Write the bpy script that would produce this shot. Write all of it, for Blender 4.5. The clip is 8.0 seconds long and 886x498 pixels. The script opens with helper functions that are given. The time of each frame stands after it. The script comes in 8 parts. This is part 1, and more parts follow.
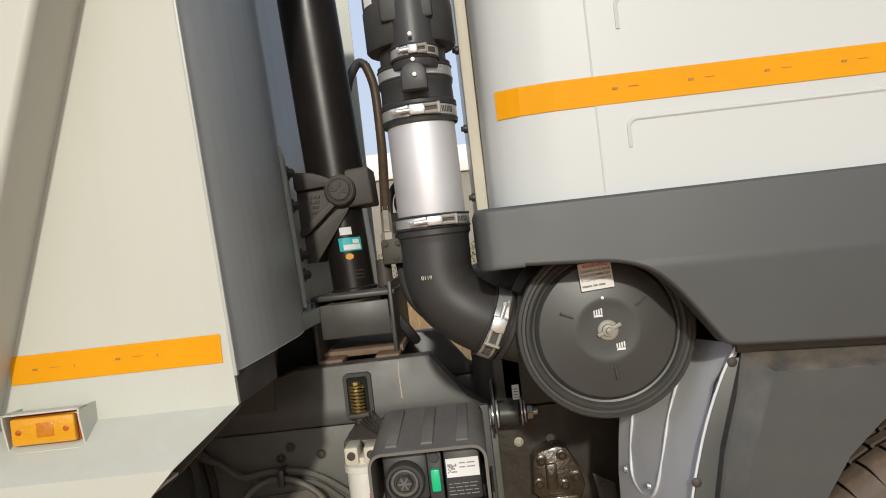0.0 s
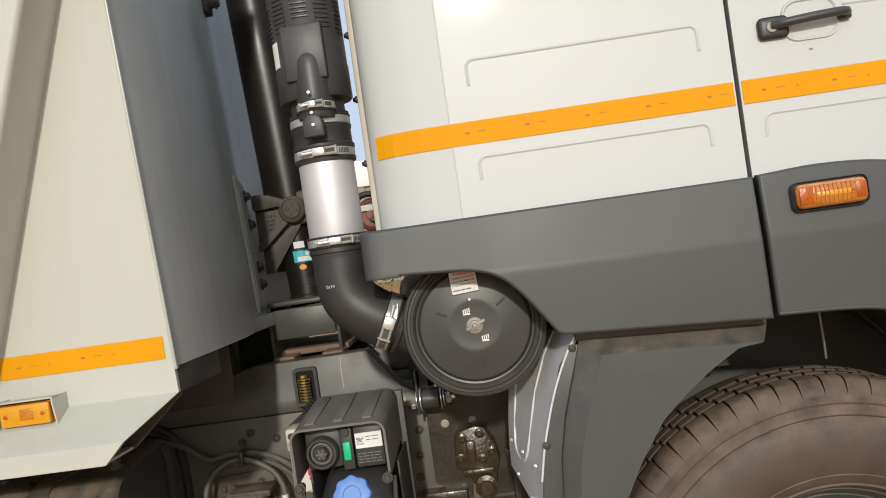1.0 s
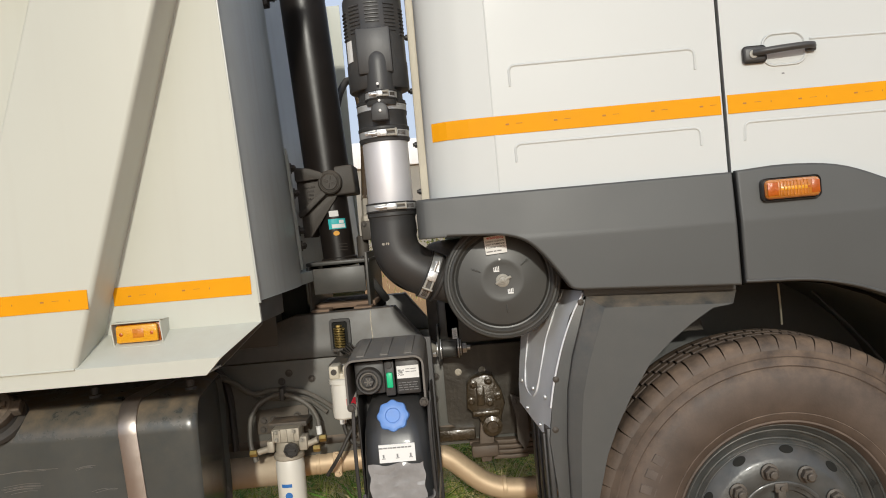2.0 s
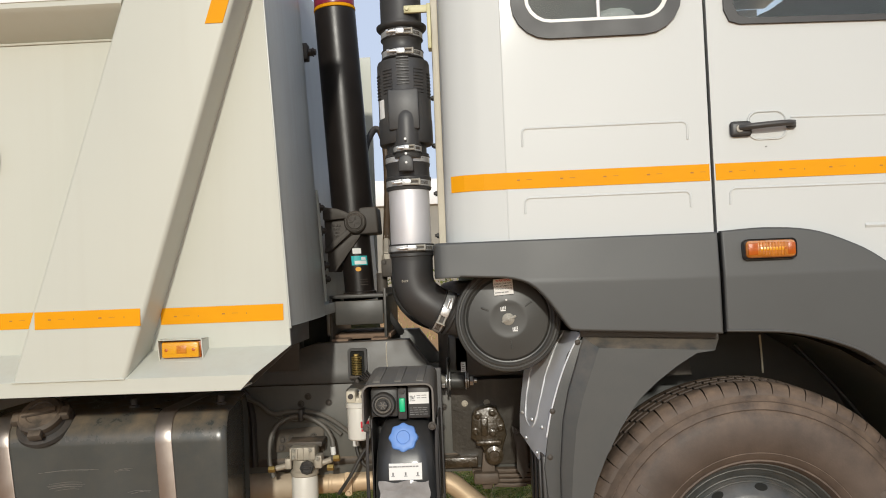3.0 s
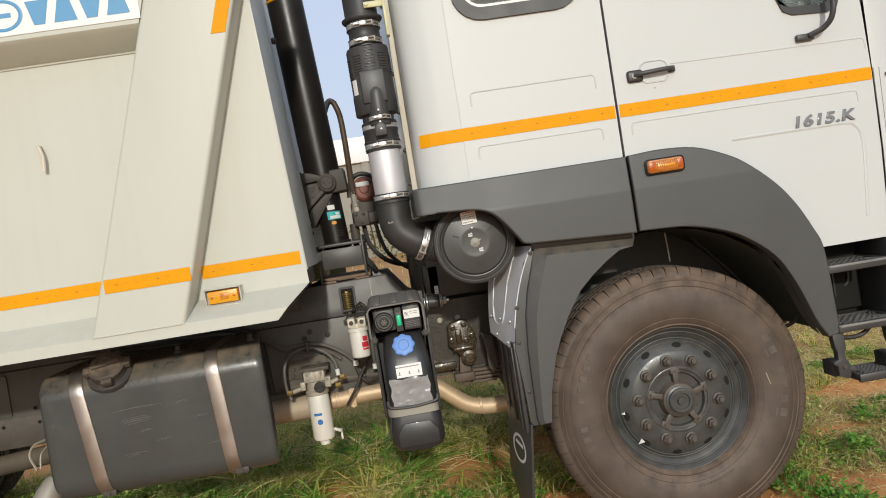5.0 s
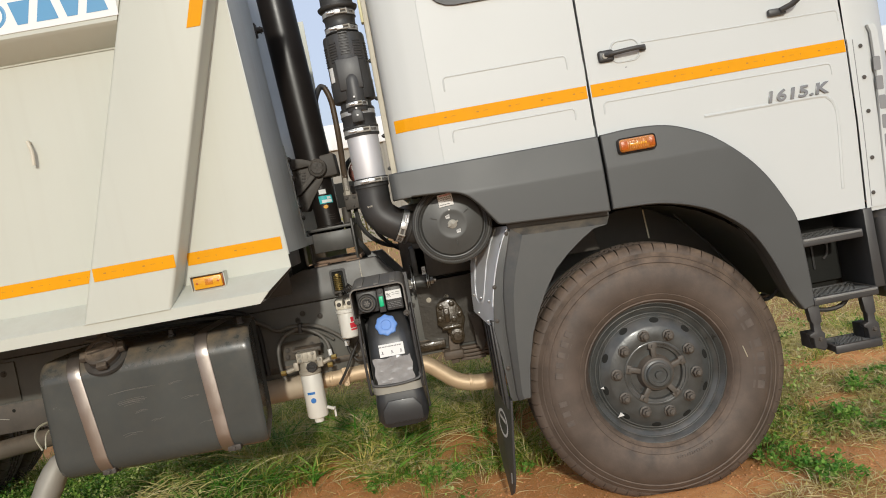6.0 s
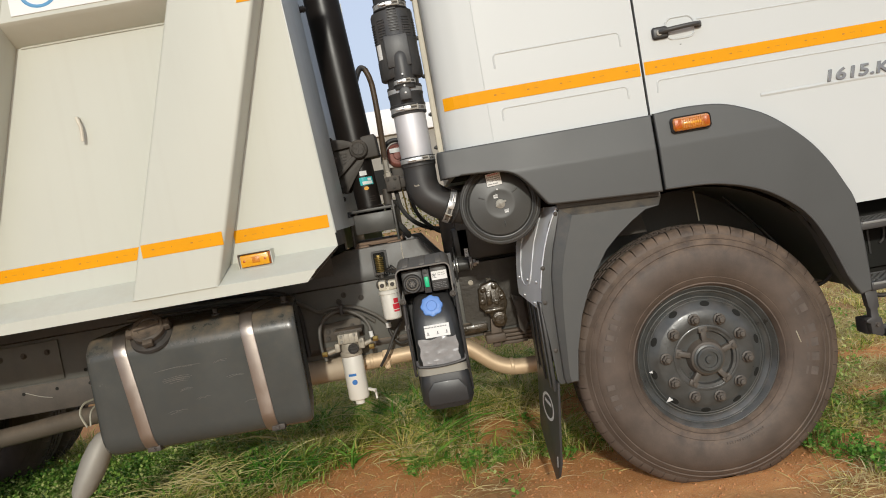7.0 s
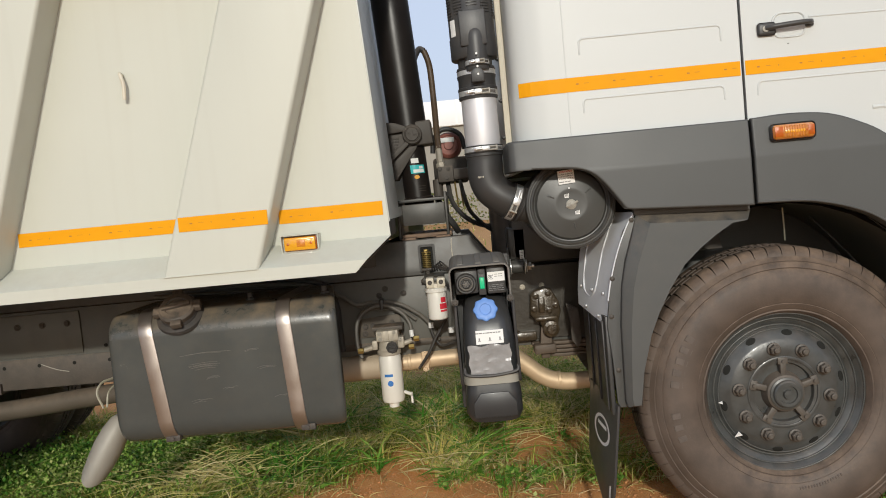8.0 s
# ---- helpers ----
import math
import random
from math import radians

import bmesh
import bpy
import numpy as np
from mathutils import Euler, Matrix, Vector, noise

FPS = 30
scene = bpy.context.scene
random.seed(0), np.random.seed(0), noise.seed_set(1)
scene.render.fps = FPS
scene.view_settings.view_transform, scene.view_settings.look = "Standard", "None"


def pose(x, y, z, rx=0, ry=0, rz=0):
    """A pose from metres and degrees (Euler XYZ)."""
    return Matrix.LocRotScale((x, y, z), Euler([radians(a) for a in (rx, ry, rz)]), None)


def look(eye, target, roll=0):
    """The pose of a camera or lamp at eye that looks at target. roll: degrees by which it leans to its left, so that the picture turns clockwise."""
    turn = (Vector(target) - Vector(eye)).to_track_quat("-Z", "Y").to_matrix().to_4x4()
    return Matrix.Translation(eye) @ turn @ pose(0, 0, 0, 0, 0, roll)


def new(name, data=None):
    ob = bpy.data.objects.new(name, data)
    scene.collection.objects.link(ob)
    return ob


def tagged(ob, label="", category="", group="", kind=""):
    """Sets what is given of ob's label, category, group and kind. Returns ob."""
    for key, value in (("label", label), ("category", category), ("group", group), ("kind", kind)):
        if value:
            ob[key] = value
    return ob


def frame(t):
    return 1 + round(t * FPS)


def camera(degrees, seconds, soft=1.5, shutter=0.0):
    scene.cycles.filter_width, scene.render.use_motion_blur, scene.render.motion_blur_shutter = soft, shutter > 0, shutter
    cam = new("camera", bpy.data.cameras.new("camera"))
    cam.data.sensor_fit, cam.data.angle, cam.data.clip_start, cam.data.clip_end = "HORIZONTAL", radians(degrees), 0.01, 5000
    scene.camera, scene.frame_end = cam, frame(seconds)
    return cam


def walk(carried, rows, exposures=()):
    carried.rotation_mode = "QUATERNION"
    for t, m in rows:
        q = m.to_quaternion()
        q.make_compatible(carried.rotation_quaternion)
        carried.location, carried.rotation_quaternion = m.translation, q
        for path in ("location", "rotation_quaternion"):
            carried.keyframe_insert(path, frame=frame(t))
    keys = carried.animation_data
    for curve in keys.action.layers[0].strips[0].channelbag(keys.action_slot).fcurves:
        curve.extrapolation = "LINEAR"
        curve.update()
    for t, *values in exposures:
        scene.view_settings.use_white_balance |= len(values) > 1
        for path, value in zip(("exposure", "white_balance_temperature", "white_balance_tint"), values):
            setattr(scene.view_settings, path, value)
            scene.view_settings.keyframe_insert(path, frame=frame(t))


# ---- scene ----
cam = camera(58.7, 8.0, soft=1.0)
PATH = [
    (0, (-0.982, -1.363, 1.469), (-1.038, 0.636, 1.462), -6.5),
    (0.5, (-0.818, -1.537, 1.465), (-0.93, 0.46, 1.459), -6.7),
    (1, (-0.704, -1.706, 1.467), (-0.797, 0.292, 1.464), -8.1),
    (1.5, (-0.782, -1.924, 1.45), (-0.86, 0.074, 1.442), -8.5),
    (1.7, (-0.84, -2.024, 1.426), (-0.895, -0.025, 1.379), -7.4),
    (2.8, (-0.876, -2.298, 1.431), (-0.948, -0.3, 1.483), -1.9),
    (3, (-0.858, -2.381, 1.427), (-0.92, -0.383, 1.494), -2.3),
    (3.5, (-0.833, -2.628, 1.398), (-0.866, -0.628, 1.432), -5.2),
    (4, (-0.91, -2.816, 1.392), (-0.799, -0.819, 1.366), -8.1),
    (4.5, (-1.084, -2.955, 1.351), (-0.901, -0.964, 1.307), -8.8),
    (4.7, (-1.103, -2.998, 1.382), (-0.939, -1.005, 1.33), -8.8),
    (6, (-0.879, -3.14, 1.37), (-0.828, -1.144, 1.258), -10.4),
    (6.5, (-0.925, -3.143, 1.352), (-0.904, -1.147, 1.231), -10.4),
    (7, (-0.992, -3.1, 1.341), (-0.997, -1.104, 1.217), -10.0),
    (7.5, (-1.104, -3.016, 1.345), (-1.078, -1.019, 1.228), -8.3),
    (8, (-1.143, -2.824, 1.342), (-1.199, -0.829, 1.219), -5.4),
]
walk(cam, [(t, look(eye, target, roll)) for t, eye, target, roll in PATH], exposures=[(0, -0.44, 6120, 7), (8, -0.44, 6120, 7)])

# ---- light ----
SUN_EL = 18.5  # the sun stands on the camera's side, a little ahead of square on
world = bpy.data.worlds.new("sky")
scene.world = world
world.use_nodes = True
wn = world.node_tree
sky = wn.nodes.new("ShaderNodeTexSky")
sky.sky_type = "NISHITA"
sky.sun_disc = False
sky.sun_elevation, sky.sun_rotation = radians(SUN_EL), radians(177)
sky.dust_density, sky.air_density, sky.ozone_density = 4.0, 1.0, 3.0
haze = wn.nodes.new("ShaderNodeMix")  # dry-season haze over the clear sky
haze.data_type = "RGBA"
haze.inputs["Factor"].default_value = 0.84
haze.inputs["B"].default_value = (2.5, 2.58, 2.95, 1)
wn.links.new(sky.outputs[0], haze.inputs["A"])
wn.links.new(haze.outputs["Result"], wn.nodes["Background"].inputs[0])
wn.nodes["Background"].inputs[1].default_value = 0.35
lamp = bpy.data.lights.new("sun", "SUN")
lamp.energy, lamp.angle, lamp.color = 3.15, radians(1.8), (1.0, 0.92, 0.79)
sun = new("sun", lamp)
toward = Vector((0.03, -math.cos(radians(SUN_EL)), math.sin(radians(SUN_EL)))) * 30
sun.matrix_world = look(toward, (0, 0, 0))


# ---- materials ----
def mat(name, col, rough=0.5, metal=0.0, var=0.12, scale=6.0, bump=0.05, bscale=90.0, coat=0.0,
        dust=0.0, dustcol=(0.30, 0.22, 0.15), island=0.0, spec=0.5, streak=0.0):
    """A painted, moulded or bare surface: large and fine mottling, fine relief, dust that lies on upper faces."""
    m = bpy.data.materials.new(name)
    m.use_nodes = True
    nt = m.node_tree
    N, L = nt.nodes, nt.links
    b = N["Principled BSDF"]
    tc = N.new("ShaderNodeTexCoord")
    n1 = N.new("ShaderNodeTexNoise")
    n1.inputs["Scale"].default_value, n1.inputs["Detail"].default_value = scale, 6
    L.new(tc.outputs["Object"], n1.inputs["Vector"])
    n2 = N.new("ShaderNodeTexNoise")
    n2.inputs["Scale"].default_value, n2.inputs["Detail"].default_value = bscale, 4
    L.new(tc.outputs["Object"], n2.inputs["Vector"])
    mix = N.new("ShaderNodeMix")
    mix.data_type = "RGBA"
    mix.inputs["A"].default_value = (*[c * (1 - var) for c in col], 1)
    mix.inputs["B"].default_value = (*[min(1, c * (1 + var)) for c in col], 1)
    L.new(n1.outputs["Fac"], mix.inputs["Factor"])
    out = mix.outputs["Result"]
    if island:
        g = N.new("ShaderNodeNewGeometry")
        hsv = N.new("ShaderNodeHueSaturation")
        mr = N.new("ShaderNodeMapRange")
        mr.inputs["To Min"].default_value, mr.inputs["To Max"].default_value = 1 - island, 1 + island
        L.new(g.outputs["Random Per Island"], mr.inputs["Value"])
        L.new(mr.outputs[0], hsv.inputs["Value"])
        L.new(out, hsv.inputs["Color"])
        out = hsv.outputs[0]
    if streak:
        mp = N.new("ShaderNodeMapping")
        mp.inputs["Scale"].default_value = (22, 22, 0.8)
        L.new(tc.outputs["Object"], mp.inputs["Vector"])
        n4 = N.new("ShaderNodeTexNoise")
        n4.inputs["Scale"].default_value, n4.inputs["Detail"].default_value = 1.0, 5
        L.new(mp.outputs[0], n4.inputs["Vector"])
        r4 = N.new("ShaderNodeMapRange")
        r4.inputs["From Min"].default_value, r4.inputs["From Max"].default_value = 0.5, 0.8
        r4.inputs["To Max"].default_value = streak
        L.new(n4.outputs["Fac"], r4.inputs["Value"])
        ms = N.new("ShaderNodeMix")
        ms.data_type = "RGBA"
        ms.inputs["B"].default_value = (0.30, 0.24, 0.17, 1)
        L.new(r4.outputs[0], ms.inputs["Factor"])
        L.new(out, ms.inputs["A"])
        out = ms.outputs["Result"]
    rmix = N.new("ShaderNodeMapRange")
    rmix.inputs["To Min"].default_value, rmix.inputs["To Max"].default_value = max(0.03, rough - 0.1), min(1, rough + 0.12)
    L.new(n1.outputs["Fac"], rmix.inputs["Value"])
    rout = rmix.outputs[0]
    if dust:
        g = N.new("ShaderNodeNewGeometry")
        sx = N.new("ShaderNodeSeparateXYZ")
        L.new(g.outputs["Normal"], sx.inputs[0])
        up = N.new("ShaderNodeMapRange")
        up.inputs["From Min"].default_value, up.inputs["From Max"].default_value = 0.0, 0.9
        up.inputs["To Min"].default_value, up.inputs["To Max"].default_value = 0.05, 1.0
        L.new(sx.outputs["Z"], up.inputs["Value"])
        n3 = N.new("ShaderNodeTexNoise")
        n3.inputs["Scale"].default_value, n3.inputs["Detail"].default_value, n3.inputs["Roughness"].default_value = 14, 8, 0.7
        L.new(tc.outputs["Object"], n3.inputs["Vector"])
        ramp = N.new("ShaderNodeMapRange")
        ramp.inputs["From Min"].default_value, ramp.inputs["From Max"].default_value = 0.35, 0.7
        L.new(n3.outputs["Fac"], ramp.inputs["Value"])
        mul = N.new("ShaderNodeMath")
        mul.operation = "MULTIPLY"
        L.new(up.outputs[0], mul.inputs[0])
        L.new(ramp.outputs[0], mul.inputs[1])
        mul2 = N.new("ShaderNodeMath")
        mul2.operation = "MULTIPLY"
        mul2.inputs[1].default_value = dust
        L.new(mul.outputs[0], mul2.inputs[0])
        md = N.new("ShaderNodeMix")
        md.data_type = "RGBA"
        md.inputs["B"].default_value = (*dustcol, 1)
        L.new(mul2.outputs[0], md.inputs["Factor"])
        L.new(out, md.inputs["A"])
        out = md.outputs["Result"]
        mr2 = N.new("ShaderNodeMix")
        L.new(mul2.outputs[0], mr2.inputs["Factor"])
        L.new(rout, mr2.inputs["A"])
        mr2.inputs["B"].default_value = 0.85
        rout = mr2.outputs["Result"]
    L.new(out, b.inputs["Base Color"])
    L.new(rout, b.inputs["Roughness"])
    b.inputs["Metallic"].default_value = metal
    b.inputs["Specular IOR Level"].default_value = spec
    b.inputs["Coat Weight"].default_value = coat
    b.inputs["Coat Roughness"].default_value = 0.08
    if bump:
        bp = N.new("ShaderNodeBump")
        bp.inputs["Strength"].default_value, bp.inputs["Distance"].default_value = bump, 0.004
        L.new(n2.outputs["Fac"], bp.inputs["Height"])
        L.new(bp.outputs[0], b.inputs["Normal"])
    return m


M_CAB = mat("white cab paint", (0.548, 0.563, 0.545), 0.42, var=0.025, scale=3, bump=0.012, bscale=30, coat=0.15, dust=0.10, spec=0.35)
M_BODY = mat("cream body paint", (0.524, 0.528, 0.458), 0.45, var=0.07, scale=1.4, bump=0.02, bscale=14, coat=0.1, dust=0.12, streak=0.06, spec=0.35)
M_FRONT = mat("grey steel paint", (0.46, 0.48, 0.445), 0.36, var=0.24, scale=4, bump=0.06, bscale=30, dust=0.15, streak=0.26, spec=0.5)
M_FENDER = mat("dark grey plastic", (0.059, 0.061, 0.059), 0.46, var=0.16, scale=4, bump=0.04, bscale=420, dust=0.12)
M_GUARD = mat("dusty dark grey plastic", (0.060, 0.062, 0.060), 0.46, var=0.12, scale=5, bump=0.05, bscale=380, dust=0.6, dustcol=(0.30, 0.235, 0.165))
M_CHASSIS = mat("black chassis paint", (0.056, 0.056, 0.052), 0.42, var=0.35, scale=7, bump=0.05, bscale=40, dust=0.5, coat=0.0, streak=0.03)
M_RUSTY = mat("rusty brown steel", (0.20, 0.13, 0.085), 0.7, var=0.35, scale=18, bump=0.25, bscale=90, dust=0.4)
M_DIRTY = mat("dusty black steel", (0.068, 0.058, 0.048), 0.6, var=0.35, scale=14, bump=0.2, bscale=80, dust=0.8)
M_BLACK = mat("black moulded plastic", (0.040, 0.040, 0.040), 0.42, var=0.15, scale=9, bump=0.08, bscale=300, dust=0.25)
M_COVER = mat("satin black steel", (0.047, 0.048, 0.045), 0.40, var=0.14, scale=9, bump=0.03, bscale=160, dust=0.18)
M_RUBBER = mat("black rubber", (0.032, 0.032, 0.032), 0.46, var=0.15, scale=12, bump=0.06, bscale=200, dust=0.22)
# near-black that holds the shade of hollows and insides in its colour
M_DARK = mat("black for shaded insides", (0.020, 0.020, 0.018), 0.8, var=0.3, bump=0.05, spec=0.1)
M_TANK = mat("dark grey tank plastic", (0.056, 0.062, 0.060), 0.20, var=0.22, scale=5, bump=0.05, bscale=50, dust=0.95, dustcol=(0.25, 0.185, 0.115))
M_CYL = mat("black cylinder paint", (0.013, 0.010, 0.0085), 0.34, var=0.4, scale=9, bump=0.06, bscale=110, dust=0.12, spec=0.4)
M_ALU = mat("brushed aluminium", (0.66, 0.65, 0.66), 0.55, metal=0.55, var=0.05, scale=30, bump=0.04, bscale=300)
M_CLAMP = mat("bright steel clamp", (0.60, 0.60, 0.59), 0.30, metal=0.6, var=0.1, scale=40, bump=0.08, bscale=260)
M_STRAP = mat("stainless strap", (0.39, 0.35, 0.32), 0.34, metal=0.9, var=0.12, scale=18, bump=0.05, bscale=120, dust=0.35)
M_EXH = mat("heat-tinted exhaust steel", (0.64, 0.49, 0.32), 0.50, metal=0.35, var=0.2, scale=8, bump=0.05, bscale=90, dust=0.5)
M_SLEEVE = mat("dull tan sleeve steel", (0.46, 0.38, 0.28), 0.6, metal=0.15, var=0.25, scale=9, bump=0.08, bscale=90, dust=0.5)
M_DUSTHOSE = mat("dusty grey hose rubber", (0.11, 0.105, 0.092), 0.5, var=0.2, scale=20, bump=0.08, dust=0.5)
M_PIPE = mat("dusty brown pipe steel", (0.105, 0.088, 0.068), 0.65, metal=0.2, var=0.25, scale=7, bump=0.1, bscale=90, dust=0.5)
M_ALLOY = mat("dusty cast alloy", (0.42, 0.38, 0.31), 0.5, metal=0.2, var=0.25, scale=26, bump=0.2, bscale=150, dust=0.4)
M_LINER = mat("bare galvanised sheet", (0.75, 0.77, 0.79), 0.42, metal=0.25, var=0.10, scale=9, bump=0.03, bscale=80, dust=0.2)
M_TAIL = mat("dull grey pipe steel", (0.31, 0.295, 0.255), 0.55, metal=0.2, var=0.2, scale=9, bump=0.1, bscale=90, dust=0.4)
# the dust on upper faces also carries the sunlight on the tread
M_TYRE = mat("dusty tyre rubber", (0.080, 0.060, 0.047), 0.56, var=0.55, scale=7, bump=0.16, bscale=120, spec=0.38, dust=0.9, dustcol=(0.27, 0.19, 0.13))
M_SCUFF = mat("scuffed raised rubber", (0.089, 0.070, 0.057), 0.6, var=0.6, scale=24, bump=0.2, bscale=150)
M_RIM = mat("grey wheel paint", (0.050, 0.053, 0.051), 0.30, coat=0.2, var=0.7, scale=20, bump=0.2, bscale=60, dust=0.5, dustcol=(0.16, 0.12, 0.09))
M_RIM2 = mat("worn wheel paint", (0.050, 0.054, 0.052), 0.34, var=0.5, scale=20, bump=0.1, bscale=90, dust=0.4)
M_HUB = mat("dusty hub casting", (0.072, 0.061, 0.049), 0.52, var=0.4, scale=20, bump=0.2, bscale=120, dust=0.4)
M_RAIL = mat("dusty grey frame paint", (0.098, 0.098, 0.087), 0.46, var=0.3, scale=6, bump=0.06, bscale=50, dust=0.6, streak=0.06)
M_TREAD = mat("worn grey tread steel", (0.19, 0.19, 0.18), 0.5, metal=0.2, var=0.3, scale=20, bump=0.1, dust=0.4)
M_LENSDARK = mat("deep amber reflector", (0.42, 0.09, 0.006), 0.2, var=0.3, scale=60, bump=0.2, bscale=300)
M_CAST = mat("dark iron casting", (0.056, 0.048, 0.040), 0.60, var=0.25, scale=22, bump=0.25, bscale=170, dust=0.4)
M_BRASS = mat("yellow zinc steel", (0.42, 0.31, 0.11), 0.38, metal=0.8, var=0.2, scale=40)
M_STAY = mat("pale yellow primer steel", (0.56, 0.53, 0.30), 0.45, var=0.2, scale=30, bump=0.05, dust=0.3)
M_OILY = mat("waxed brown casting", (0.046, 0.034, 0.020), 0.27, metal=0.1, var=0.6, scale=26, bump=0.5, bscale=90, dust=0.45, dustcol=(0.32, 0.21, 0.10), coat=0.5)
M_OILPLATE = mat("oily black plate", (0.032, 0.027, 0.019), 0.36, var=0.7, scale=14, bump=0.25, bscale=70, dust=0.4, streak=0.16)
M_SPRING = mat("rust-brown spring steel", (0.105, 0.078, 0.056), 0.6, var=0.35, scale=14, bump=0.2, bscale=80, dust=0.5)
M_UREA = mat("satin black tank plastic", (0.027, 0.029, 0.031), 0.36, var=0.2, scale=6, bump=0.04, bscale=60, coat=0.08, dust=0.12)
M_WHITE = mat("white enamel", (0.74, 0.72, 0.66), 0.38, var=0.05, bump=0.02, dust=0.25)
M_PAPER = mat("white paper label", (0.78, 0.78, 0.76), 0.55, var=0.04, bump=0.03)
M_GREY = mat("grey print", (0.22, 0.22, 0.22), 0.6, var=0.05, bump=0)
M_TAPEPRINT = mat("brown print on tape", (0.40, 0.17, 0.02), 0.6, var=0.2, bump=0)
# paler than the print itself: its overexposed look is in the colour
M_PALEBLUE = mat("glare-paled blue print", (0.10, 0.29, 0.50), 0.45, var=0.08, bump=0)
M_INK = mat("black print", (0.02, 0.02, 0.02), 0.6, var=0.05, bump=0)
M_RED = mat("red print", (0.62, 0.03, 0.05), 0.5, var=0.05, bump=0)
M_BLUEP = mat("blue print", (0.03, 0.16, 0.48), 0.45, var=0.05, bump=0)
M_TEAL = mat("teal label", (0.05, 0.48, 0.50), 0.35, var=0.05, bump=0)
M_AMBERDOT = mat("yellow sticker", (0.75, 0.36, 0.03), 0.5, var=0.05, bump=0)
M_BLUECAP = mat("blue plastic cap", (0.12, 0.26, 0.62), 0.45, var=0.10, scale=30, bump=0.08, bscale=220, dust=0.15)
# the lighter tone and dusty upper faces also carry sunlight on the hood
M_HOOD = mat("dusty grey plastic", (0.14, 0.128, 0.112), 0.6, var=0.22, scale=7, bump=0.12, bscale=160, dust=0.55, dustcol=(0.26, 0.22, 0.17))
M_HOSE2 = mat("brown hose rubber", (0.080, 0.050, 0.025), 0.5, var=0.45, scale=34, bump=0.15, bscale=140)
M_GREEN = mat("green plastic clip", (0.02, 0.50, 0.22), 0.4, var=0.05, bump=0)
M_BADGE = mat("chrome letter", (0.30, 0.30, 0.30), 0.10, metal=1.0, var=0.05, bump=0)
M_CREAM = mat("cream primer steel", (0.62, 0.57, 0.46), 0.5, var=0.12, scale=14, bump=0.05, dust=0.2)
M_MAROON = mat("maroon band paint", (0.25, 0.02, 0.05), 0.35, var=0.1, bump=0)
M_BAG = mat("clear film bag", (0.27, 0.265, 0.26), 0.22, var=0.4, scale=22, bump=0.5, bscale=26)
M_CABLE = mat("black hose rubber", (0.030, 0.029, 0.028), 0.5, var=0.15, bump=0.05, dust=0.3)
M_WIRE = mat("bare wire", (0.50, 0.47, 0.36), 0.4, metal=0.5, var=0.1, bump=0)


def tape_material():
    """Retro-reflective tape: orange with a fine honeycomb."""
    m = mat("orange reflective tape", (0.73, 0.315, 0.002), 0.55, var=0.08, scale=9, bump=0, spec=0.12)
    nt = m.node_tree
    N, L = nt.nodes, nt.links
    tc = N.new("ShaderNodeTexCoord")
    v = N.new("ShaderNodeTexVoronoi")
    v.feature = "DISTANCE_TO_EDGE"
    v.inputs["Scale"].default_value, v.inputs["Randomness"].default_value = 240, 0.25
    L.new(tc.outputs["Object"], v.inputs["Vector"])
    bp = N.new("ShaderNodeBump")
    bp.inputs["Strength"].default_value, bp.inputs["Distance"].default_value = 0.2, 0.001
    L.new(v.outputs["Distance"], bp.inputs["Height"])
    L.new(bp.outputs[0], N["Principled BSDF"].inputs["Normal"])
    return m


def lens_material():
    m = mat("amber lamp lens", (0.92, 0.42, 0.012), 0.15, var=0.1, scale=40, bump=0.25, bscale=220, coat=0.6)
    b = m.node_tree.nodes["Principled BSDF"]
    b.inputs["Transmission Weight"].default_value = 0.25
    return m


def deep_lens_material():
    m = mat("deep amber lamp lens", (0.60, 0.20, 0.014), 0.14, var=0.3, scale=60, bump=0.35, bscale=160, coat=0.7)
    m.node_tree.nodes["Principled BSDF"].inputs["Transmission Weight"].default_value = 0.25
    return m


def glass_material():
    m = bpy.data.materials.new("tinted window glass")
    m.use_nodes = True
    b = m.node_tree.nodes["Principled BSDF"]
    b.inputs["Base Color"].default_value = (0.75, 0.82, 0.80, 1)
    b.inputs["Roughness"].default_value = 0.02
    b.inputs["Transmission Weight"].default_value = 1.0
    b.inputs["IOR"].default_value = 1.45
    return m


M_TAPE, M_LENS, M_LENS2, M_GLASS = tape_material(), lens_material(), deep_lens_material(), glass_material()


# ---- mesh helpers ----
def part(name, bm, material, parent=None, label="", smooth=True, angle=38):
    bmesh.ops.recalc_face_normals(bm, faces=bm.faces)
    me = bpy.data.meshes.new(name)
    bm.to_mesh(me)
    bm.free()
    me.materials.append(material)
    ob = new(name, me)
    if smooth:
        me.set_sharp_from_angle(angle=radians(angle))
    else:
        me.shade_flat()
    if parent is not None:
        ob.parent = parent
    if label:
        ob["label"] = label
    return ob


def evened(ob):
    """Keep broad flat faces evenly shaded up to their rounded edges."""
    wn = ob.modifiers.new("even_normals", "WEIGHTED_NORMAL")
    wn.keep_sharp = True
    wn.weight = 90
    return ob


def again(ob, m, parent):
    """Another piece on the same mesh, at the pose m."""
    o = new(ob.name.split(".")[0], ob.data)
    o.matrix_basis = m
    o.parent = parent
    return o


def B():
    return bmesh.new()


def moved(bm, verts, m):
    bmesh.ops.transform(bm, matrix=m, verts=verts)


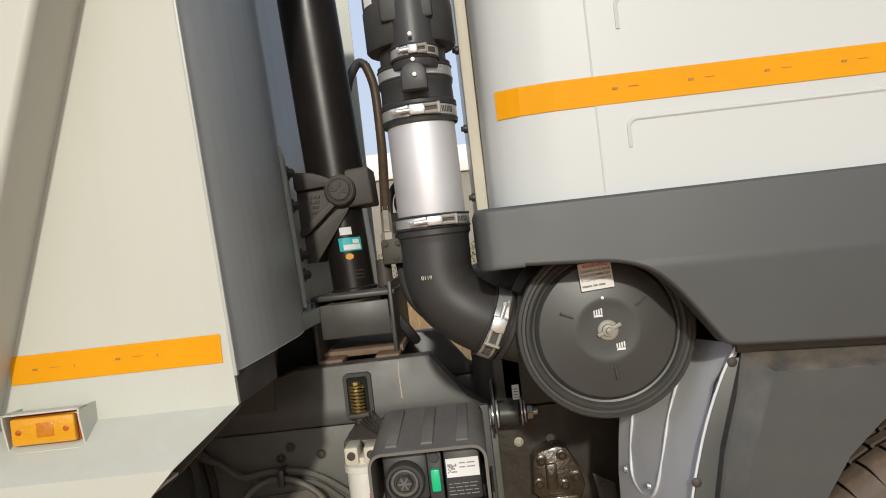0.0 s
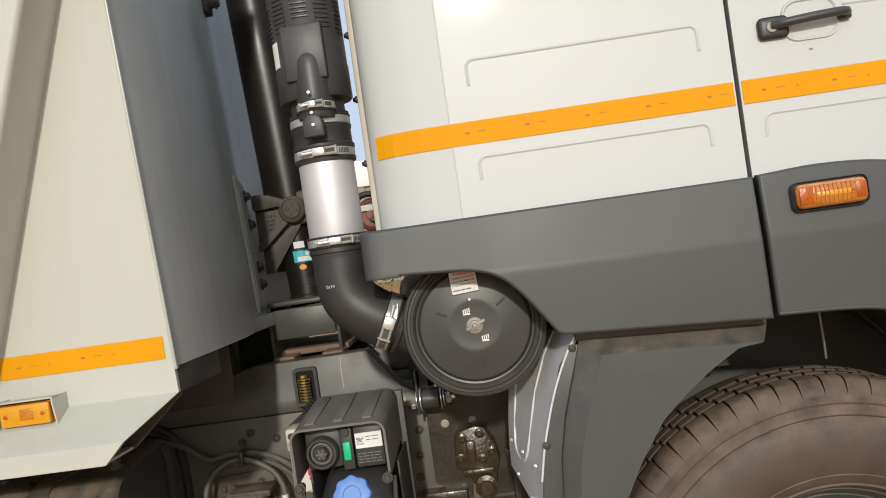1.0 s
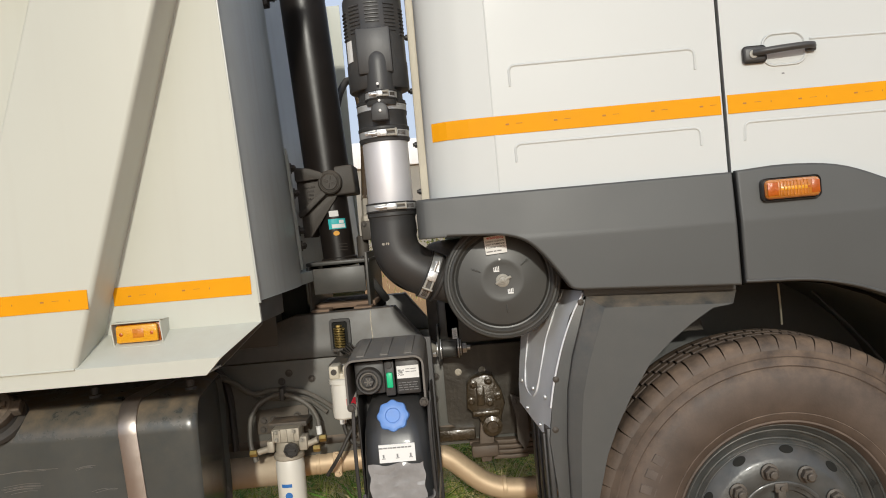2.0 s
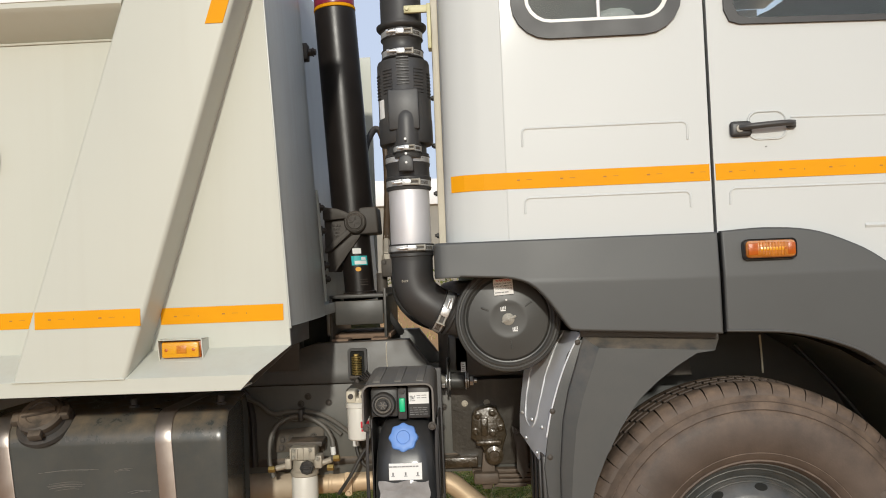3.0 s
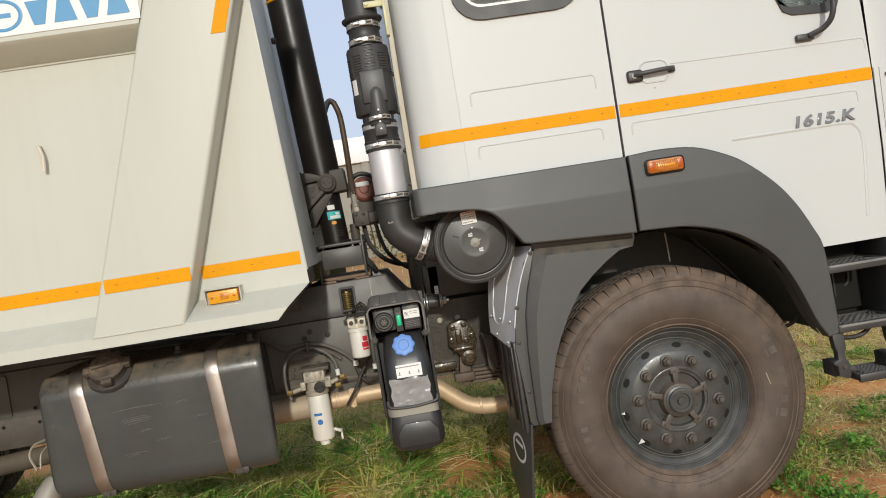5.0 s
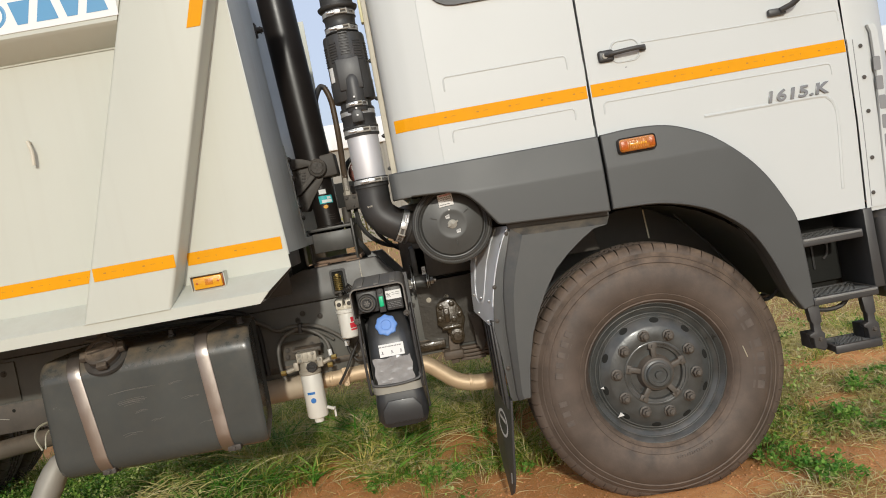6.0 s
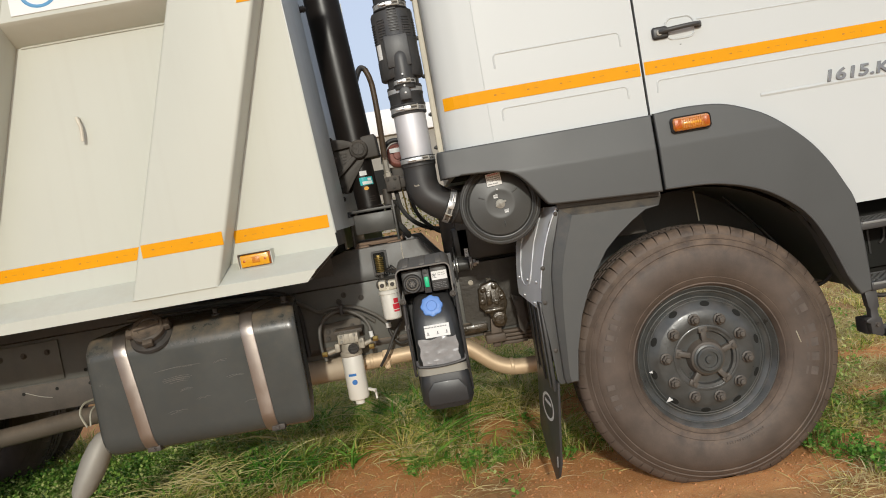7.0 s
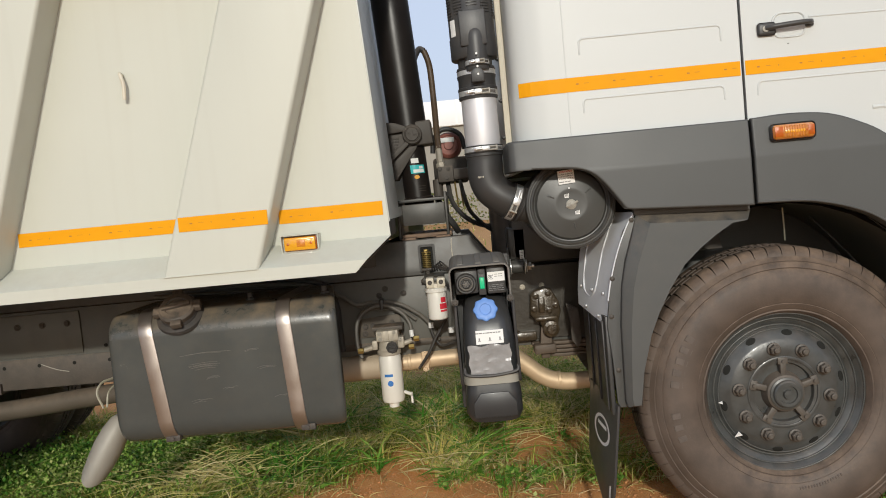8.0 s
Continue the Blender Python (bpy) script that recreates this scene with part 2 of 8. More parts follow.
def box(bm, x0, x1, y0, y1, z0, z1, bev=0.004, seg=2, m=None):
    r = bmesh.ops.create_cube(bm, size=1)
    vs = r["verts"]
    bmesh.ops.transform(bm, matrix=Matrix.Translation(((x0 + x1) / 2, (y0 + y1) / 2, (z0 + z1) / 2)) @ Matrix.Diagonal((abs(x1 - x0), abs(y1 - y0), abs(z1 - z0), 1)), verts=vs)
    if bev:
        es = list({e for v in vs for e in v.link_edges})
        r2 = bmesh.ops.bevel(bm, geom=es, offset=bev, segments=seg, profile=0.5, affect="EDGES")
        vs = list({v for f in r2["faces"] for v in f.verts})
        for f in r2["faces"]:
            f.smooth = True
    if m is not None:
        seen, stack = set(vs), list(vs)
        while stack:
            for e in stack.pop().link_edges:
                for w in e.verts:
                    if w not in seen:
                        seen.add(w)
                        stack.append(w)
        bmesh.ops.transform(bm, matrix=m, verts=list(seen))
    return bm


def prism(bm, pts, y0, y1, bev=0.0, holes=(), seg=2, swap=None):
    """A plate: an outline of (x, z), with openings, from y0 to y1. swap maps (x, y, z) to other axes."""
    edges, before = [], set(bm.verts)
    for loop in (pts, *holes):
        vs = [bm.verts.new((p[0], y0, p[1])) for p in loop]
        edges += [bm.edges.new((vs[i], vs[(i + 1) % len(vs)])) for i in range(len(vs))]
    if holes:
        fs = [g for g in bmesh.ops.triangle_fill(bm, use_beauty=True, use_dissolve=False, edges=edges)["geom"] if isinstance(g, bmesh.types.BMFace)]
    else:
        fs = [bm.faces.new([e.verts[0] for e in edges])]
    ret = bmesh.ops.extrude_face_region(bm, geom=fs)
    nv = [g for g in ret["geom"] if isinstance(g, bmesh.types.BMVert)]
    bmesh.ops.translate(bm, verts=nv, vec=(0, y1 - y0, 0))
    allv = set(nv) | {v for e in edges for v in e.verts}
    if holes:
        bmesh.ops.recalc_face_normals(bm, faces=list({f for v in allv for f in v.link_faces}))
    if bev:
        es = [e for e in {e for v in allv for e in v.link_edges} if len(e.link_faces) == 2 and e.calc_face_angle(0) > 0.5 and abs(e.verts[0].co.y - e.verts[1].co.y) < 1e-6]
        for f in {f for v in allv for f in v.link_faces}:
            f.normal_update()
            f.smooth = abs(f.normal.y) < 0.9  # the rim is rounded, the plate stays flat
        for f in bmesh.ops.bevel(bm, geom=es, offset=bev, segments=seg, profile=0.5, affect="EDGES", clamp_overlap=True)["faces"]:
            f.smooth = True
    if swap:
        for v in bm.verts:
            if v not in before:
                v.co = Vector(swap(*v.co))
    return bm


def loft(bm, rings, closed=True, caps=True):
    rows = [[bm.verts.new(p) for p in r] for r in rings]
    for a, b in zip(rows, rows[1:]):
        n = len(a)
        for i in range(n if closed else n - 1):
            j = (i + 1) % n
            bm.faces.new((a[i], a[j], b[j], b[i])).smooth = True
    if caps and closed:
        bm.faces.new(rows[0])
        bm.faces.new(list(reversed(rows[-1])))
    return bm


def lathe(bm, prof, n=32, m=None, caps=True):
    """Turned round the z axis: (radius, height) from end to end; m puts it in place."""
    rings = []
    for r, h in prof:
        rings.append([(max(r, 1e-4) * math.cos(2 * math.pi * i / n), max(r, 1e-4) * math.sin(2 * math.pi * i / n), h) for i in range(n)])
    if m is not None:
        rings = [[tuple(m @ Vector(p)) for p in r] for r in rings]
    return loft(bm, rings, True, caps)


def along(a, b):
    """The pose whose z axis runs from a to b, at a."""
    d = Vector(b) - Vector(a)
    return Matrix.Translation(a) @ d.to_track_quat("Z", "Y").to_matrix().to_4x4()


def rod(bm, a, b, r, n=14, bev=0.0, r2=None):
    h = (Vector(b) - Vector(a)).length
    r2 = r if r2 is None else r2
    prof = [(r - bev, 0), (r, bev), (r2, h - bev), (r2 - bev, h)] if bev else [(r, 0), (r2, h)]
    return lathe(bm, prof, n, along(a, b))


def smooth_path(pts, k=6):
    """A rounded way through points (Catmull-Rom)."""
    P = [Vector(p) for p in pts]
    P = [P[0] * 2 - P[1], *P, P[-1] * 2 - P[-2]]
    out = []
    for i in range(1, len(P) - 2):
        a, b, c, d = P[i - 1:i + 3]
        for s in range(k):
            t = s / k
            out.append(0.5 * (2 * b + (c - a) * t + (2 * a - 5 * b + 4 * c - d) * t * t + (3 * b - a - 3 * c + d) * t ** 3))
    out.append(P[-2])
    return out


def tube(bm, pts, r, n=10, k=6, caps=True):
    P = smooth_path(pts, k) if k else [Vector(p) for p in pts]
    rings, up = [], None
    for i, p in enumerate(P):
        d = (P[min(i + 1, len(P) - 1)] - P[max(i - 1, 0)]).normalized()
        if up is None:
            up = d.orthogonal().normalized()
        up = (up - d * up.dot(d)).normalized()
        side = d.cross(up)
        rr = r(i / (len(P) - 1)) if callable(r) else r
        rings.append([tuple(p + (up * math.cos(2 * math.pi * j / n) + side * math.sin(2 * math.pi * j / n)) * rr) for j in range(n)])
    return loft(bm, rings, True, caps)


def hexbolt(bm, p, d, r=0.011, h=0.009, washer=True):
    """A bolt head with washer at p, standing along d."""
    m = along(p, Vector(p) + Vector(d))
    if washer:
        lathe(bm, [(r * 1.45, 0), (r * 1.45, h * 0.25)], 14, m)
    rings = []
    for rr, hh in ((r, h * 0.25), (r, h), (r * 0.8, h * 1.15)):
        rings.append([tuple(m @ Vector((rr * math.cos(math.pi / 3 * i), rr * math.sin(math.pi / 3 * i), hh))) for i in range(6)])
    loft(bm, rings)
    return bm


def curved(pts, k=4):
    """The same outline with rounded-off corners."""
    return [(p.x, p.z) for p in smooth_path([(x, 0, z) for x, z in pts], k)]


def arc(cx, cz, r, a0, a1, n=8):
    return [(cx + r * math.cos(radians(a0 + (a1 - a0) * i / n)), cz + r * math.sin(radians(a0 + (a1 - a0) * i / n))) for i in range(n + 1)]


def rrect(x0, x1, z0, z1, r, n=5):
    return arc(x1 - r, z1 - r, r, 0, 90, n) + arc(x0 + r, z1 - r, r, 90, 180, n) + arc(x0 + r, z0 + r, r, 180, 270, n) + arc(x1 - r, z0 + r, r, 270, 360, n)


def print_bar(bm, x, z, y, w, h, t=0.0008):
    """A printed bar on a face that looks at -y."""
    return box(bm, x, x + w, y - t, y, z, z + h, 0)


# ---- the truck ----
truck = tagged(new("tipper_truck"), "white and cream tipper truck with dark grey fenders parked on grass", "truck")


# -- tipping body --
def wall_shape(z):
    """How far the lower skirt of the side wall stands out at the height z."""
    return 0.0 if z > 1.235 else (-0.13 * (1.235 - z) / 0.07 if z > 1.165 else -0.13)


XF, XR, ZT = -1.405, -5.35, 2.78  # front and rear of the body, its top
KR = 0.32  # slope of the ribs


def back_lean(z):
    """The front edge of the body leans back a little towards the top."""
    return -0.050 * max(0.0, z - 1.25)

def tipping_body():
    bm = B()
    # side wall: flat sheet, flared skirt, lip; the front lower corner is cut away
    zs = [ZT, 1.235, 1.165, 1.122]
    xs = [XF + back_lean(ZT), XF, -1.482, -1.525]
    outer = [(wall_shape(z), z) for z in zs]
    front = [(x, y, z) for x, (y, z) in zip(xs, outer)]
    rear = [(XR, y, z) for y, z in outer]
    back = [(XR, y + 0.012, z) for y, z in outer]
    backf = [(x, y + 0.012, z) for x, (y, z) in zip(xs, outer)]
    loft(bm, [front, rear, back, backf], False, False)
    loft(bm, [backf, front], False, False)
    body = part("body_side", bm, M_BODY, truck, "cream painted steel tipping body side with slanted ribs")

    # slanted ribs, each a folded box on the wall
    def rib(x0):
        b = B()
        k = KR
        zb, zt = 1.166, ZT - 0.003
        bend = [(0.014 * math.sin(a), 0.014 * math.cos(a)) for a in [math.pi / 2 * i / 4 for i in range(5)]]
        lo = [(x0, 0.002, zb)] + [(x0 - 0.014 + c, -0.119 - d, zb) for d, c in bend] + [(x0 - 0.321 - c, -0.119 - d, zb) for c, d in bend] + [(x0 - 0.335, 0.002, zb)]
        hi = [(x + k * (zt - zb), y, zt) for x, y, z in lo]
        loft(b, [lo, hi])
        return b
    for x0 in (-1.857, -2.82, -3.783, -4.746):
        part("rib", rib(x0), M_BODY, body)
    # top rail with its sloping underside, between the ribs
    for x0 in (-1.857, -2.82, -3.783):
        b = B()
        xl, xr = x0 - 0.963 + KR * 1.034, x0 - 0.335 + KR * 1.034
        ring = [(0.003, 2.195), (-0.118, 2.248), (-0.131, 2.262), (-0.131, ZT - 0.005), (0.003, ZT - 0.005)]
        loft(b, [[(xl + KR * (z - 2.2), y, z) for y, z in ring], [(xr + KR * (z - 2.2), y, z) for y, z in ring]])
        part("top_rail", b, M_BODY, body)
        # weld bead under the rail and along the ribs' feet
        b = B()
        tube(b, [(xl + 0.02, -0.002, 2.194), ((xl + xr) / 2, -0.003, 2.1945), (xr - 0.003, -0.002, 2.194)], 0.004, 6, 5)
        part("weld_bead", b, M_BODY, body)
    # bead between the skirt and the rib's foot
    b = B()
    tube(b, [(-1.86, -0.134, 1.1655), (-2.19, -0.134, 1.1655)], 0.0025, 6, 2)
    part("weld_bead", b, M_BODY, body)

    # front wall, grey, folded back towards the middle; bottom cross edge
    b = B()
    plan = [(XF, 0.004), (XF + 0.004, 0.03), (-1.402, 0.30), (-1.405, 0.52), (-1.412, 0.62), (-1.428, 0.72), (-1.47, 0.95), (-1.512, 1.2)]
    plan += [(x, 2.4 - y) for x, y in reversed(plan[:-1])]
    zrow = (1.292, 1.6, 2.0, 2.4, ZT)
    loft(b, [[(x + back_lean(z), y, z) for x, y in plan] for z in zrow], False, False)
    loft(b, [[(x + back_lean(z) - 0.012, y, z) for x, y in plan] for z in (1.292, ZT)], False, False)
    loft(b, [[(x, y, 1.292) for x, y in plan], [(x - 0.012, y, 1.292) for x, y in plan]], False, False)
    part("front_wall", b, M_FRONT, body, "dark grey painted front wall")
    b = B()
    box(b, XF - 0.004, XF + 0.005, 0.001, 0.014, 1.285, ZT, 0.002)
    for v in b.verts:
        v.co.x += back_lean(v.co.z)
    part("corner_flange", b, M_FRONT, body, "grey corner flange")
    b = B()
    box(b, XF - 0.02, XF - 0.004, 0.014, 0.30, 1.23, 1.292, 0.003)
    prism(b, [(-1.41, 1.225), (-1.41, 1.29), (-1.60, 1.29), (-1.60, 1.12), (-1.53, 1.12)], 0.012, 0.03)
    part("corner_gusset", b, M_CHASSIS, body, "black corner gusset")
    # clamp tab on the front wall
    b = B()
    box(b, -1.545, -1.515, 0.97, 1.03, 2.385, 2.455, 0.004)
    rod(b, (-1.52, 1.0, 2.42), (-1.495, 1.0, 2.42), 0.016, 10, 0.003)
    hexbolt(b, (-1.495, 1.0, 2.42), (1, 0, 0), 0.014, 0.012)
    part("wall_tab", b, M_CAST, body, "small bolted steel tab")

    # floor, far side, tailgate, so that the body is a real open box
    b = B()
    box(b, XR, XF - 0.02, 0.013, 2.387, 1.29, 1.33, 0)
    part("body_floor", b, M_FRONT, body)
    b = B()
    box(b, XR, XF, 2.388, 2.40, 1.12, ZT, 0)
    part("far_side", b, M_BODY, body)
    b = B()
    box(b, XR - 0.03, XR - 0.001, 0.0, 2.40, 1.12, ZT, 0.004)
    part("tailgate", b, M_BODY, body)
    # long sills and cross bearers under the floor
    for y in (0.83, 1.47):
        b = B()
        box(b, XR + 0.1, -1.56, y, y + 0.10, 1.06, 1.288, 0.008)
        part("sill_beam", b, M_CHASSIS, body)
    for i in range(9):
        b = B()
        box(b, -1.75 - 0.42 * i, -1.69 - 0.42 * i, 0.016, 2.384, 1.20, 1.288, 0.004)
        part("cross_bearer", b, M_CHASSIS, body)
    # outer skirt closing strip
    b = B()
    box(b, XR, -1.53, -0.118, 0.02, 1.121, 1.126, 0)
    part("skirt_return", b, M_BODY, body)

    # short hook welded to the wall
    b = B()
    tube(b, [(-2.306, -0.004, 1.892), (-2.304, -0.026, 1.894), (-2.298, -0.032, 1.880), (-2.293, -0.030, 1.850), (-2.297, -0.028, 1.802)], 0.0068, 8, 5)
    part("tie_hook", b, M_CREAM, body, "bent bare steel tie hook")
    return body


body = tipping_body()


def tape_run(x0, x1, z0, z1, y, parent, seed, name="reflective_tape", slope=0.0, gap=0.0):
    """A strip of tape with its small printed marks."""
    rng = random.Random(seed)
    b = B()
    n = 10
    rings = []
    for i in range(n + 1):
        x = x0 + (x1 - x0) * i / n
        dz = slope * (x - x0)
        rings.append([(x, y, z0 + dz), (x, y - 0.0016, z0 + dz), (x, y - 0.0016, z1 + dz), (x, y, z1 + dz)])
    loft(b, rings)
    t = part(name, b, M_TAPE, parent, "orange reflective safety tape", smooth=False)
    b = B()
    x = x0 + 0.04
    while x < x1 - 0.05:
        zc = (z0 + z1) / 2 + slope * (x - x0) + rng.uniform(-0.002, 0.002)
        box(b, x, x + 0.009, y - 0.0024, y - 0.0012, zc - 0.002, zc + 0.002, 0)
        box(b, x + 0.03, x + 0.049, y - 0.0024, y - 0.0012, zc + 0.0005, zc + 0.0015, 0)
        box(b, x + 0.074, x + 0.076, y - 0.0024, y - 0.0012, zc - 0.003, zc + 0.002, 0)
        x += 0.148
    if len(b.verts):
        part("printed_mark", b, M_TAPEPRINT, t)["kind"] = "stuff"
    else:
        b.free()
    return t


tape_run(-1.800, -1.424, 1.311, 1.361, -0.0005, truck, 1)
tape_run(-2.118, -1.808, 1.317, 1.367, -0.1335, truck, 2)
tape_run(-2.755, -2.13, 1.314, 1.364, -0.0005, truck, 3)
tape_run(-3.085, -2.772, 1.317, 1.367, -0.1335, truck, 4)
tape_run(-3.72, -3.10, 1.314, 1.364, -0.0005, truck, 5)


def slanted_tape():
    b = B()
    k = KR
    for_z = lambda z: -1.857 + k * (z - 1.166)
    ring = []
    for z in (2.187, 2.5):
        x = for_z(z) - 0.012
        ring.append([(x, -0.1335, z), (x, -0.1352, z), (x - 0.052, -0.1352, z), (x - 0.052, -0.1335, z)])
    loft(b, ring)
    part("reflective_tape", b, M_TAPE, truck, "orange reflective safety tape", smooth=False)


slanted_tape()


def name_board():
    """White board on the top rail with plain blue shapes."""
    b = B()
    box(b, -2.42, -1.83, -0.1345, -0.131, 2.278, 2.46, 0.001)
    board = part("name_board", b, M_PAPER, truck, "white name board with plain blue shapes", smooth=False)
    y = -0.1348
    x = -2.222
    for k in range(4):
        b = B()
        if k % 2 == 0:  # narrow block, then a wedge
            prism(b, [(x, 2.389), (x + 0.082, 2.389), (x + 0.060, 2.303), (x + 0.022, 2.303)], y - 0.001, y + 0.0008)
        else:
            prism(b, [(x, 2.303), (x + 0.082, 2.303), (x + 0.060, 2.389), (x + 0.022, 2.389)], y - 0.001, y + 0.0008)
        part("blue_shape", b, M_PALEBLUE, board, smooth=False)
        x += 0.0925
    b = B()
    r = [[(-2.305 + rr * 1.25 * math.cos(a), yy, 2.35 + rr * math.sin(a)) for rr, yy in ((0.045, y), (0.052, y - 0.001), (0.057, y))] for a in [2 * math.pi * i / 28 for i in range(29)]]
    loft(b, r, False, False)
    box(b, -2.335, -2.275, y - 0.001, y + 0.0008, 2.342, 2.358, 0)
    part("blue_emblem", b, M_PALEBLUE, board, smooth=False)


name_board()


def marker_lamp():
    """Amber side lamp in a folded cream bracket on the skirt."""
    b = B()
    # folded bracket: back plate, top hood, side cheeks
    x0, x1, z0, z1 = -1.787, -1.659, 1.208, 1.266
    box(b, x0, x1, -0.034, -0.030, z0, z1, 0.001)
    box(b, x0 - 0.003, x1 + 0.003, -0.062, -0.030, z1, z1 + 0.003, 0.001)
    prism(b, [(-0.062, z1 - 0.012), (-0.062, z1 + 0.003), (0.0, z1 + 0.003), (0.0, z0 - 0.004), (-0.050, z0 - 0.004)], x1, x1 + 0.003, swap=lambda x, y, z: (y, x, z))
    br = part("lamp_bracket", b, M_BODY, truck, "cream folded lamp bracket")
    b = B()
    prism(b, [(-0.062, z1 - 0.012), (-0.062, z1 + 0.003), (0.0, z1 + 0.003), (0.0, z0 - 0.004), (-0.050, z0 - 0.004)], x0 - 0.003, x0, swap=lambda x, y, z: (y, x, z))
    part("bracket_cheek", b, M_BODY, br)
    b = B()
    box(b, x0 + 0.014, x1 - 0.004, -0.060, -0.03, z0 - 0.020, z0 - 0.004, 0.001, m=None)
    part("bracket_foot", b, M_BODY, br)
    b = B()
    box(b, x0 + 0.006, x1 - 0.006, -0.044, -0.034, z0 + 0.004, z1 - 0.004, 0.003)
    part("lamp_base", b, M_LENSDARK, br, "dark amber lamp base")
    b = B()
    box(b, x0 + 0.008, x1 - 0.009, -0.058, -0.044, z0 + 0.006, z1 - 0.006, 0.004, 3)
    part("lens", b, M_LENS, br, "amber lens")
    b = B()
    box(b, x0 + 0.053, x0 + 0.083, -0.0588, -0.057, z0 + 0.018, z1 - 0.016, 0.0006)
    part("lens_window", b, mat("brown lens window", (0.50, 0.17, 0.012), 0.25, var=0.3, scale=80, bump=0.2, bscale=300), br)
    for x in (x0 + 0.022, x1 - 0.024):
        b = B()
        lathe(b, [(0.0048, 0), (0.0048, 0.0015), (0.002, 0.0022)], 12, along((x, -0.0578, 1.237), (x, -0.2, 1.24)))
        part("screw", b, M_LENSDARK, br)


marker_lamp()


# -- cab --
def cab():
    zt = 2.95
    # rear side panel with its window opening
    win = rrect(-0.672, -0.205, 2.160, 2.62, 0.085)
    b = B()
    prism(b, [(-0.73, 1.50), (-0.119, 1.50), (-0.119, zt), (-0.73, zt)], 0.0, 0.03, holes=[win])
    side = part("cab_side", b, M_CAB, truck, "white painted cab side panel")
    # rounded rear corner and back wall
    b = B()
    plan = [(-0.73, 0.0), (-0.735, 0.001), (-0.80, 0.004), (-0.86, 0.016), (-0.895, 0.036), (-0.915, 0.064), (-0.923, 0.10), (-0.925, 0.16)]
    loft(b, [[(x, y, z) for x, y in plan] for z in (1.50, 2.0, 2.5, zt)], False, False)
    part("cab_corner", b, M_CAB, side)
    b = B()
    box(b, -0.925, -0.90, 0.16, 2.24, 1.42, zt, 0.003)
    part("cab_back", b, M_CAB, side)
    b = B()
    box(b, -0.950, -0.926, 0.215, 0.255, 1.42, zt - 0.1, 0.004)
    part("back_rail", b, M_CREAM, side, "cream vertical rail on the cab back")
    for z in (1.56, 1.70, 1.86, 2.02, 2.30):
        b = B()
        rod(b, (-0.950, 0.235, z), (-0.956, 0.235, z), 0.009, 10, 0.001)
        hexbolt(b, (-0.956, 0.235, z), (-1, 0, 0), 0.006, 0.006)
        part("rail_bolt", b, M_BLACK, side)
    # window rubber, white inset line and glass
    for (pts, y0) in ((rrect(-0.697, -0.183, 2.130, 2.645, 0.115), -0.012),):
        b = B()
        prism(b, pts, y0, 0.032, holes=[rrect(-0.656, -0.221, 2.178, 2.604, 0.078)], bev=0.0)
        part("window_rubber", b, M_RUBBER, side, "black rubber window seal")
    b = B()
    prism(b, rrect(-0.657, -0.220, 2.177, 2.605, 0.078), -0.006, 0.02, holes=[rrect(-0.645, -0.232, 2.189, 2.593, 0.070)])
    part("seal_line", b, M_WHITE, side, "white seal insert")
    b = B()
    box(b, -0.655, -0.222, 0.006, 0.010, 2.178, 2.60, 0)
    part("window_pane", b, M_GLASS, side).visible_shadow = False
    b = B()
    box(b, -0.437, -0.427, -0.002, 0.014, 2.178, 2.60, 0.001)
    part("window_bar", b, M_ALU, side)

    # door with arch cut-out and window opening with its dropped front part
    arch = [(0.640, 1.045), (0.618, 1.06), (0.588, 1.132), (0.534, 1.234), (0.461, 1.330), (0.352, 1.428), (0.266, 1.478), (0.158, 1.517), (0.026, 1.529), (-0.109, 1.522)]
    arch = curved(arch[:2] + arch[2:])
    door_out = [(-0.109, zt - 0.1), (0.72, zt - 0.1), (0.78, 2.7), (0.905, 2.20), (0.930, 1.98), (0.938, 1.70), (0.934, 1.40), (0.918, 1.045)] + arch
    dwin = [(-0.035, 2.66), (-0.045, 2.62), (-0.045, 2.20), (-0.03, 2.165), (0.0, 2.155), (0.50, 2.145), (0.545, 2.13), (0.575, 2.07), (0.598, 2.01), (0.635, 1.992), (0.775, 1.985), (0.815, 2.0), (0.828, 2.04), (0.71, 2.62), (0.68, 2.66)]
    b = B()
    prism(b, door_out, 0.0, 0.03, holes=[dwin])
    door = part("cab_door", b, M_CAB, truck, "white painted cab door, closed")
    cx, cz = 0.40, 2.35
    grow = lambda k: [(x + (x - cx) * k, z + (z - cz) * k * 1.4) for x, z in dwin]
    b = B()
    prism(b, grow(0.03), -0.009, 0.031, holes=[grow(-0.035)])
    part("window_rubber", b, M_RUBBER, door, "black rubber window seal")
    b = B()
    prism(b, grow(-0.03), 0.010, 0.014)
    part("window_pane", b, M_GLASS, door).visible_shadow = False
    b = B()
    box(b, 0.50, 0.535, -0.004, 0.02, 2.14, 2.66, 0.003)
    part("window_post", b, M_RUBBER, door)
    # pressed creases in the sheet metal
    def crease(parent, pts, r=0.0042, k=0, sink=0.0014):
        b = B()
        P = [(x, sink, z) for x, z in pts]
        tube(b, P, r, 8, k)
        part("pressed_crease", b, M_CAB, parent)
    for z_, dz in ((1.861, 0.055), (1.650, 0.048)):
        crease(side, [(-0.679, z_ - dz), (-0.679, z_ - 0.016)] + arc(-0.663, z_ - 0.016, 0.016, 180, 90, 4) + arc(-0.199, z_ - 0.016, 0.016, 90, 0, 4) + [(-0.183, z_ - dz)])
    crease(side, [(-0.731, 1.53), (-0.731, 2.9)], 0.0025, 0, 0.0018)
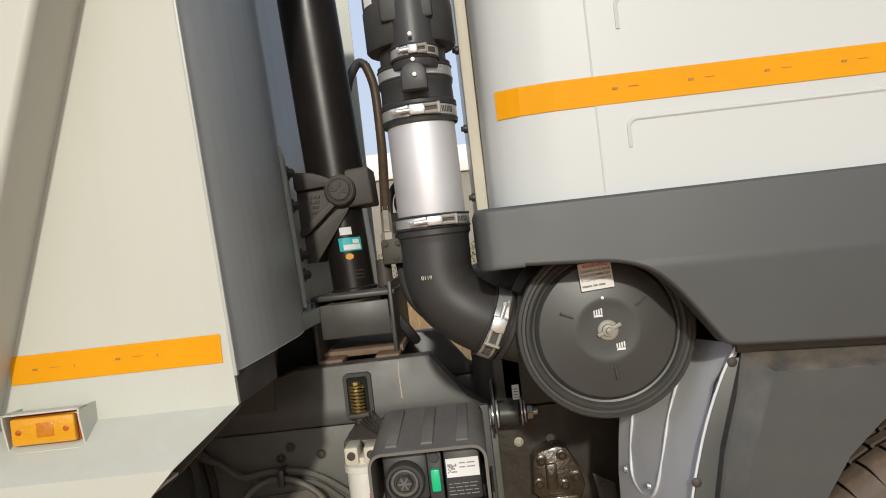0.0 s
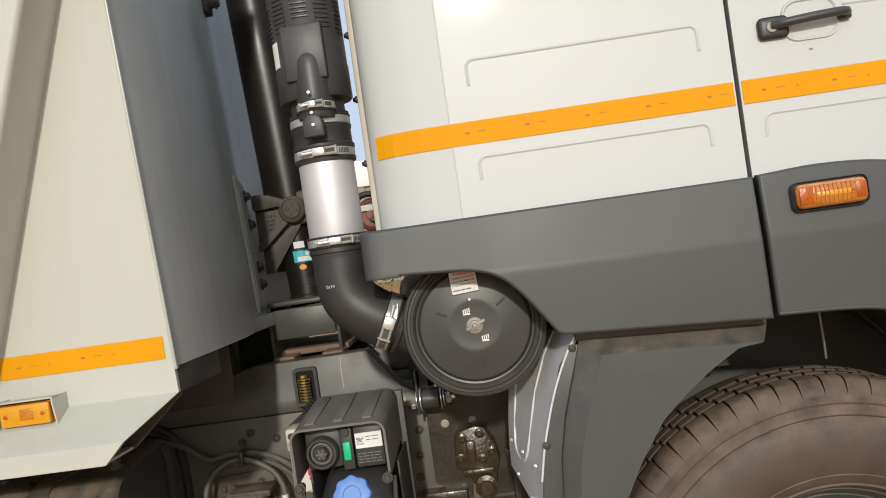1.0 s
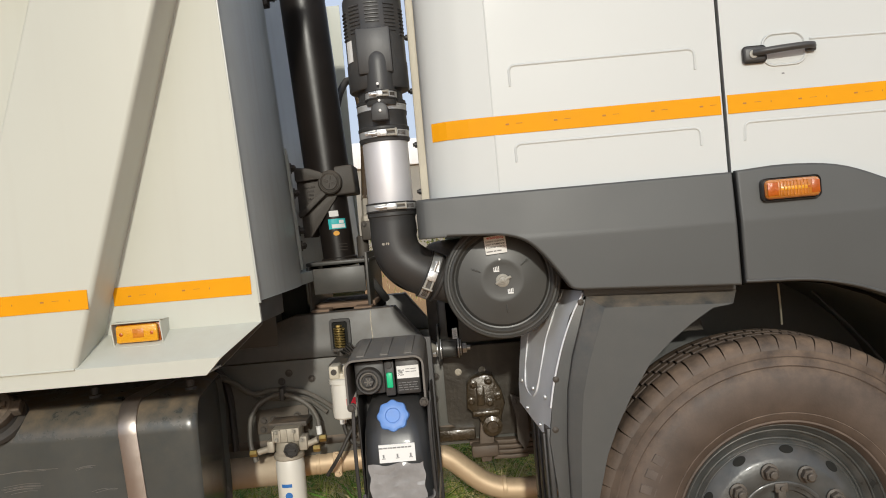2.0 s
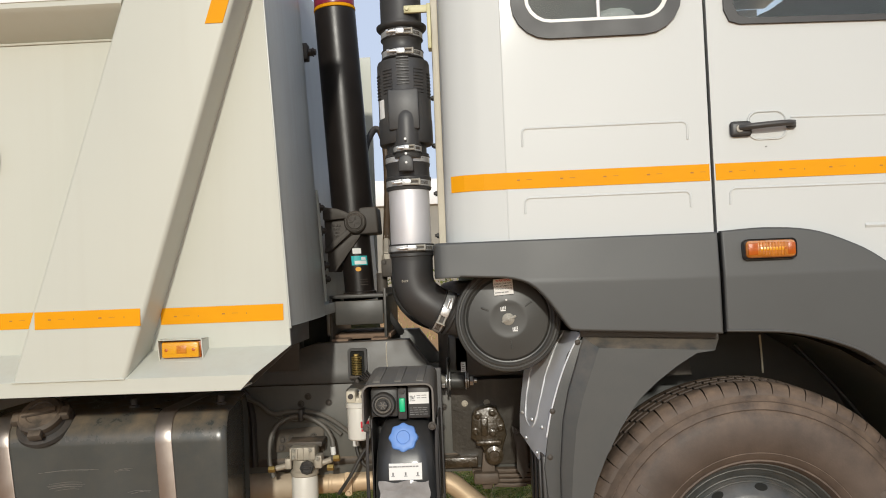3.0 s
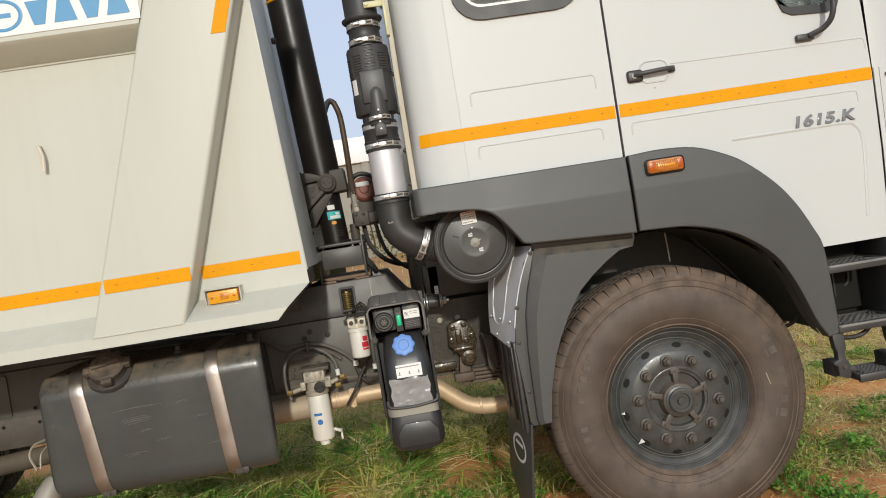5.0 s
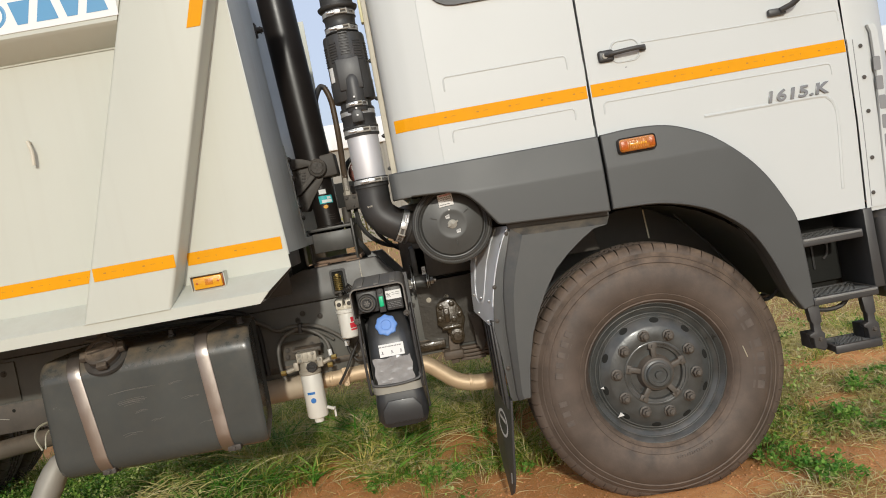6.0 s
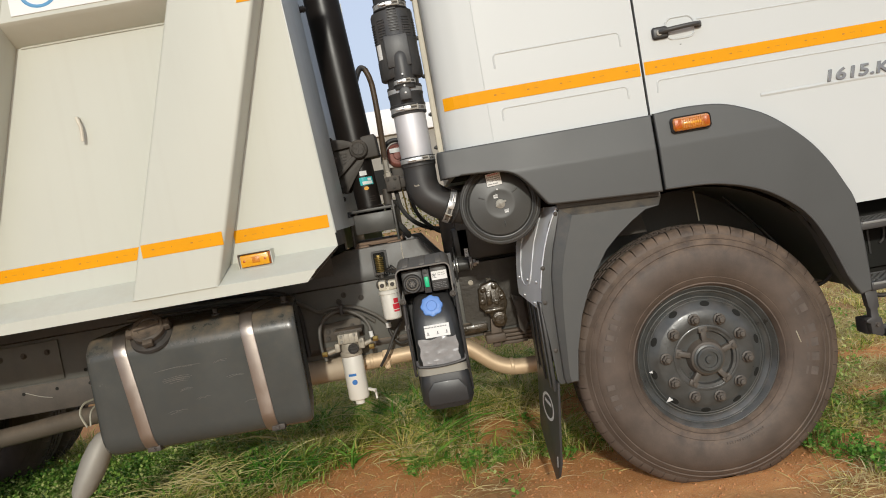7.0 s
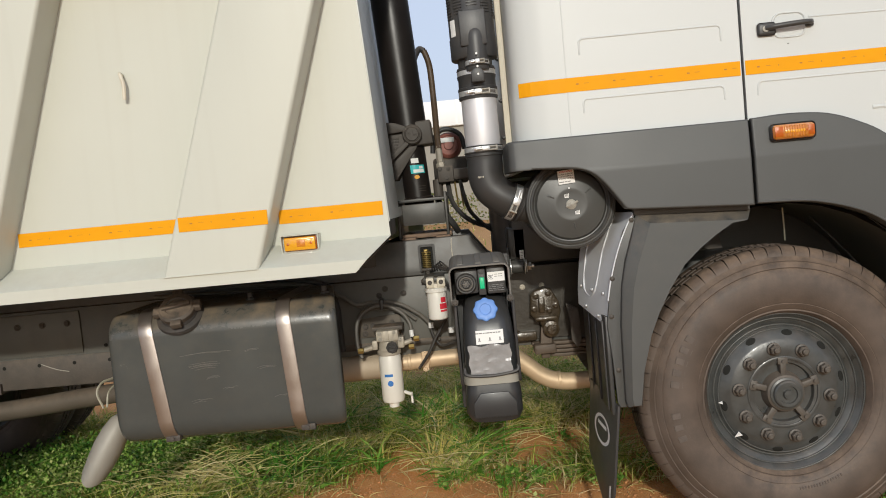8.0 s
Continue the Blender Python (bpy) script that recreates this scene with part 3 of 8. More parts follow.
    crease(door, [(0.125, 1.860), (0.50, 1.854), (0.905, 1.850)] + arc(0.908, 1.834, 0.016, 90, 0, 4) + [(0.925, 1.805)], 0.0040)
    crease(door, [(-0.066, 1.605), (-0.064, 1.636)] + arc(-0.048, 1.637, 0.016, 180, 90, 4) + [(0.40, 1.651), (0.845, 1.646)] + arc(0.850, 1.630, 0.016, 90, 0, 4) + [(0.867, 1.600)], 0.0042)
    crease(door, [(0.327, 1.526), (0.60, 1.525), (0.800, 1.523), (0.838, 1.508), (0.858, 1.475), (0.862, 1.40), (0.840, 1.14)], 0.0090, 4, 0.0048)
    # door handle in its dished recess
    b = B()
    rim = rrect(-0.002, 0.112, 1.796, 1.880, 0.030)
    loft(b, [[(0.055 + (x - 0.055) * k, y, 1.838 + (z - 1.838) * k) for x, z in rim] for k, y in ((1.07, 0.001), (1.03, -0.0045), (0.97, -0.0045), (0.90, -0.0008), (0.0, -0.0006))], True, False)
    part("handle_dish", b, M_CAB, door, "pressed dish behind the handle")
    b = B()
    box(b, -0.058, 0.005, -0.014, 0.0, 1.806, 1.852, 0.010, 3)
    tube(b, [(-0.03, -0.012, 1.832), (0.0, -0.026, 1.833), (0.06, -0.032, 1.836), (0.11, -0.03, 1.838), (0.128, -0.012, 1.838)], lambda u: 0.010 - 0.001 * u, 10, 5)
    box(b, 0.108, 0.137, -0.016, 0.0, 1.824, 1.850, 0.006, 2)
    part("door_handle", b, M_BLACK, door, "black plastic door handle")
    b = B()
    lathe(b, [(0.011, 0), (0.011, 0.003), (0.008, 0.004), (0.003, 0.003)], 16, along((-0.031, -0.014, 1.829), (-0.031, -0.1, 1.829)))
    part("lock_barrel", b, M_TAIL, door, "dull steel lock barrel")
    b = B()
    box(b, 0.045, 0.052, -0.001, 0.001, 1.772, 1.776, 0)
    part("paint_chip", b, M_GREY, door)
    # model number in raised chrome figures
    cu = bpy.data.curves.new("figures", "FONT")
    cu.body, cu.size, cu.extrude, cu.bevel_depth, cu.shear = "1615.K", 0.083, 0.003, 0.001, 0.18
    cu.offset = 0.0018
    cu.space_character = 1.12
    tmp = new("figures", cu)
    dg = bpy.context.evaluated_depsgraph_get()
    me = bpy.data.meshes.new_from_object(tmp.evaluated_get(dg))
    bpy.data.objects.remove(tmp)
    w = max(v.co.x for v in me.vertices)
    me.materials.clear()
    me.materials.append(M_BADGE)
    o = new("model_badge", me)
    o.parent = door
    o["label"] = "raised chrome figures on the cab door"
    o.matrix_basis = pose(0.578, -0.003, 1.533, 90, 0, 0.0) @ Matrix.Diagonal((0.268 / w, 0.74, 1, 1))
    # mirror foot and arm
    b = B()
    box(b, 0.640, 0.712, -0.022, 0.0, 1.868, 1.895, 0.006)
    tube(b, [(0.69, -0.02, 1.884), (0.74, -0.05, 1.905), (0.765, -0.075, 1.95), (0.772, -0.08, 2.05), (0.775, -0.09, 2.45)], 0.0115, 10, 6)
    part("mirror_arm", b, M_BLACK, door, "black mirror arm")
    b = B()
    box(b, 0.72, 0.86, -0.16, -0.10, 2.42, 2.78, 0.02, 3)
    part("mirror_head", b, M_BLACK, door, "black mirror head")

    # front corner panel with its screws, nose, roof, far side
    b = B()
    plan = [(0.942, 0.0), (0.952, -0.004), (1.0, -0.002), (1.05, 0.012), (1.10, 0.04), (1.15, 0.09), (1.18, 0.16), (1.195, 0.30), (1.20, 1.2)]
    plan += [(x, 2.4 - y) for x, y in reversed(plan[:-1])]
    prof = lambda z: 0.0 if z < 2.0 else -(z - 2.0) * 0.22
    loft(b, [[(x + prof(z) * min(1, max(0, (x - 0.94) / 0.2)), y, z) for x, y in plan] for z in (1.03, 1.5, 2.0)], False, False)
    part("front_corner", b, M_CAB, side, "white front corner panel")
    b = B()
    loft(b, [[(x + prof(z) * min(1, max(0, (x - 0.94) / 0.2)) - (0.0 if z < 2.6 else 0.02), y, z) for x, y in plan] for z in (2.0, 2.4, zt - 0.05)], False, False)
    part("windscreen_frame", b, M_CAB, side)
    b = B()
    loft(b, [[(x0, -0.004, z), (x0, -0.0075, z), (x0 + 0.004, -0.0085, z), (x0 + 0.075, -0.0085, z), (x0 + 0.085, -0.004, z)] for z, x0 in ((1.045, 0.9225), (1.40, 0.9385), (1.725, 0.9425))])
    part("corner_strip", b, M_CAB, side, "white screwed corner strip")
    # thin grey line painted on as the shade of the strip's crease
    b = B()
    tube(b, [(0.941, -0.0085, 1.049), (0.957, -0.0085, 1.40), (0.964, -0.0085, 1.722)], 0.0016, 6, 3)
    part("crease_shade_line", b, M_GREY, side)
    for x, z in ((0.954, 1.103), (0.971, 1.243), (0.984, 1.430), (0.988, 1.566), (0.991, 1.691)):
        b = B()
        lathe(b, [(0.0135, 0), (0.0130, 0.0016), (0.0095, 0.0022)], 18, along((x + 0.003, -0.0085, z), (x + 0.003, -0.1, z)))
        part("screw_cup", b, M_CAB, side)
        b = B()
        lathe(b, [(0.0085, 0), (0.0085, 0.004), (0.006, 0.0062), (0.0, 0.0066)], 14, along((x, -0.0085, z), (x, -0.1, z)))
        part("panel_screw", b, M_CAST, side)
    b = B()
    loft(b, [[(x0, 0.000, z), (x0 + 0.002, -0.012, z), (x0 + 0.030, -0.010, z), (x0 + 0.045, 0.012, z), (x0 + 0.045, 0.03, z)] for z, x0 in ((1.06, 1.008), (1.30, 1.020), (1.60, 1.040), (1.74, 1.040), (1.77, 1.030))])
    part("vent_bezel", b, M_CAB, side, "white vent bezel on the cab corner")
    for k in range(5):
        z = 1.300 + 0.078 * k
        b = B()
        prism(b, rrect(-0.014, 0.014, -0.028, 0.028, 0.006, 3), -0.002, 0.004)
        moved(b, b.verts, Matrix.Translation((1.047 + 0.00006 * k, -0.0105, z)) @ Matrix.Rotation(radians(3.2), 4, "Y"))
        part("vent_slot", b, M_GREY, side, "grey vent slot")
    b = B()
    box(b, -0.92, 1.0, 0.02, 2.38, zt - 0.004, zt + 0.05, 0.03, 3)
    part("cab_roof", b, M_CAB, side)
    b = B()
    box(b, -0.92, 0.94, 2.37, 2.40, 1.05, zt, 0.003)
    part("far_cab_side", b, M_CAB, side)
    b = B()
    box(b, -0.89, 1.15, 0.05, 2.35, 1.44, 1.50, 0)
    part("cab_floor", b, M_DARK, side)
    # inner door lining and dash seen through the glass
    b = B()
    box(b, -0.10, 0.90, 0.055, 0.075, 1.52, 2.10, 0.01)
    box(b, -0.72, -0.13, 0.055, 0.075, 1.52, 2.14, 0.01)
    box(b, 0.80, 1.08, 0.10, 2.30, 1.70, 2.02, 0.04)
    part("cab_lining", b, M_BLACK, side)
    for y in (0.35, 1.55):
        b = B()
        box(b, -0.25, 0.25, y, y + 0.5, 1.62, 1.78, 0.05, 3)
        box(b, -0.38, -0.22, y, y + 0.5, 1.70, 2.35, 0.06, 3)
        part("cab_seat", b, M_GREY, side)
    return side, door


side, door = cab()
# the tape follows the rounded corner
def corner_tape():
    b = B()
    plan = [(-0.90, 0.0395), (-0.88, 0.0265), (-0.86, 0.016), (-0.80, 0.004), (-0.735, 0.001), (-0.60, 0.0), (-0.35, 0.0), (-0.123, 0.0)]
    loft(b, [[(x, y - 0.0005, 1.679), (x, y - 0.002, 1.679), (x, y - 0.002, 1.729), (x, y - 0.0005, 1.729)] for x, y in plan])
    t = part("reflective_tape", b, M_TAPE, truck, "orange reflective safety tape", smooth=False)
    b = B()
    for i in range(5):
        x = -0.70 + 0.13 * i
        box(b, x, x + 0.009, -0.003, -0.0015, 1.703, 1.707, 0)
        box(b, x + 0.028, x + 0.045, -0.003, -0.0015, 1.7055, 1.7065, 0)
    part("printed_mark", b, M_TAPEPRINT, t)["kind"] = "stuff"


corner_tape()
tape_run(-0.105, 0.935, 1.679, 1.729, -0.0005, truck, 7)


def fender_panels():
    """Dark grey lower band of the cab, in two pieces that meet at the door seam, with a rounded rear end."""
    def lean_top(b, zc):
        """A soft crease along the band: the face above it leans back."""
        for k in range(3):
            bmesh.ops.bisect_plane(b, geom=b.verts[:] + b.edges[:] + b.faces[:], plane_co=(0, 0, zc + 0.012 * k), plane_no=(0, 0, 1))
        for v in b.verts:
            if v.co.y < 0.0 and v.co.z > zc:
                u = min(1.0, (v.co.z - zc) / 0.024)
                v.co.y += 0.075 * u * (v.co.z - zc)
    lower = [(-0.114, 1.222), (-0.535, 1.246), (-0.562, 1.252), (-0.582, 1.278), (-0.63, 1.345), (-0.675, 1.388), (-0.73, 1.408), (-0.80, 1.414), (-0.90, 1.420)]
    b = B()
    prism(b, [(-0.114, 1.524), (-0.90, 1.524)] + list(reversed(lower[:1] + curved(lower[1:]))), -0.030, 0.030, bev=0.007, seg=3)
    lean_top(b, 1.385)
    rear = part("rear_fender", b, M_FENDER, truck, "dark grey moulded plastic fender band")
    # rounded rear end
    b = B()
    plan = [(-0.884, -0.0306), (-0.915, -0.0306), (-0.936, -0.0300), (-0.948, -0.0250), (-0.956, -0.0150), (-0.960, 0.000), (-0.961, 0.05), (-0.961, 0.30)]
    rows = [(0.003, 1.4175), (0.001, 1.4185), (0.0, 1.421), (0.0, 1.427), (0.0, 1.512), (0.0, 1.517), (0.0015, 1.5215), (0.005, 1.524)]
    loft(b, [[(x + 0.8 * d, y + d, z) for x, y in plan] for d, z in rows] + [[(-0.90, max(y, 0.02), 1.524) for x, y in plan]], False, False)
    loft(b, [[(x, y, 1.42) for x, y in plan], [(-0.90, max(y, 0.0), 1.421) for x, y in plan]], False, False)
    lean_top(b, 1.385)
    evened(part("fender_end", b, M_FENDER, rear))
    outer = [(-0.106, 1.526), (0.026, 1.532), (0.160, 1.520), (0.268, 1.481), (0.354, 1.431), (0.463, 1.333), (0.536, 1.237), (0.590, 1.134), (0.621, 1.058), (0.632, 0.933), (0.638, 0.793), (0.640, 0.697)]
    inner = [(0.592, 0.688), (0.550, 0.765), (0.490, 0.924), (0.420, 1.044), (0.310, 1.135), (0.215, 1.180), (0.125, 1.206), (0.042, 1.219), (-0.106, 1.226)]
    outer = curved(outer)
    b = B()
    prism(b, outer + curved(inner), -0.034, 0.028, bev=0.008, seg=3)
    lean_top(b, 1.385)
    arch = part("front_fender", b, M_FENDER, truck, "dark grey moulded plastic wheel arch")
    # narrow raised lip that follows the wheel opening
    b = B()
    tube(b, [(x, -0.033, z + 0.006) for x, z in inner[1:]], 0.004, 8, 4)
    part("arch_lip", b, M_FENDER, arch)
    # inner return of the arch
    b = B()
    loft(b, [[(x, 0.028, z) for x, z in inner], [(x, 0.10, z + 0.02) for x, z in inner]], False, False)
    part("arch_return", b, M_FENDER, arch)
    # amber repeater
    b = B()
    box(b, -0.050, 0.106, -0.043, -0.030, 1.436, 1.497, 0.014, 3)
    part("repeater_lamp", b, M_BLACK, arch, "amber indicator lamp with black base")
    b = B()
    box(b, -0.044, 0.100, -0.058, -0.036, 1.441, 1.492, 0.012, 3)
    part("lens", b, M_LENS2, arch, "deep amber lens")
    for x0_, x1_, z0_, z1_, kind_ in ((-0.040, -0.012, 1.450, 1.484, M_LENSDARK), (-0.008, 0.070, 1.462, 1.472, M_LENS), (0.074, 0.096, 1.450, 1.484, M_LENSDARK)):
        b = B()
        box(b, x0_, x1_, -0.0590, -0.0560, z0_, z1_, 0.0013, 2)
        part("lens_facet", b, kind_, arch)
    for k in range(9):
        b = B()
        x = -0.006 + 0.0088 * k
        rod(b, (x, -0.0575, 1.449), (x, -0.0575, 1.486), 0.0022, 6)
        part("lens_flute", b, M_LENS2, arch)
    for x in (-0.018, 0.068):
        b = B()
        lathe(b, [(0.004, 0), (0.004, 0.001)], 10, along((x, -0.0588, 1.467), (x, -0.1, 1.467)))
        part("screw", b, M_LENSDARK, arch)
    evened(rear)
    evened(arch)
    return rear, arch


rear_fender, front_fender = fender_panels()


def splash_guard():
    """Panel behind the wheel: grey outer skin with a ledge, steel liner behind it, rubber flap below."""
    arcp = [(-0.118, 1.196), (-0.180, 1.168), (-0.240, 1.132), (-0.300, 1.088), (-0.359, 1.035), (-0.418, 0.950), (-0.462, 0.870), (-0.497, 0.79), (-0.533, 0.66), (-0.552, 0.53)]
    rearp = [(-0.558, 0.520), (-0.625, 0.520), (-0.634, 0.54), (-0.640, 0.70), (-0.650, 0.83), (-0.632, 0.95), (-0.60, 1.07), (-0.565, 1.17), (-0.535, 1.213)]
    b = B()
    prism(b, [(-0.112, 1.205)] + arcp + rearp, 0.052, 0.066, bev=0.003)
    g = part("splash_guard", b, M_GUARD, truck, "dark grey splash guard behind the wheel")
    left = [(-0.516, 1.222), (-0.540, 1.15), (-0.570, 1.06), (-0.590, 0.97), (-0.603, 0.83), (-0.606, 0.70), (-0.608, 0.55), (-0.602, 0.526)]
    foot = [(-0.106, 1.203)] + arcp[:-1] + [(-0.552, 0.526)] + list(reversed(left))
    inleft = [(-0.476, 1.190), (-0.498, 1.13), (-0.530, 1.045), (-0.553, 0.96), (-0.570, 0.83), (-0.580, 0.70), (-0.588, 0.56), (-0.584, 0.535)]
    face = [(-0.132, 1.172)] + [(x - 0.006, z - 0.003) for x, z in arcp[:-1]] + [(-0.558, 0.535)] + list(reversed(inleft))
    face[1] = (-0.140, 1.170)
    b = B()
    deep = lambda x, z: 0.048 if z > 1.19 else 0.026
    loft(b, [[(x, 0.056, z) for x, z in foot], [(x, deep(x, z), z) for x, z in foot], [(x + 0.15 * (u - x), deep(x, z) - 0.006, z + 0.15 * (w - z)) for (x, z), (u, w) in zip(foot, face)],
             [(x + 0.9 * (u - x), 0.0075, z + 0.9 * (w - z)) for (x, z), (u, w) in zip(foot, face)], [(x, 0.005, z) for x, z in face]])
    evened(part("guard_panel", b, M_GUARD, g, "raised dark grey moulded panel, dusty on its upper edge", angle=25))
    b = B()
    prism(b, [(-0.525, 1.2475), (-0.525, 1.223), (-0.108, 1.204), (-0.108, 1.226)], 0.040, 0.070, bev=0.003)
    part("guard_ledge", b, M_GUARD, g)
    for x, z in ((-0.533, 1.206), (-0.619, 0.999), (-0.632, 0.86), (-0.622, 0.66)):
        b = B()
        lathe(b, [(0.009, 0), (0.009, 0.002), (0.0065, 0.004), (0.003, 0.0052), (0.0, 0.0054)], 12, along((x, 0.052, z), (x, 0.0, z)))
        part("guard_bolt", b, M_CAST, g)
    # steel liner that runs inwards
    near = [(-0.532, 1.235), (-0.564, 1.185), (-0.602, 1.10), (-0.634, 1.0), (-0.652, 0.92), (-0.660, 0.815)]
    far = [(-0.620, 1.232), (-0.652, 1.165), (-0.680, 1.08), (-0.692, 1.0), (-0.700, 0.93), (-0.702, 0.87)]
    b = B()
    lerp = lambda a, c, u: (a[0] + 0.016 * (1 - u) + (c[0] - a[0]) * u, 0.055 + 0.335 * u, a[1] + (c[1] - a[1]) * u)
    loft(b, [[lerp(a, c, u) for a, c in zip(near, far)] for u in (0, 0.3, 0.6, 1.0)], False, False)
    loft(b, [[(x + 0.004, y, z) for x, y, z in [lerp(a, c, u) for a, c in zip(near, far)]] for u in (0, 1.0)], False, False)
    part("guard_liner", b, M_LINER, g, "bare galvanised steel liner")
    b = B()
    tube(b, [(x + 0.012, 0.054, z) for x, z in near[:5]], 0.0029, 8, 4)
    part("liner_lip", b, M_LINER, g)
    b = B()
    side_a, side_c = [[lerp(a, c, u) for a, c in zip(near, far)] for u in (0.40, 0.82)]
    low = [lerp(near[4], far[4], u) for u in (0.45, 0.61, 0.77)]
    u_path = side_a[:4] + [(x, y, z - dz) for (x, y, z), dz in zip(low, (-0.012, 0.010, -0.012))] + side_c[3::-1]
    tube(b, [(x + 0.001, y, z) for x, y, z in u_path], 0.0030, 8, 4)
    part("liner_bead", b, M_LINER, g)
    for u, i in ((0.15, 4), (0.5, 4), (0.85, 4), (0.3, 5), (0.7, 5)):
        b = B()
        x, y, z = lerp(near[i], far[i], u)
        hexbolt(b, (x, y, z + 0.02), (-1, 0, 0), 0.006, 0.006)
        part("liner_bolt", b, M_CLAMP, g)
    # black rubber stays and flap
    flap_x = lambda y, z: -0.632 - 0.055 * y - 0.13 * (0.53 - z)
    b = B()
    box(b, -0.656, -0.640, 0.065, 0.60, 0.49, 0.86, 0.004)
    part("guard_backing", b, M_BLACK, g)
    for y in (0.10, 0.26, 0.42):
        b = B()
        box(b, -0.664, -0.656, y, y + 0.016, 0.50, 0.84, 0.003)
        part("flap_stay", b, M_BLACK, g)
    b = B()
    prism(b, [(0.035, 0.53), (0.035, 0.20), (0.075, 0.135), (0.13, 0.105), (0.30, 0.17), (0.46, 0.245), (0.50, 0.53)], -0.005, 0.005, bev=0.002, swap=lambda x, y, z: (flap_x(x, z) + y, x, z))
    fm = lambda y, z: (flap_x(y, z) - 0.0062, y, z)
    part("mud_flap", b, M_BLACK, g, "black rubber mud flap with a white oval mark")
    b = B()
    rings = []
    for i in range(25):
        a = 2 * math.pi * i / 24
        rings.append([fm(0.25 + r * 2.1 * math.cos(a), 0.385 + 0.95 * r * math.sin(a)) for r in (0.048, 0.060)])
    loft(b, rings, False, False)
    for y0, y1, z0, z1 in ((0.18, 0.32, 0.395, 0.409),):
        vs = [b.verts.new(fm(y, z)) for y, z in ((y0, z0), (y1, z0), (y1, z1), (y0, z1))]
        b.faces.new(vs)
    part("oval_mark", b, M_PAPER, g, "white oval mark", smooth=False)
    b = B()
    b.faces.new([b.verts.new(fm(y, z)) for y, z in ((0.070, 0.175), (0.092, 0.170), (0.092, 0.215), (0.070, 0.220))])
    part("flap_sticker", b, M_PAPER, g, "small white sticker", smooth=False)
    # dark inner wheel housing, so that the arch closes above and behind the tyre
    b = B()
    pts = [(0.0 + 0.66 * math.cos(radians(a)) , 0.515 + 0.70 * math.sin(radians(a))) for a in range(15, 166, 10)]
    loft(b, [[(x, y, z) for x, z in pts] for y in (0.10, 0.40, 0.72)], False, False)
    loft(b, [[(x, 0.72, z) for x, z in pts], [(x * 0.2, 0.72, 0.9) for x, z in pts]], False, False)
    part("wheel_housing", b, M_GUARD, g, "black inner wheel housing")
    b = B()
    tube(b, [(0.09, 0.25, 1.19), (0.10, 0.27, 1.12), (0.112, 0.30, 1.06)], 0.0032, 6, 4)
    part("brake_pipe", b, M_WIRE, g)
    b = B()
    prism(b, [(-0.22, 1.03), (-0.06, 1.03), (-0.075, 1.11), (-0.10, 1.16), (-0.13, 1.16), (-0.15, 1.10)], 0.52, 0.58, bev=0.006)
    part("arch_bracket", b, M_DIRTY, g, "dusty bracket over the tyre")
    b = B()
    tube(b, [(0.30, 0.50, 1.13), (0.42, 0.46, 0.98), (0.53, 0.42, 0.82)], 0.0045, 8, 4)
    part("arch_strut", b, M_CHASSIS, g)
    b = B()
    tube(b, [(0.50, 0.34, 0.76), (0.56, 0.30, 0.70), (0.60, 0.28, 0.705), (0.63, 0.26, 0.74)], 0.009, 8, 5)
    part("arch_hose", b, M_CABLE, g)
    return g


splash_guard()


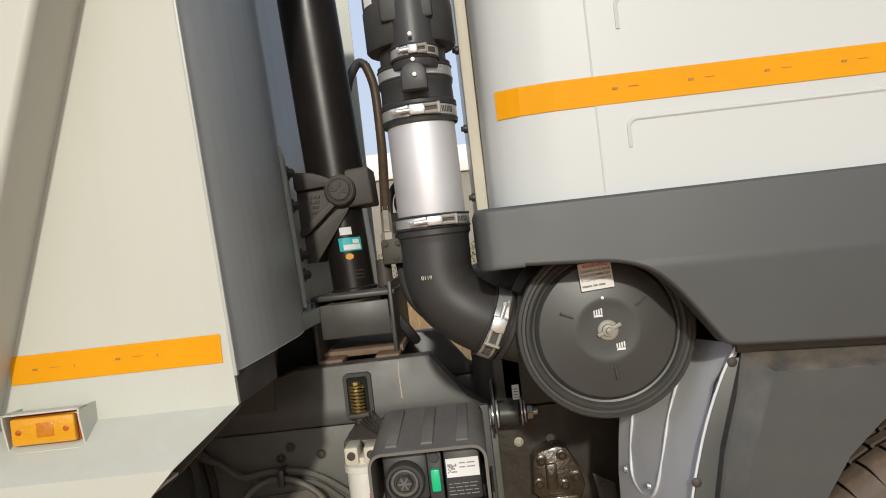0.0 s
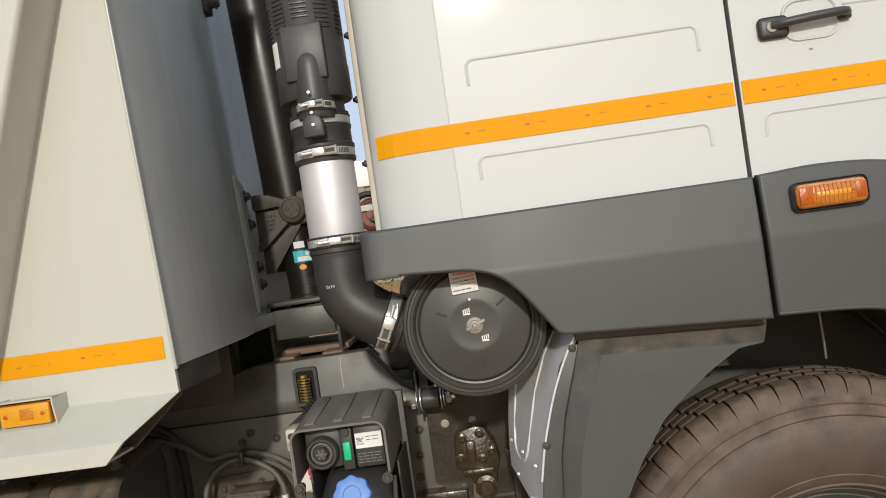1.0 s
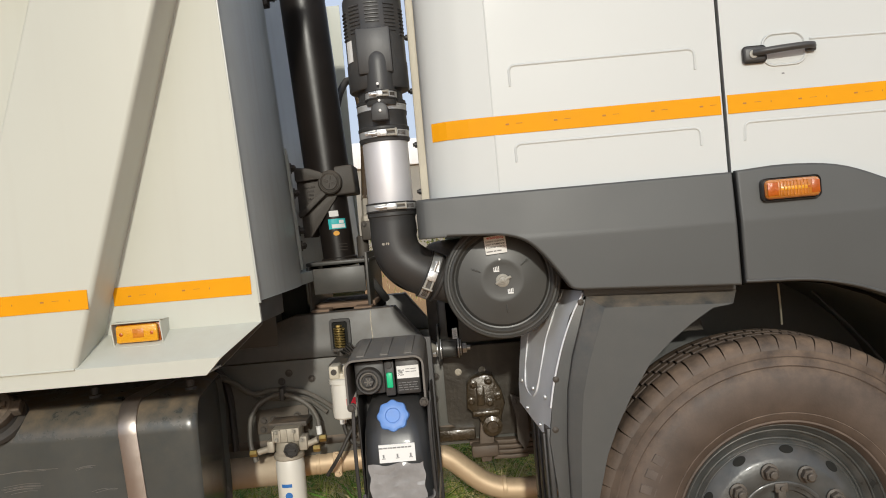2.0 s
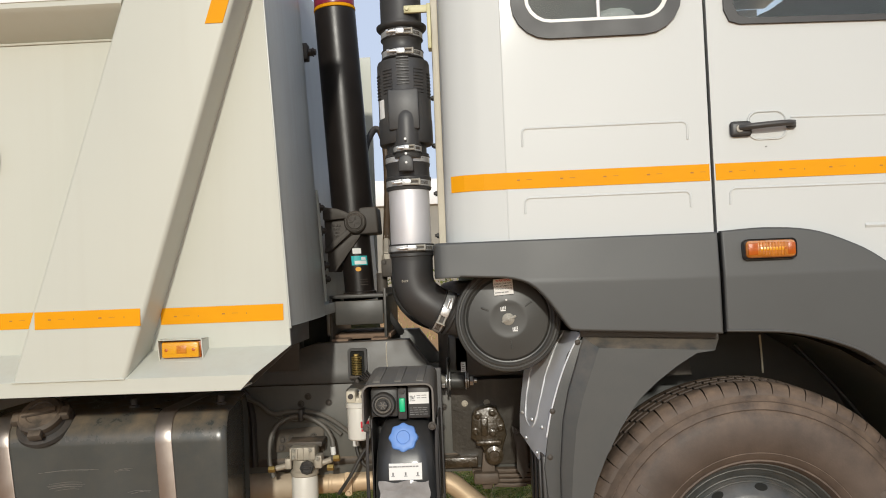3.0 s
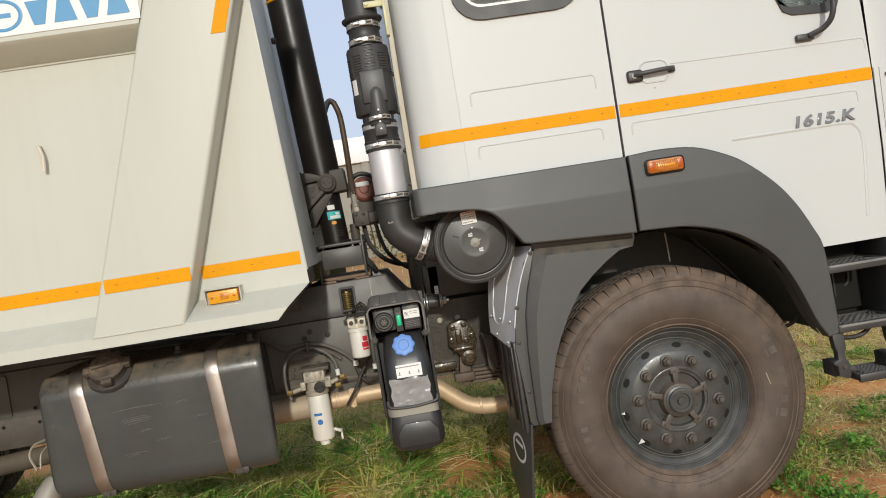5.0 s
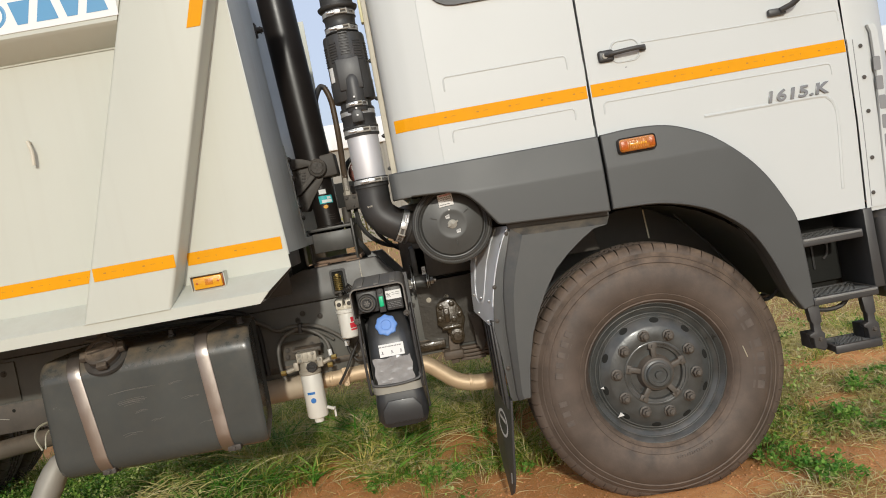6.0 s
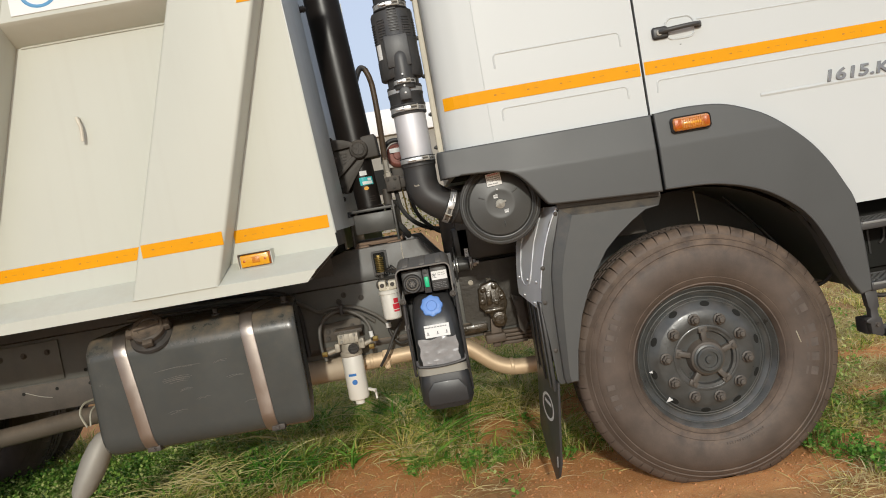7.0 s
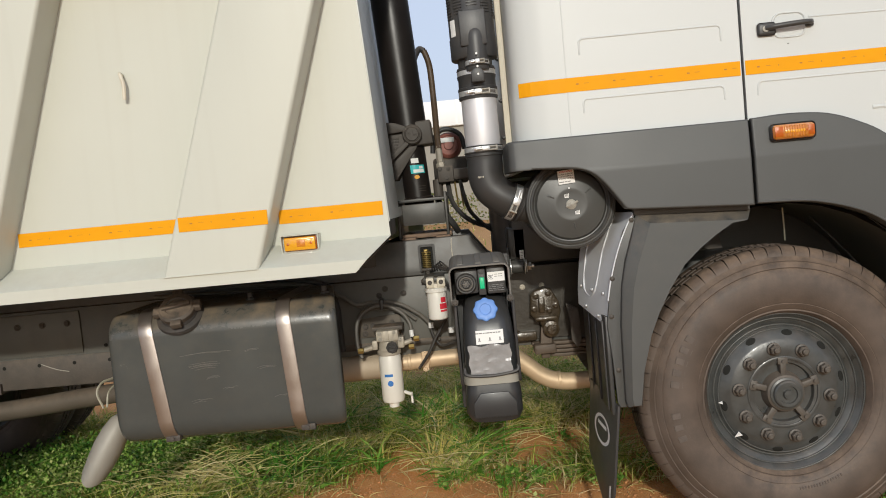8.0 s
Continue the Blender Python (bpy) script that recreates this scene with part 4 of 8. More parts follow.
def steps():
    b = B()
    box(b, 0.645, 1.10, 0.22, 0.26, 0.74, 1.03, 0.006)
    box(b, 0.665, 1.08, 0.26, 0.50, 0.70, 1.05, 0.01)
    # the shade behind the treads is put into the frame's near-black
    frame_ = part("step_frame", b, M_DARK, truck, "black cab entry steps with grid treads")
    b = B()
    prism(b, [(0.895, 1.045), (0.935, 1.045), (0.945, 0.72), (0.90, 0.72)], -0.02, 0.24, bev=0.008)
    part("step_cheek", b, M_BLACK, frame_, "black moulded side cheek")
    b = B()
    loft(b, [[(x, y, z) for x, y in rrect(0.95 + g, 1.20 - g, -0.02 + g, 0.5, 0.04, 4)] for z, g in ((0.66, 0.03), (0.70, 0.0), (1.00, 0.0), (1.025, 0.02))])
    part("bumper_end", b, M_BLACK, frame_, "black bumper end")
    b = B()
    box(b, 0.775, 0.785, 0.212, 0.222, 0.80, 0.93, 0.003)
    tube(b, [(0.83, 0.216, 0.93), (0.845, 0.21, 0.90), (0.84, 0.21, 0.86), (0.825, 0.216, 0.84)], 0.006, 6, 4)
    part("back_rib", b, M_BLACK, frame_)
    for z, x0, x1, y0, dp in ((0.965, 0.625, 0.875, -0.035, 0.20), (0.724, 0.632, 0.900, -0.040, 0.22), (0.514, 0.690, 0.885, -0.040, 0.16)):
        b = B()
        box(b, x0, x1, y0, y0 + 0.018, z - 0.028, z + 0.006, 0.005)
        box(b, x0, x1, y0 + dp - 0.015, y0 + dp, z - 0.022, z + 0.006, 0.003)
        box(b, x0, x0 + 0.018, y0 + 0.018, y0 + dp - 0.015, z - 0.022, z + 0.006, 0.003)
        box(b, x1 - 0.018, x1, y0 + 0.018, y0 + dp - 0.015, z - 0.022, z + 0.006, 0.003)
        part("step_tread", b, M_BLACK, frame_)
        # dark sheet added for the shade seen through the open grid
        b = B()
        box(b, x0 + 0.01, x1 - 0.01, y0 + 0.010, y0 + dp - 0.01, z - 0.018, z - 0.012, 0)
        part("tread_shade", b, M_DARK, frame_)
        b = B()
        n = 9
        for i in range(n):
            x = x0 + 0.02 + (x1 - x0 - 0.04) * i / (n - 1)
            for s in (-1, 1):
                box(b, -0.004, 0.004, -0.125, 0.125, z - 0.006, z + 0.004, 0, m=Matrix.Translation((x, y0 + dp / 2, 0)) @ Matrix.Rotation(radians(38 * s), 4, "Z") @ Matrix.Diagonal((1, 0.78, 1, 1)))
        for v in b.verts:
            v.co.x = min(max(v.co.x, x0 + 0.004), x1 - 0.004)
            v.co.y = min(max(v.co.y, y0 + 0.004), y0 + dp - 0.005)
        part("tread_grid", b, M_TREAD, frame_, smooth=False)["kind"] = "stuff"
        if z > 0.6:
            b = B()
            box(b, x0 + 0.006, x1 - 0.006, y0 - 0.003, y0 + 0.001, z - 0.006, z + 0.003, 0.001)
            part("tread_nose", b, M_TREAD, frame_)
    for x in (0.612, 0.838):
        b = B()
        prism(b, [(x - 0.004, 0.70), (x + 0.046, 0.70), (x + 0.048, 0.625), (x + 0.040, 0.618), (x + 0.042, 0.588), (x + 0.052, 0.578), (x + 0.056, 0.520), (x + 0.044, 0.506), (x + 0.006, 0.522), (x + 0.004, 0.562), (x - 0.010, 0.570), (x - 0.010, 0.580), (x + 0.010, 0.588), (x + 0.010, 0.622), (x + 0.004, 0.634)], -0.022, 0.014, bev=0.004)
        part("step_hanger", b, M_BLACK, frame_, "black rubber step hanger")
        b = B()
        box(b, x + 0.004, x + 0.054, 0.014, 0.10, 0.512, 0.575, 0.006)
        part("hanger_foot", b, M_BLACK, frame_)
        b = B()
        hexbolt(b, (x + 0.030, -0.022, 0.556), (0, -1, 0), 0.008, 0.008)
        part("hanger_bolt", b, M_CAST, frame_)
    b = B()
    tube(b, [(0.66, 0.10, 0.69), (0.70, 0.10, 0.655), (0.76, 0.10, 0.642), (0.82, 0.10, 0.655), (0.855, 0.10, 0.70)], 0.010, 8, 5)
    part("loop_hose", b, M_CABLE, frame_)


steps()


# -- wheels --
def wheel(cx, cy, cz, far=False):
    """A disc wheel: face towards -y. cy is the plane of the outer sidewall."""
    m = pose(cx - 0.010, cy + 0.020, cz, 90)  # local z runs out of the truck, towards -y
    b = B()
    # rim: flange, well, disc with its raised nut ring
    prof = [(0.262, -0.24), (0.283, -0.23), (0.286, -0.02), (0.300, -0.004), (0.305, 0.004), (0.298, 0.010), (0.288, 0.004), (0.280, -0.012), (0.270, -0.019), (0.258, -0.024), (0.252, -0.031), (0.246, -0.031), (0.240, -0.024), (0.231, -0.015), (0.212, -0.004), (0.202, 0.002), (0.194, 0.006), (0.140, 0.010), (0.130, 0.008), (0.112, 0.006), (0.108, -0.01), (0.06, -0.012), (0.0, -0.012)]
    lathe(b, prof, 72, m, caps=False)
    w = part("wheel", b, M_RIM, truck, "dark grey steel disc wheel with dusty truck tyre")
    # tyre with rounded shoulders, sidewall rings and groove lines
    mt = pose(cx - 0.004, cy, cz, 90)
    R = 0.534
    tp = [(0.284, -0.035), (0.296, -0.012), (0.303, 0.004), (0.309, 0.012), (0.314, 0.011), (0.320, 0.017), (0.336, 0.024), (0.338, 0.0225), (0.342, 0.025), (0.372, 0.032), (0.403, 0.0344), (0.434, 0.032), (0.462, 0.025), (0.465, 0.0215), (0.469, 0.0235), (0.486, 0.015), (0.489, 0.0115), (0.493, 0.0125), (0.500, 0.006), (0.509, 0.0), (0.517, -0.006), (0.524, -0.014), (R - 0.005, -0.024), (R, -0.036)]
    for i in range(4):
        c = -0.075 - 0.042 * i
        tp += [(R, c + 0.006), (R - 0.006, c + 0.004), (R - 0.006, c - 0.004), (R, c - 0.006)]
    tp += [(R, -0.250), (0.526, -0.268), (0.50, -0.282), (0.41, -0.305), (0.31, -0.29), (0.285, -0.26)]
    b = B()
    lathe(b, tp, 96, mt, caps=False)
    for v in b.verts:  # flattened and slightly bulged on the ground
        if v.co.z < 0.010:
            v.co.z = 0.010 + (v.co.z - 0.010) * 0.10
    part("tyre", b, M_TYRE, w, "dusty black radial tyre")
    # shoulder lugs with narrow slots between them
    b = B()
    n = 64
    for i in range(n):
        a = 2 * math.pi * (i + 0.2) / n
        wd = 0.0236 if i % 2 else 0.0250
        mm = mt @ Matrix.Rotation(a, 4, "Z")
        rings = [[(r, -wd * k, z), (r, wd * k, z), (r2, wd * k, z2), (r2, -wd * k, z2)] for k, r, z, r2, z2 in ((1.0, 0.508, 0.0010, 0.508, -0.06), (1.0, 0.515, -0.0005, 0.520, -0.062), (1.0, 0.526, -0.0060, 0.532, -0.064), (0.99, 0.538, -0.0165, 0.541, -0.064), (0.97, 0.5435, -0.030, 0.5445, -0.064))]
        loft(b, [[tuple(mm @ Vector(p)) for p in ring] for ring in rings])
        for k in range(3):
            box(b, 0.52, 0.5440, -wd * 0.95, wd * 0.95, -0.109 - 0.042 * k, -0.083 - 0.042 * k, 0, m=mm @ Matrix.Rotation(0.02 * (k + 1), 4, "Z"))
    for v in b.verts:
        if v.co.z < 0.006:
            v.co.z = 0.006
    lug = part("tread_block", b, M_TYRE, w)
    lug["kind"] = "stuff"
    if far:
        return w
    # raised sidewall lettering as plain bars
    b = B()
    def bars(a_mid, count, r0, r1, step, wide):
        for i in range(count):
            a = radians(a_mid + (i - (count - 1) / 2) * step)
            mm = mt @ Matrix.Rotation(a, 4, "Z")
            box(b, r0, r1, -wide * 0.55, wide * 0.55, 0.026, 0.0340 if r1 > 0.4 else 0.0304, 0.001, 1, m=mm)
    bars(24, 2, 0.388, 0.438, -7.6, 0.030)
    bars(-4, 4, 0.388, 0.438, -8.0, 0.032)
    bars(158, 5, 0.394, 0.440, 6.0, 0.022)
    bars(192, 3, 0.396, 0.440, 6.0, 0.020)
    bars(-75, 16, 0.350, 0.362, 1.7, 0.004)
    bars(-76, 9, 0.368, 0.376, 1.9, 0.003)
    part("sidewall_mark", b, M_SCUFF, w)["kind"] = "stuff"
    b = B()
    box(b, 0.362, 0.366, -0.026, 0.026, 0.0295, 0.0325, 0.001, 1, m=mt @ Matrix.Rotation(radians(5), 4, "Z") @ Matrix.Translation((0.364, 0, 0)) @ Matrix.Rotation(radians(10), 4, "Z") @ Matrix.Translation((-0.364, 0, 0)))
    part("paint_dab", b, M_WIRE, w)
    # hand holes: flat dark ovals laid on the disc for the shade inside
    for i in range(10):
        a = radians(i * 36 + 10)
        b = B()
        mm = m @ Matrix.Rotation(a, 4, "Z")
        lathe(b, [(0.0172, -0.004), (0.0172, 0.0022), (0.0158, 0.0026), (0.0, 0.0020)], 20, mm @ Matrix.Translation((0.2215, 0, -0.0105)) @ Matrix.Rotation(radians(30), 4, "Y") @ Matrix.Diagonal((0.70, 1.15, 1, 1)), caps=False)
        part("hand_hole", b, M_DARK, w)
    # rolled beads and the lock ring of the rim
    for r_, z_, q_ in ((0.2960, 0.0085, 0.0035), (0.2760, -0.0145, 0.0034), (0.2490, -0.0305, 0.0040), (0.2360, -0.0195, 0.0028)):
        b = B()
        lathe(b, [(r_ + q_ * math.cos(a), z_ + q_ * math.sin(a)) for a in [k_ * math.pi / 5 for k_ in range(11)]], 72, m, caps=False)
        part("rim_bead", b, M_RIM2, w)
    # wheel nuts on studs
    b = B()
    lathe(b, [(0.019, 0.0), (0.019, 0.004), (0.0155, 0.006)], 18)
    rings = []
    for rr, hh in ((0.0155, 0.005), (0.0155, 0.021), (0.0125, 0.024)):
        rings.append([(rr * math.cos(math.pi / 3 * i), rr * math.sin(math.pi / 3 * i), hh) for i in range(6)])
    loft(b, rings)
    lathe(b, [(0.0085, 0.02), (0.0085, 0.033), (0.006, 0.035)], 12)
    nut = part("wheel_nut", b, M_HUB, w, "dusty wheel nut on its stud")
    for i in range(10):
        mm = m @ Matrix.Rotation(radians(i * 36 + 28), 4, "Z") @ Matrix.Translation((0.168, 0, 0.011)) @ Matrix.Diagonal((1.3, 1.3, 1.15, 1))
        if i == 0:
            nut.matrix_basis = mm
        else:
            again(nut, mm, w)
    # hub: flange with five ribs and a stepped cap
    b = B()
    lathe(b, [(0.136, 0.002), (0.136, 0.012), (0.131, 0.014), (0.124, 0.012), (0.119, -0.014)], 48, m, caps=False)
    part("hub_flange", b, M_RIM, w)
    b = B()
    lathe(b, [(0.119, -0.010), (0.080, -0.016), (0.072, 0.016), (0.068, 0.026), (0.060, 0.030)], 48, m, caps=False)
    part("hub", b, M_HUB, w, "dusty cast hub")
    b = B()
    lathe(b, [(0.060, 0.026), (0.060, 0.034), (0.052, 0.037), (0.050, 0.046), (0.045, 0.050), (0.034, 0.050), (0.032, 0.042), (0.018, 0.042), (0.016, 0.052), (0.0, 0.053)], 48, m, caps=False)
    part("hub_cap", b, M_RIM2, w, "dark stepped hub cap")
    for i in range(5):
        b = B()
        mm = m @ Matrix.Rotation(radians(i * 72 + 18), 4, "Z")
        box(b, 0.066, 0.122, -0.0115, 0.0115, -0.012, 0.018, 0.004, 2, m=mm)
        box(b, 0.106, 0.132, -0.019, 0.019, -0.010, 0.017, 0.004, 2, m=mm)
        lathe(b, [(0.007, 0), (0.007, 0.004)], 8, mm @ Matrix.Translation((0.118, 0, 0.021)))
        part("hub_rib", b, M_HUB, w)
    # torque pointers: small white tags on the rim
    for a, r, k in ((-139, 0.232, 1.0), (-174, 0.232, 0.55)):
        b = B()
        mm = m @ Matrix.Rotation(radians(a), 4, "Z") @ Matrix.Translation((r, 0, -0.010)) @ Matrix.Rotation(radians(30), 4, "Y")
        prism(b, [(-0.012 * k, -0.010 * k), (0.016 * k, 0.0), (-0.012 * k, 0.010 * k)], 0, 0.004, swap=lambda x, y, z: (x, z, y))
        bmesh.ops.transform(b, matrix=mm, verts=b.verts)
        part("white_tag", b, M_PAPER, w, "small white tag")
    return w


wheel(0.0, 0.085, 0.513)
wheel(-4.12, 0.06, 0.513, far=True)
wheel(-4.12, 0.40, 0.513, far=True)
wheel(0.0, 2.015, 0.513, far=True)
wheel(-4.12, 1.71, 0.513, far=True)
wheel(-4.12, 2.05, 0.513, far=True)


# -- chassis --
def chassis():
    b = B()
    for y in (0.845, 1.475):
        # channel section
        box(b, -5.3, 1.12, y, y + 0.008, 0.630, 1.0, 0.002)
        box(b, -5.3, 1.12, y + 0.008, y + 0.075, 0.630, 0.640, 0.002)
        box(b, -5.3, 1.12, y + 0.008, y + 0.075, 0.99, 1.0, 0.002)
    fr = part("chassis_frame", b, M_RAIL, truck, "dusty dark grey chassis frame")
    # rounded lower flange, dusty
    b = B()
    tube(b, [(-2.35, 0.862, 0.69), (-1.6, 0.862, 0.69), (-0.9, 0.862, 0.69)], 0.024, 10, 2)
    part("lower_flange", b, M_DIRTY, fr)
    # rail joint plate; flat dark discs carry the shade of its bolt holes
    for x, z in [(-2.62 - 0.13 * i, 0.86 - 0.025 * (i % 3)) for i in range(12)] + [(-2.7 - 0.17 * i, 0.74) for i in range(9)]:
        b = B()
        lathe(b, [(0.009, 0), (0.009, 0.0015), (0.0, 0.0015)], 10, along((x, 0.8375, z), (x, 0.8, z)))
        part("bolt_hole", b, M_DARK, fr)
    b = B()
    box(b, -5.2, -2.99, 0.834, 0.844, 0.785, 0.985, 0.003)
    part("joint_plate", b, M_RAIL, fr)
    b = B()
    box(b, -5.3, -2.3, 0.838, 0.8445, 0.633, 0.775, 0.002)
    part("rail_foot", b, M_DIRTY, fr, "brown dusty lower band of the frame rail")
    b = B()
    tube(b, [(-3.20, 0.836, 0.745), (-3.13, 0.836, 0.715), (-3.07, 0.836, 0.70)], 0.0022, 5, 3)
    part("scratch", b, M_TAIL, fr)
    for i in range(5):
        b = B()
        hexbolt(b, (-3.05 - 0.12 * i, 0.834, 0.93), (0, -1, 0), 0.011, 0.010)
        part("rail_bolt", b, M_CAST, fr)
    # sub-frame rail on top, tapering ahead of the body
    b = B()
    prism(b, [(-5.3, 1.004), (-0.955, 1.004), (-1.02, 1.045), (-1.115, 1.172), (-1.50, 1.168), (-1.62, 1.13), (-5.3, 1.13)], 0.835, 0.92, bev=0.004)
    part("sub_frame", b, M_CHASSIS, fr, "black painted sub-frame rail")
    b = B()
    prism(b, [(-5.3, 1.004), (-0.955, 1.004), (-1.02, 1.045), (-1.115, 1.172), (-1.50, 1.168), (-1.62, 1.13), (-5.3, 1.13)], 1.48, 1.565, bev=0.004)
    part("sub_frame", b, M_CHASSIS, fr)
    # faint weld and paint drip on the sub-frame
    b = B()
    tube(b, [(-1.203, 0.834, 1.165), (-1.206, 0.834, 1.12), (-1.204, 0.834, 1.06)], 0.0018, 6, 4)
    part("weld_drip", b, M_CREAM, fr)
    # cross members
    for x in (-4.6, -2.6, -1.9, -0.7, 0.5):
        b = B()
        box(b, x - 0.05, x + 0.05, 0.853, 1.547, 0.72, 0.95, 0.01)
        part("cross_member", b, M_DIRTY, fr)
    # spring clip hung in a slot of the sub-frame
    b = B()
    prism(b, rrect(-1.362, -1.284, 1.020, 1.145, 0.012), 0.815, 0.835, holes=[rrect(-1.352, -1.294, 1.028, 1.135, 0.008)])
    slot = part("spring_housing", b, M_BLACK, truck, "black slot with a yellow zinc coil spring")
    # black plate added as the darkness inside the slot
    b = B()
    box(b, -1.354, -1.292, 0.826, 0.8345, 1.026, 1.137, 0.001)
    part("slot_shade", b, M_DARK, slot)
    b = B()
    pts = [(-1.325 + 0.0175 * math.cos(a), 0.806 + 0.0175 * math.sin(a), 1.108 - 0.0095 * a / 6.283) for a in [i * 0.45 for i in range(100)]]
    tube(b, pts, 0.0036, 7, 0)
    rod(b, (-1.325, 0.806, 1.112), (-1.325, 0.806, 0.98), 0.009, 10)
    rod(b, (-1.325, 0.806, 1.108), (-1.325, 0.806, 1.113), 0.021, 20, 0.001)
    hexbolt(b, (-1.325, 0.806, 1.113), (0, 0, 1), 0.012, 0.010, False)
    part("coil_spring", b, M_BRASS, slot, "yellow zinc coil spring")
    b = B()
    box(b, -1.352, -1.294, 0.785, 0.835, 1.026, 1.038, 0.003)
    rod(b, (-1.325, 0.806, 1.03), (-1.325, 0.806, 0.985), 0.012, 12)
    box(b, -1.36, -1.28, 0.79, 0.83, 0.972, 0.985, 0.003)
    part("spring_seat", b, M_CAST, slot)
    # rail bolts
    for x, z in ((-1.535, 0.954), (-1.450, 0.926), (-1.565, 0.925), (-1.485, 0.835), (-0.981, 0.892), (-0.991, 0.809), (-0.995, 0.973), (-1.0, 0.74)):
        b = B()
        hexbolt(b, (x, 0.845, z), (0, -1, 0), 0.010, 0.008)
        part("rail_bolt", b, M_CAST, fr)
    for x, z in ((-0.895, 0.906), (-0.806, 0.907)):
        b = B()
        lathe(b, [(0.013, 0), (0.013, 0.004), (0.009, 0.005), (0.008, 0.0015), (0.0, 0.0015)], 18, along((x, 0.826, z), (x, 0.7, z)))
        part("plug_ring", b, M_ALLOY, fr)
    # engine and gearbox bulk in the dark between the rails
    b = B()
    box(b, -1.0, 0.9, 0.95, 1.45, 0.72, 1.40, 0.06, 3)
    box(b, -1.7, -1.0, 1.02, 1.38, 0.62, 0.98, 0.05, 3)
    part("gearbox", b, M_DIRTY, truck, "dusty gearbox and engine block between the rails")
    b = B()
    box(b, -0.93, -0.60, 0.70, 0.845, 1.03, 1.34, 0.01)
    part("filter_bracket", b, M_CHASSIS, truck, "black filter bracket")
    b = B()
    prism(b, [(-0.86, 0.66), (-0.62, 0.66), (-0.62, 1.0), (-0.95, 1.0), (-0.95, 0.72)], 0.825, 0.840)
    part("spring_bracket", b, M_OILPLATE, truck, "oily black spring bracket plate")
    # lift-arm front axle beam and leaf spring
    b = B()
    box(b, -0.06, 0.06, 0.35, 2.05, 0.42, 0.54, 0.03)
    part("front_axle", b, M_DIRTY, truck)
    for y in (0.86, 1.46):
        for i in range(4):
            b = B()
            hw = 0.85 - 0.12 * i
            pts = [(-hw + 2 * hw * k / 8, 0.615 - 0.018 * i - 0.045 * (1 - ((k - 4) / 4) ** 2)) for k in range(9)]
            prism(b, pts + [(x, z - 0.013) for x, z in reversed(pts)], y - 0.04, y + 0.04)
            part("spring_leaf", b, M_SPRING, truck, "rust-brown leaf of the front spring")
    b = B()
    box(b, -4.20, -4.04, 0.3, 2.1, 0.40, 0.60, 0.05, 3)
    part("rear_axle", b, M_DIRTY, truck)
    for y in (0.86, 1.46):
        b = B()
        pts = [(-4.85 + 1.45 * k / 10, 0.62 + 0.05 * ((k - 5) / 5) ** 2) for k in range(11)]
        prism(b, pts + [(x, z - 0.05) for x, z in reversed(pts)], y - 0.04, y + 0.04)
        part("rear_spring", b, M_DIRTY, truck)
    return fr


chassis()


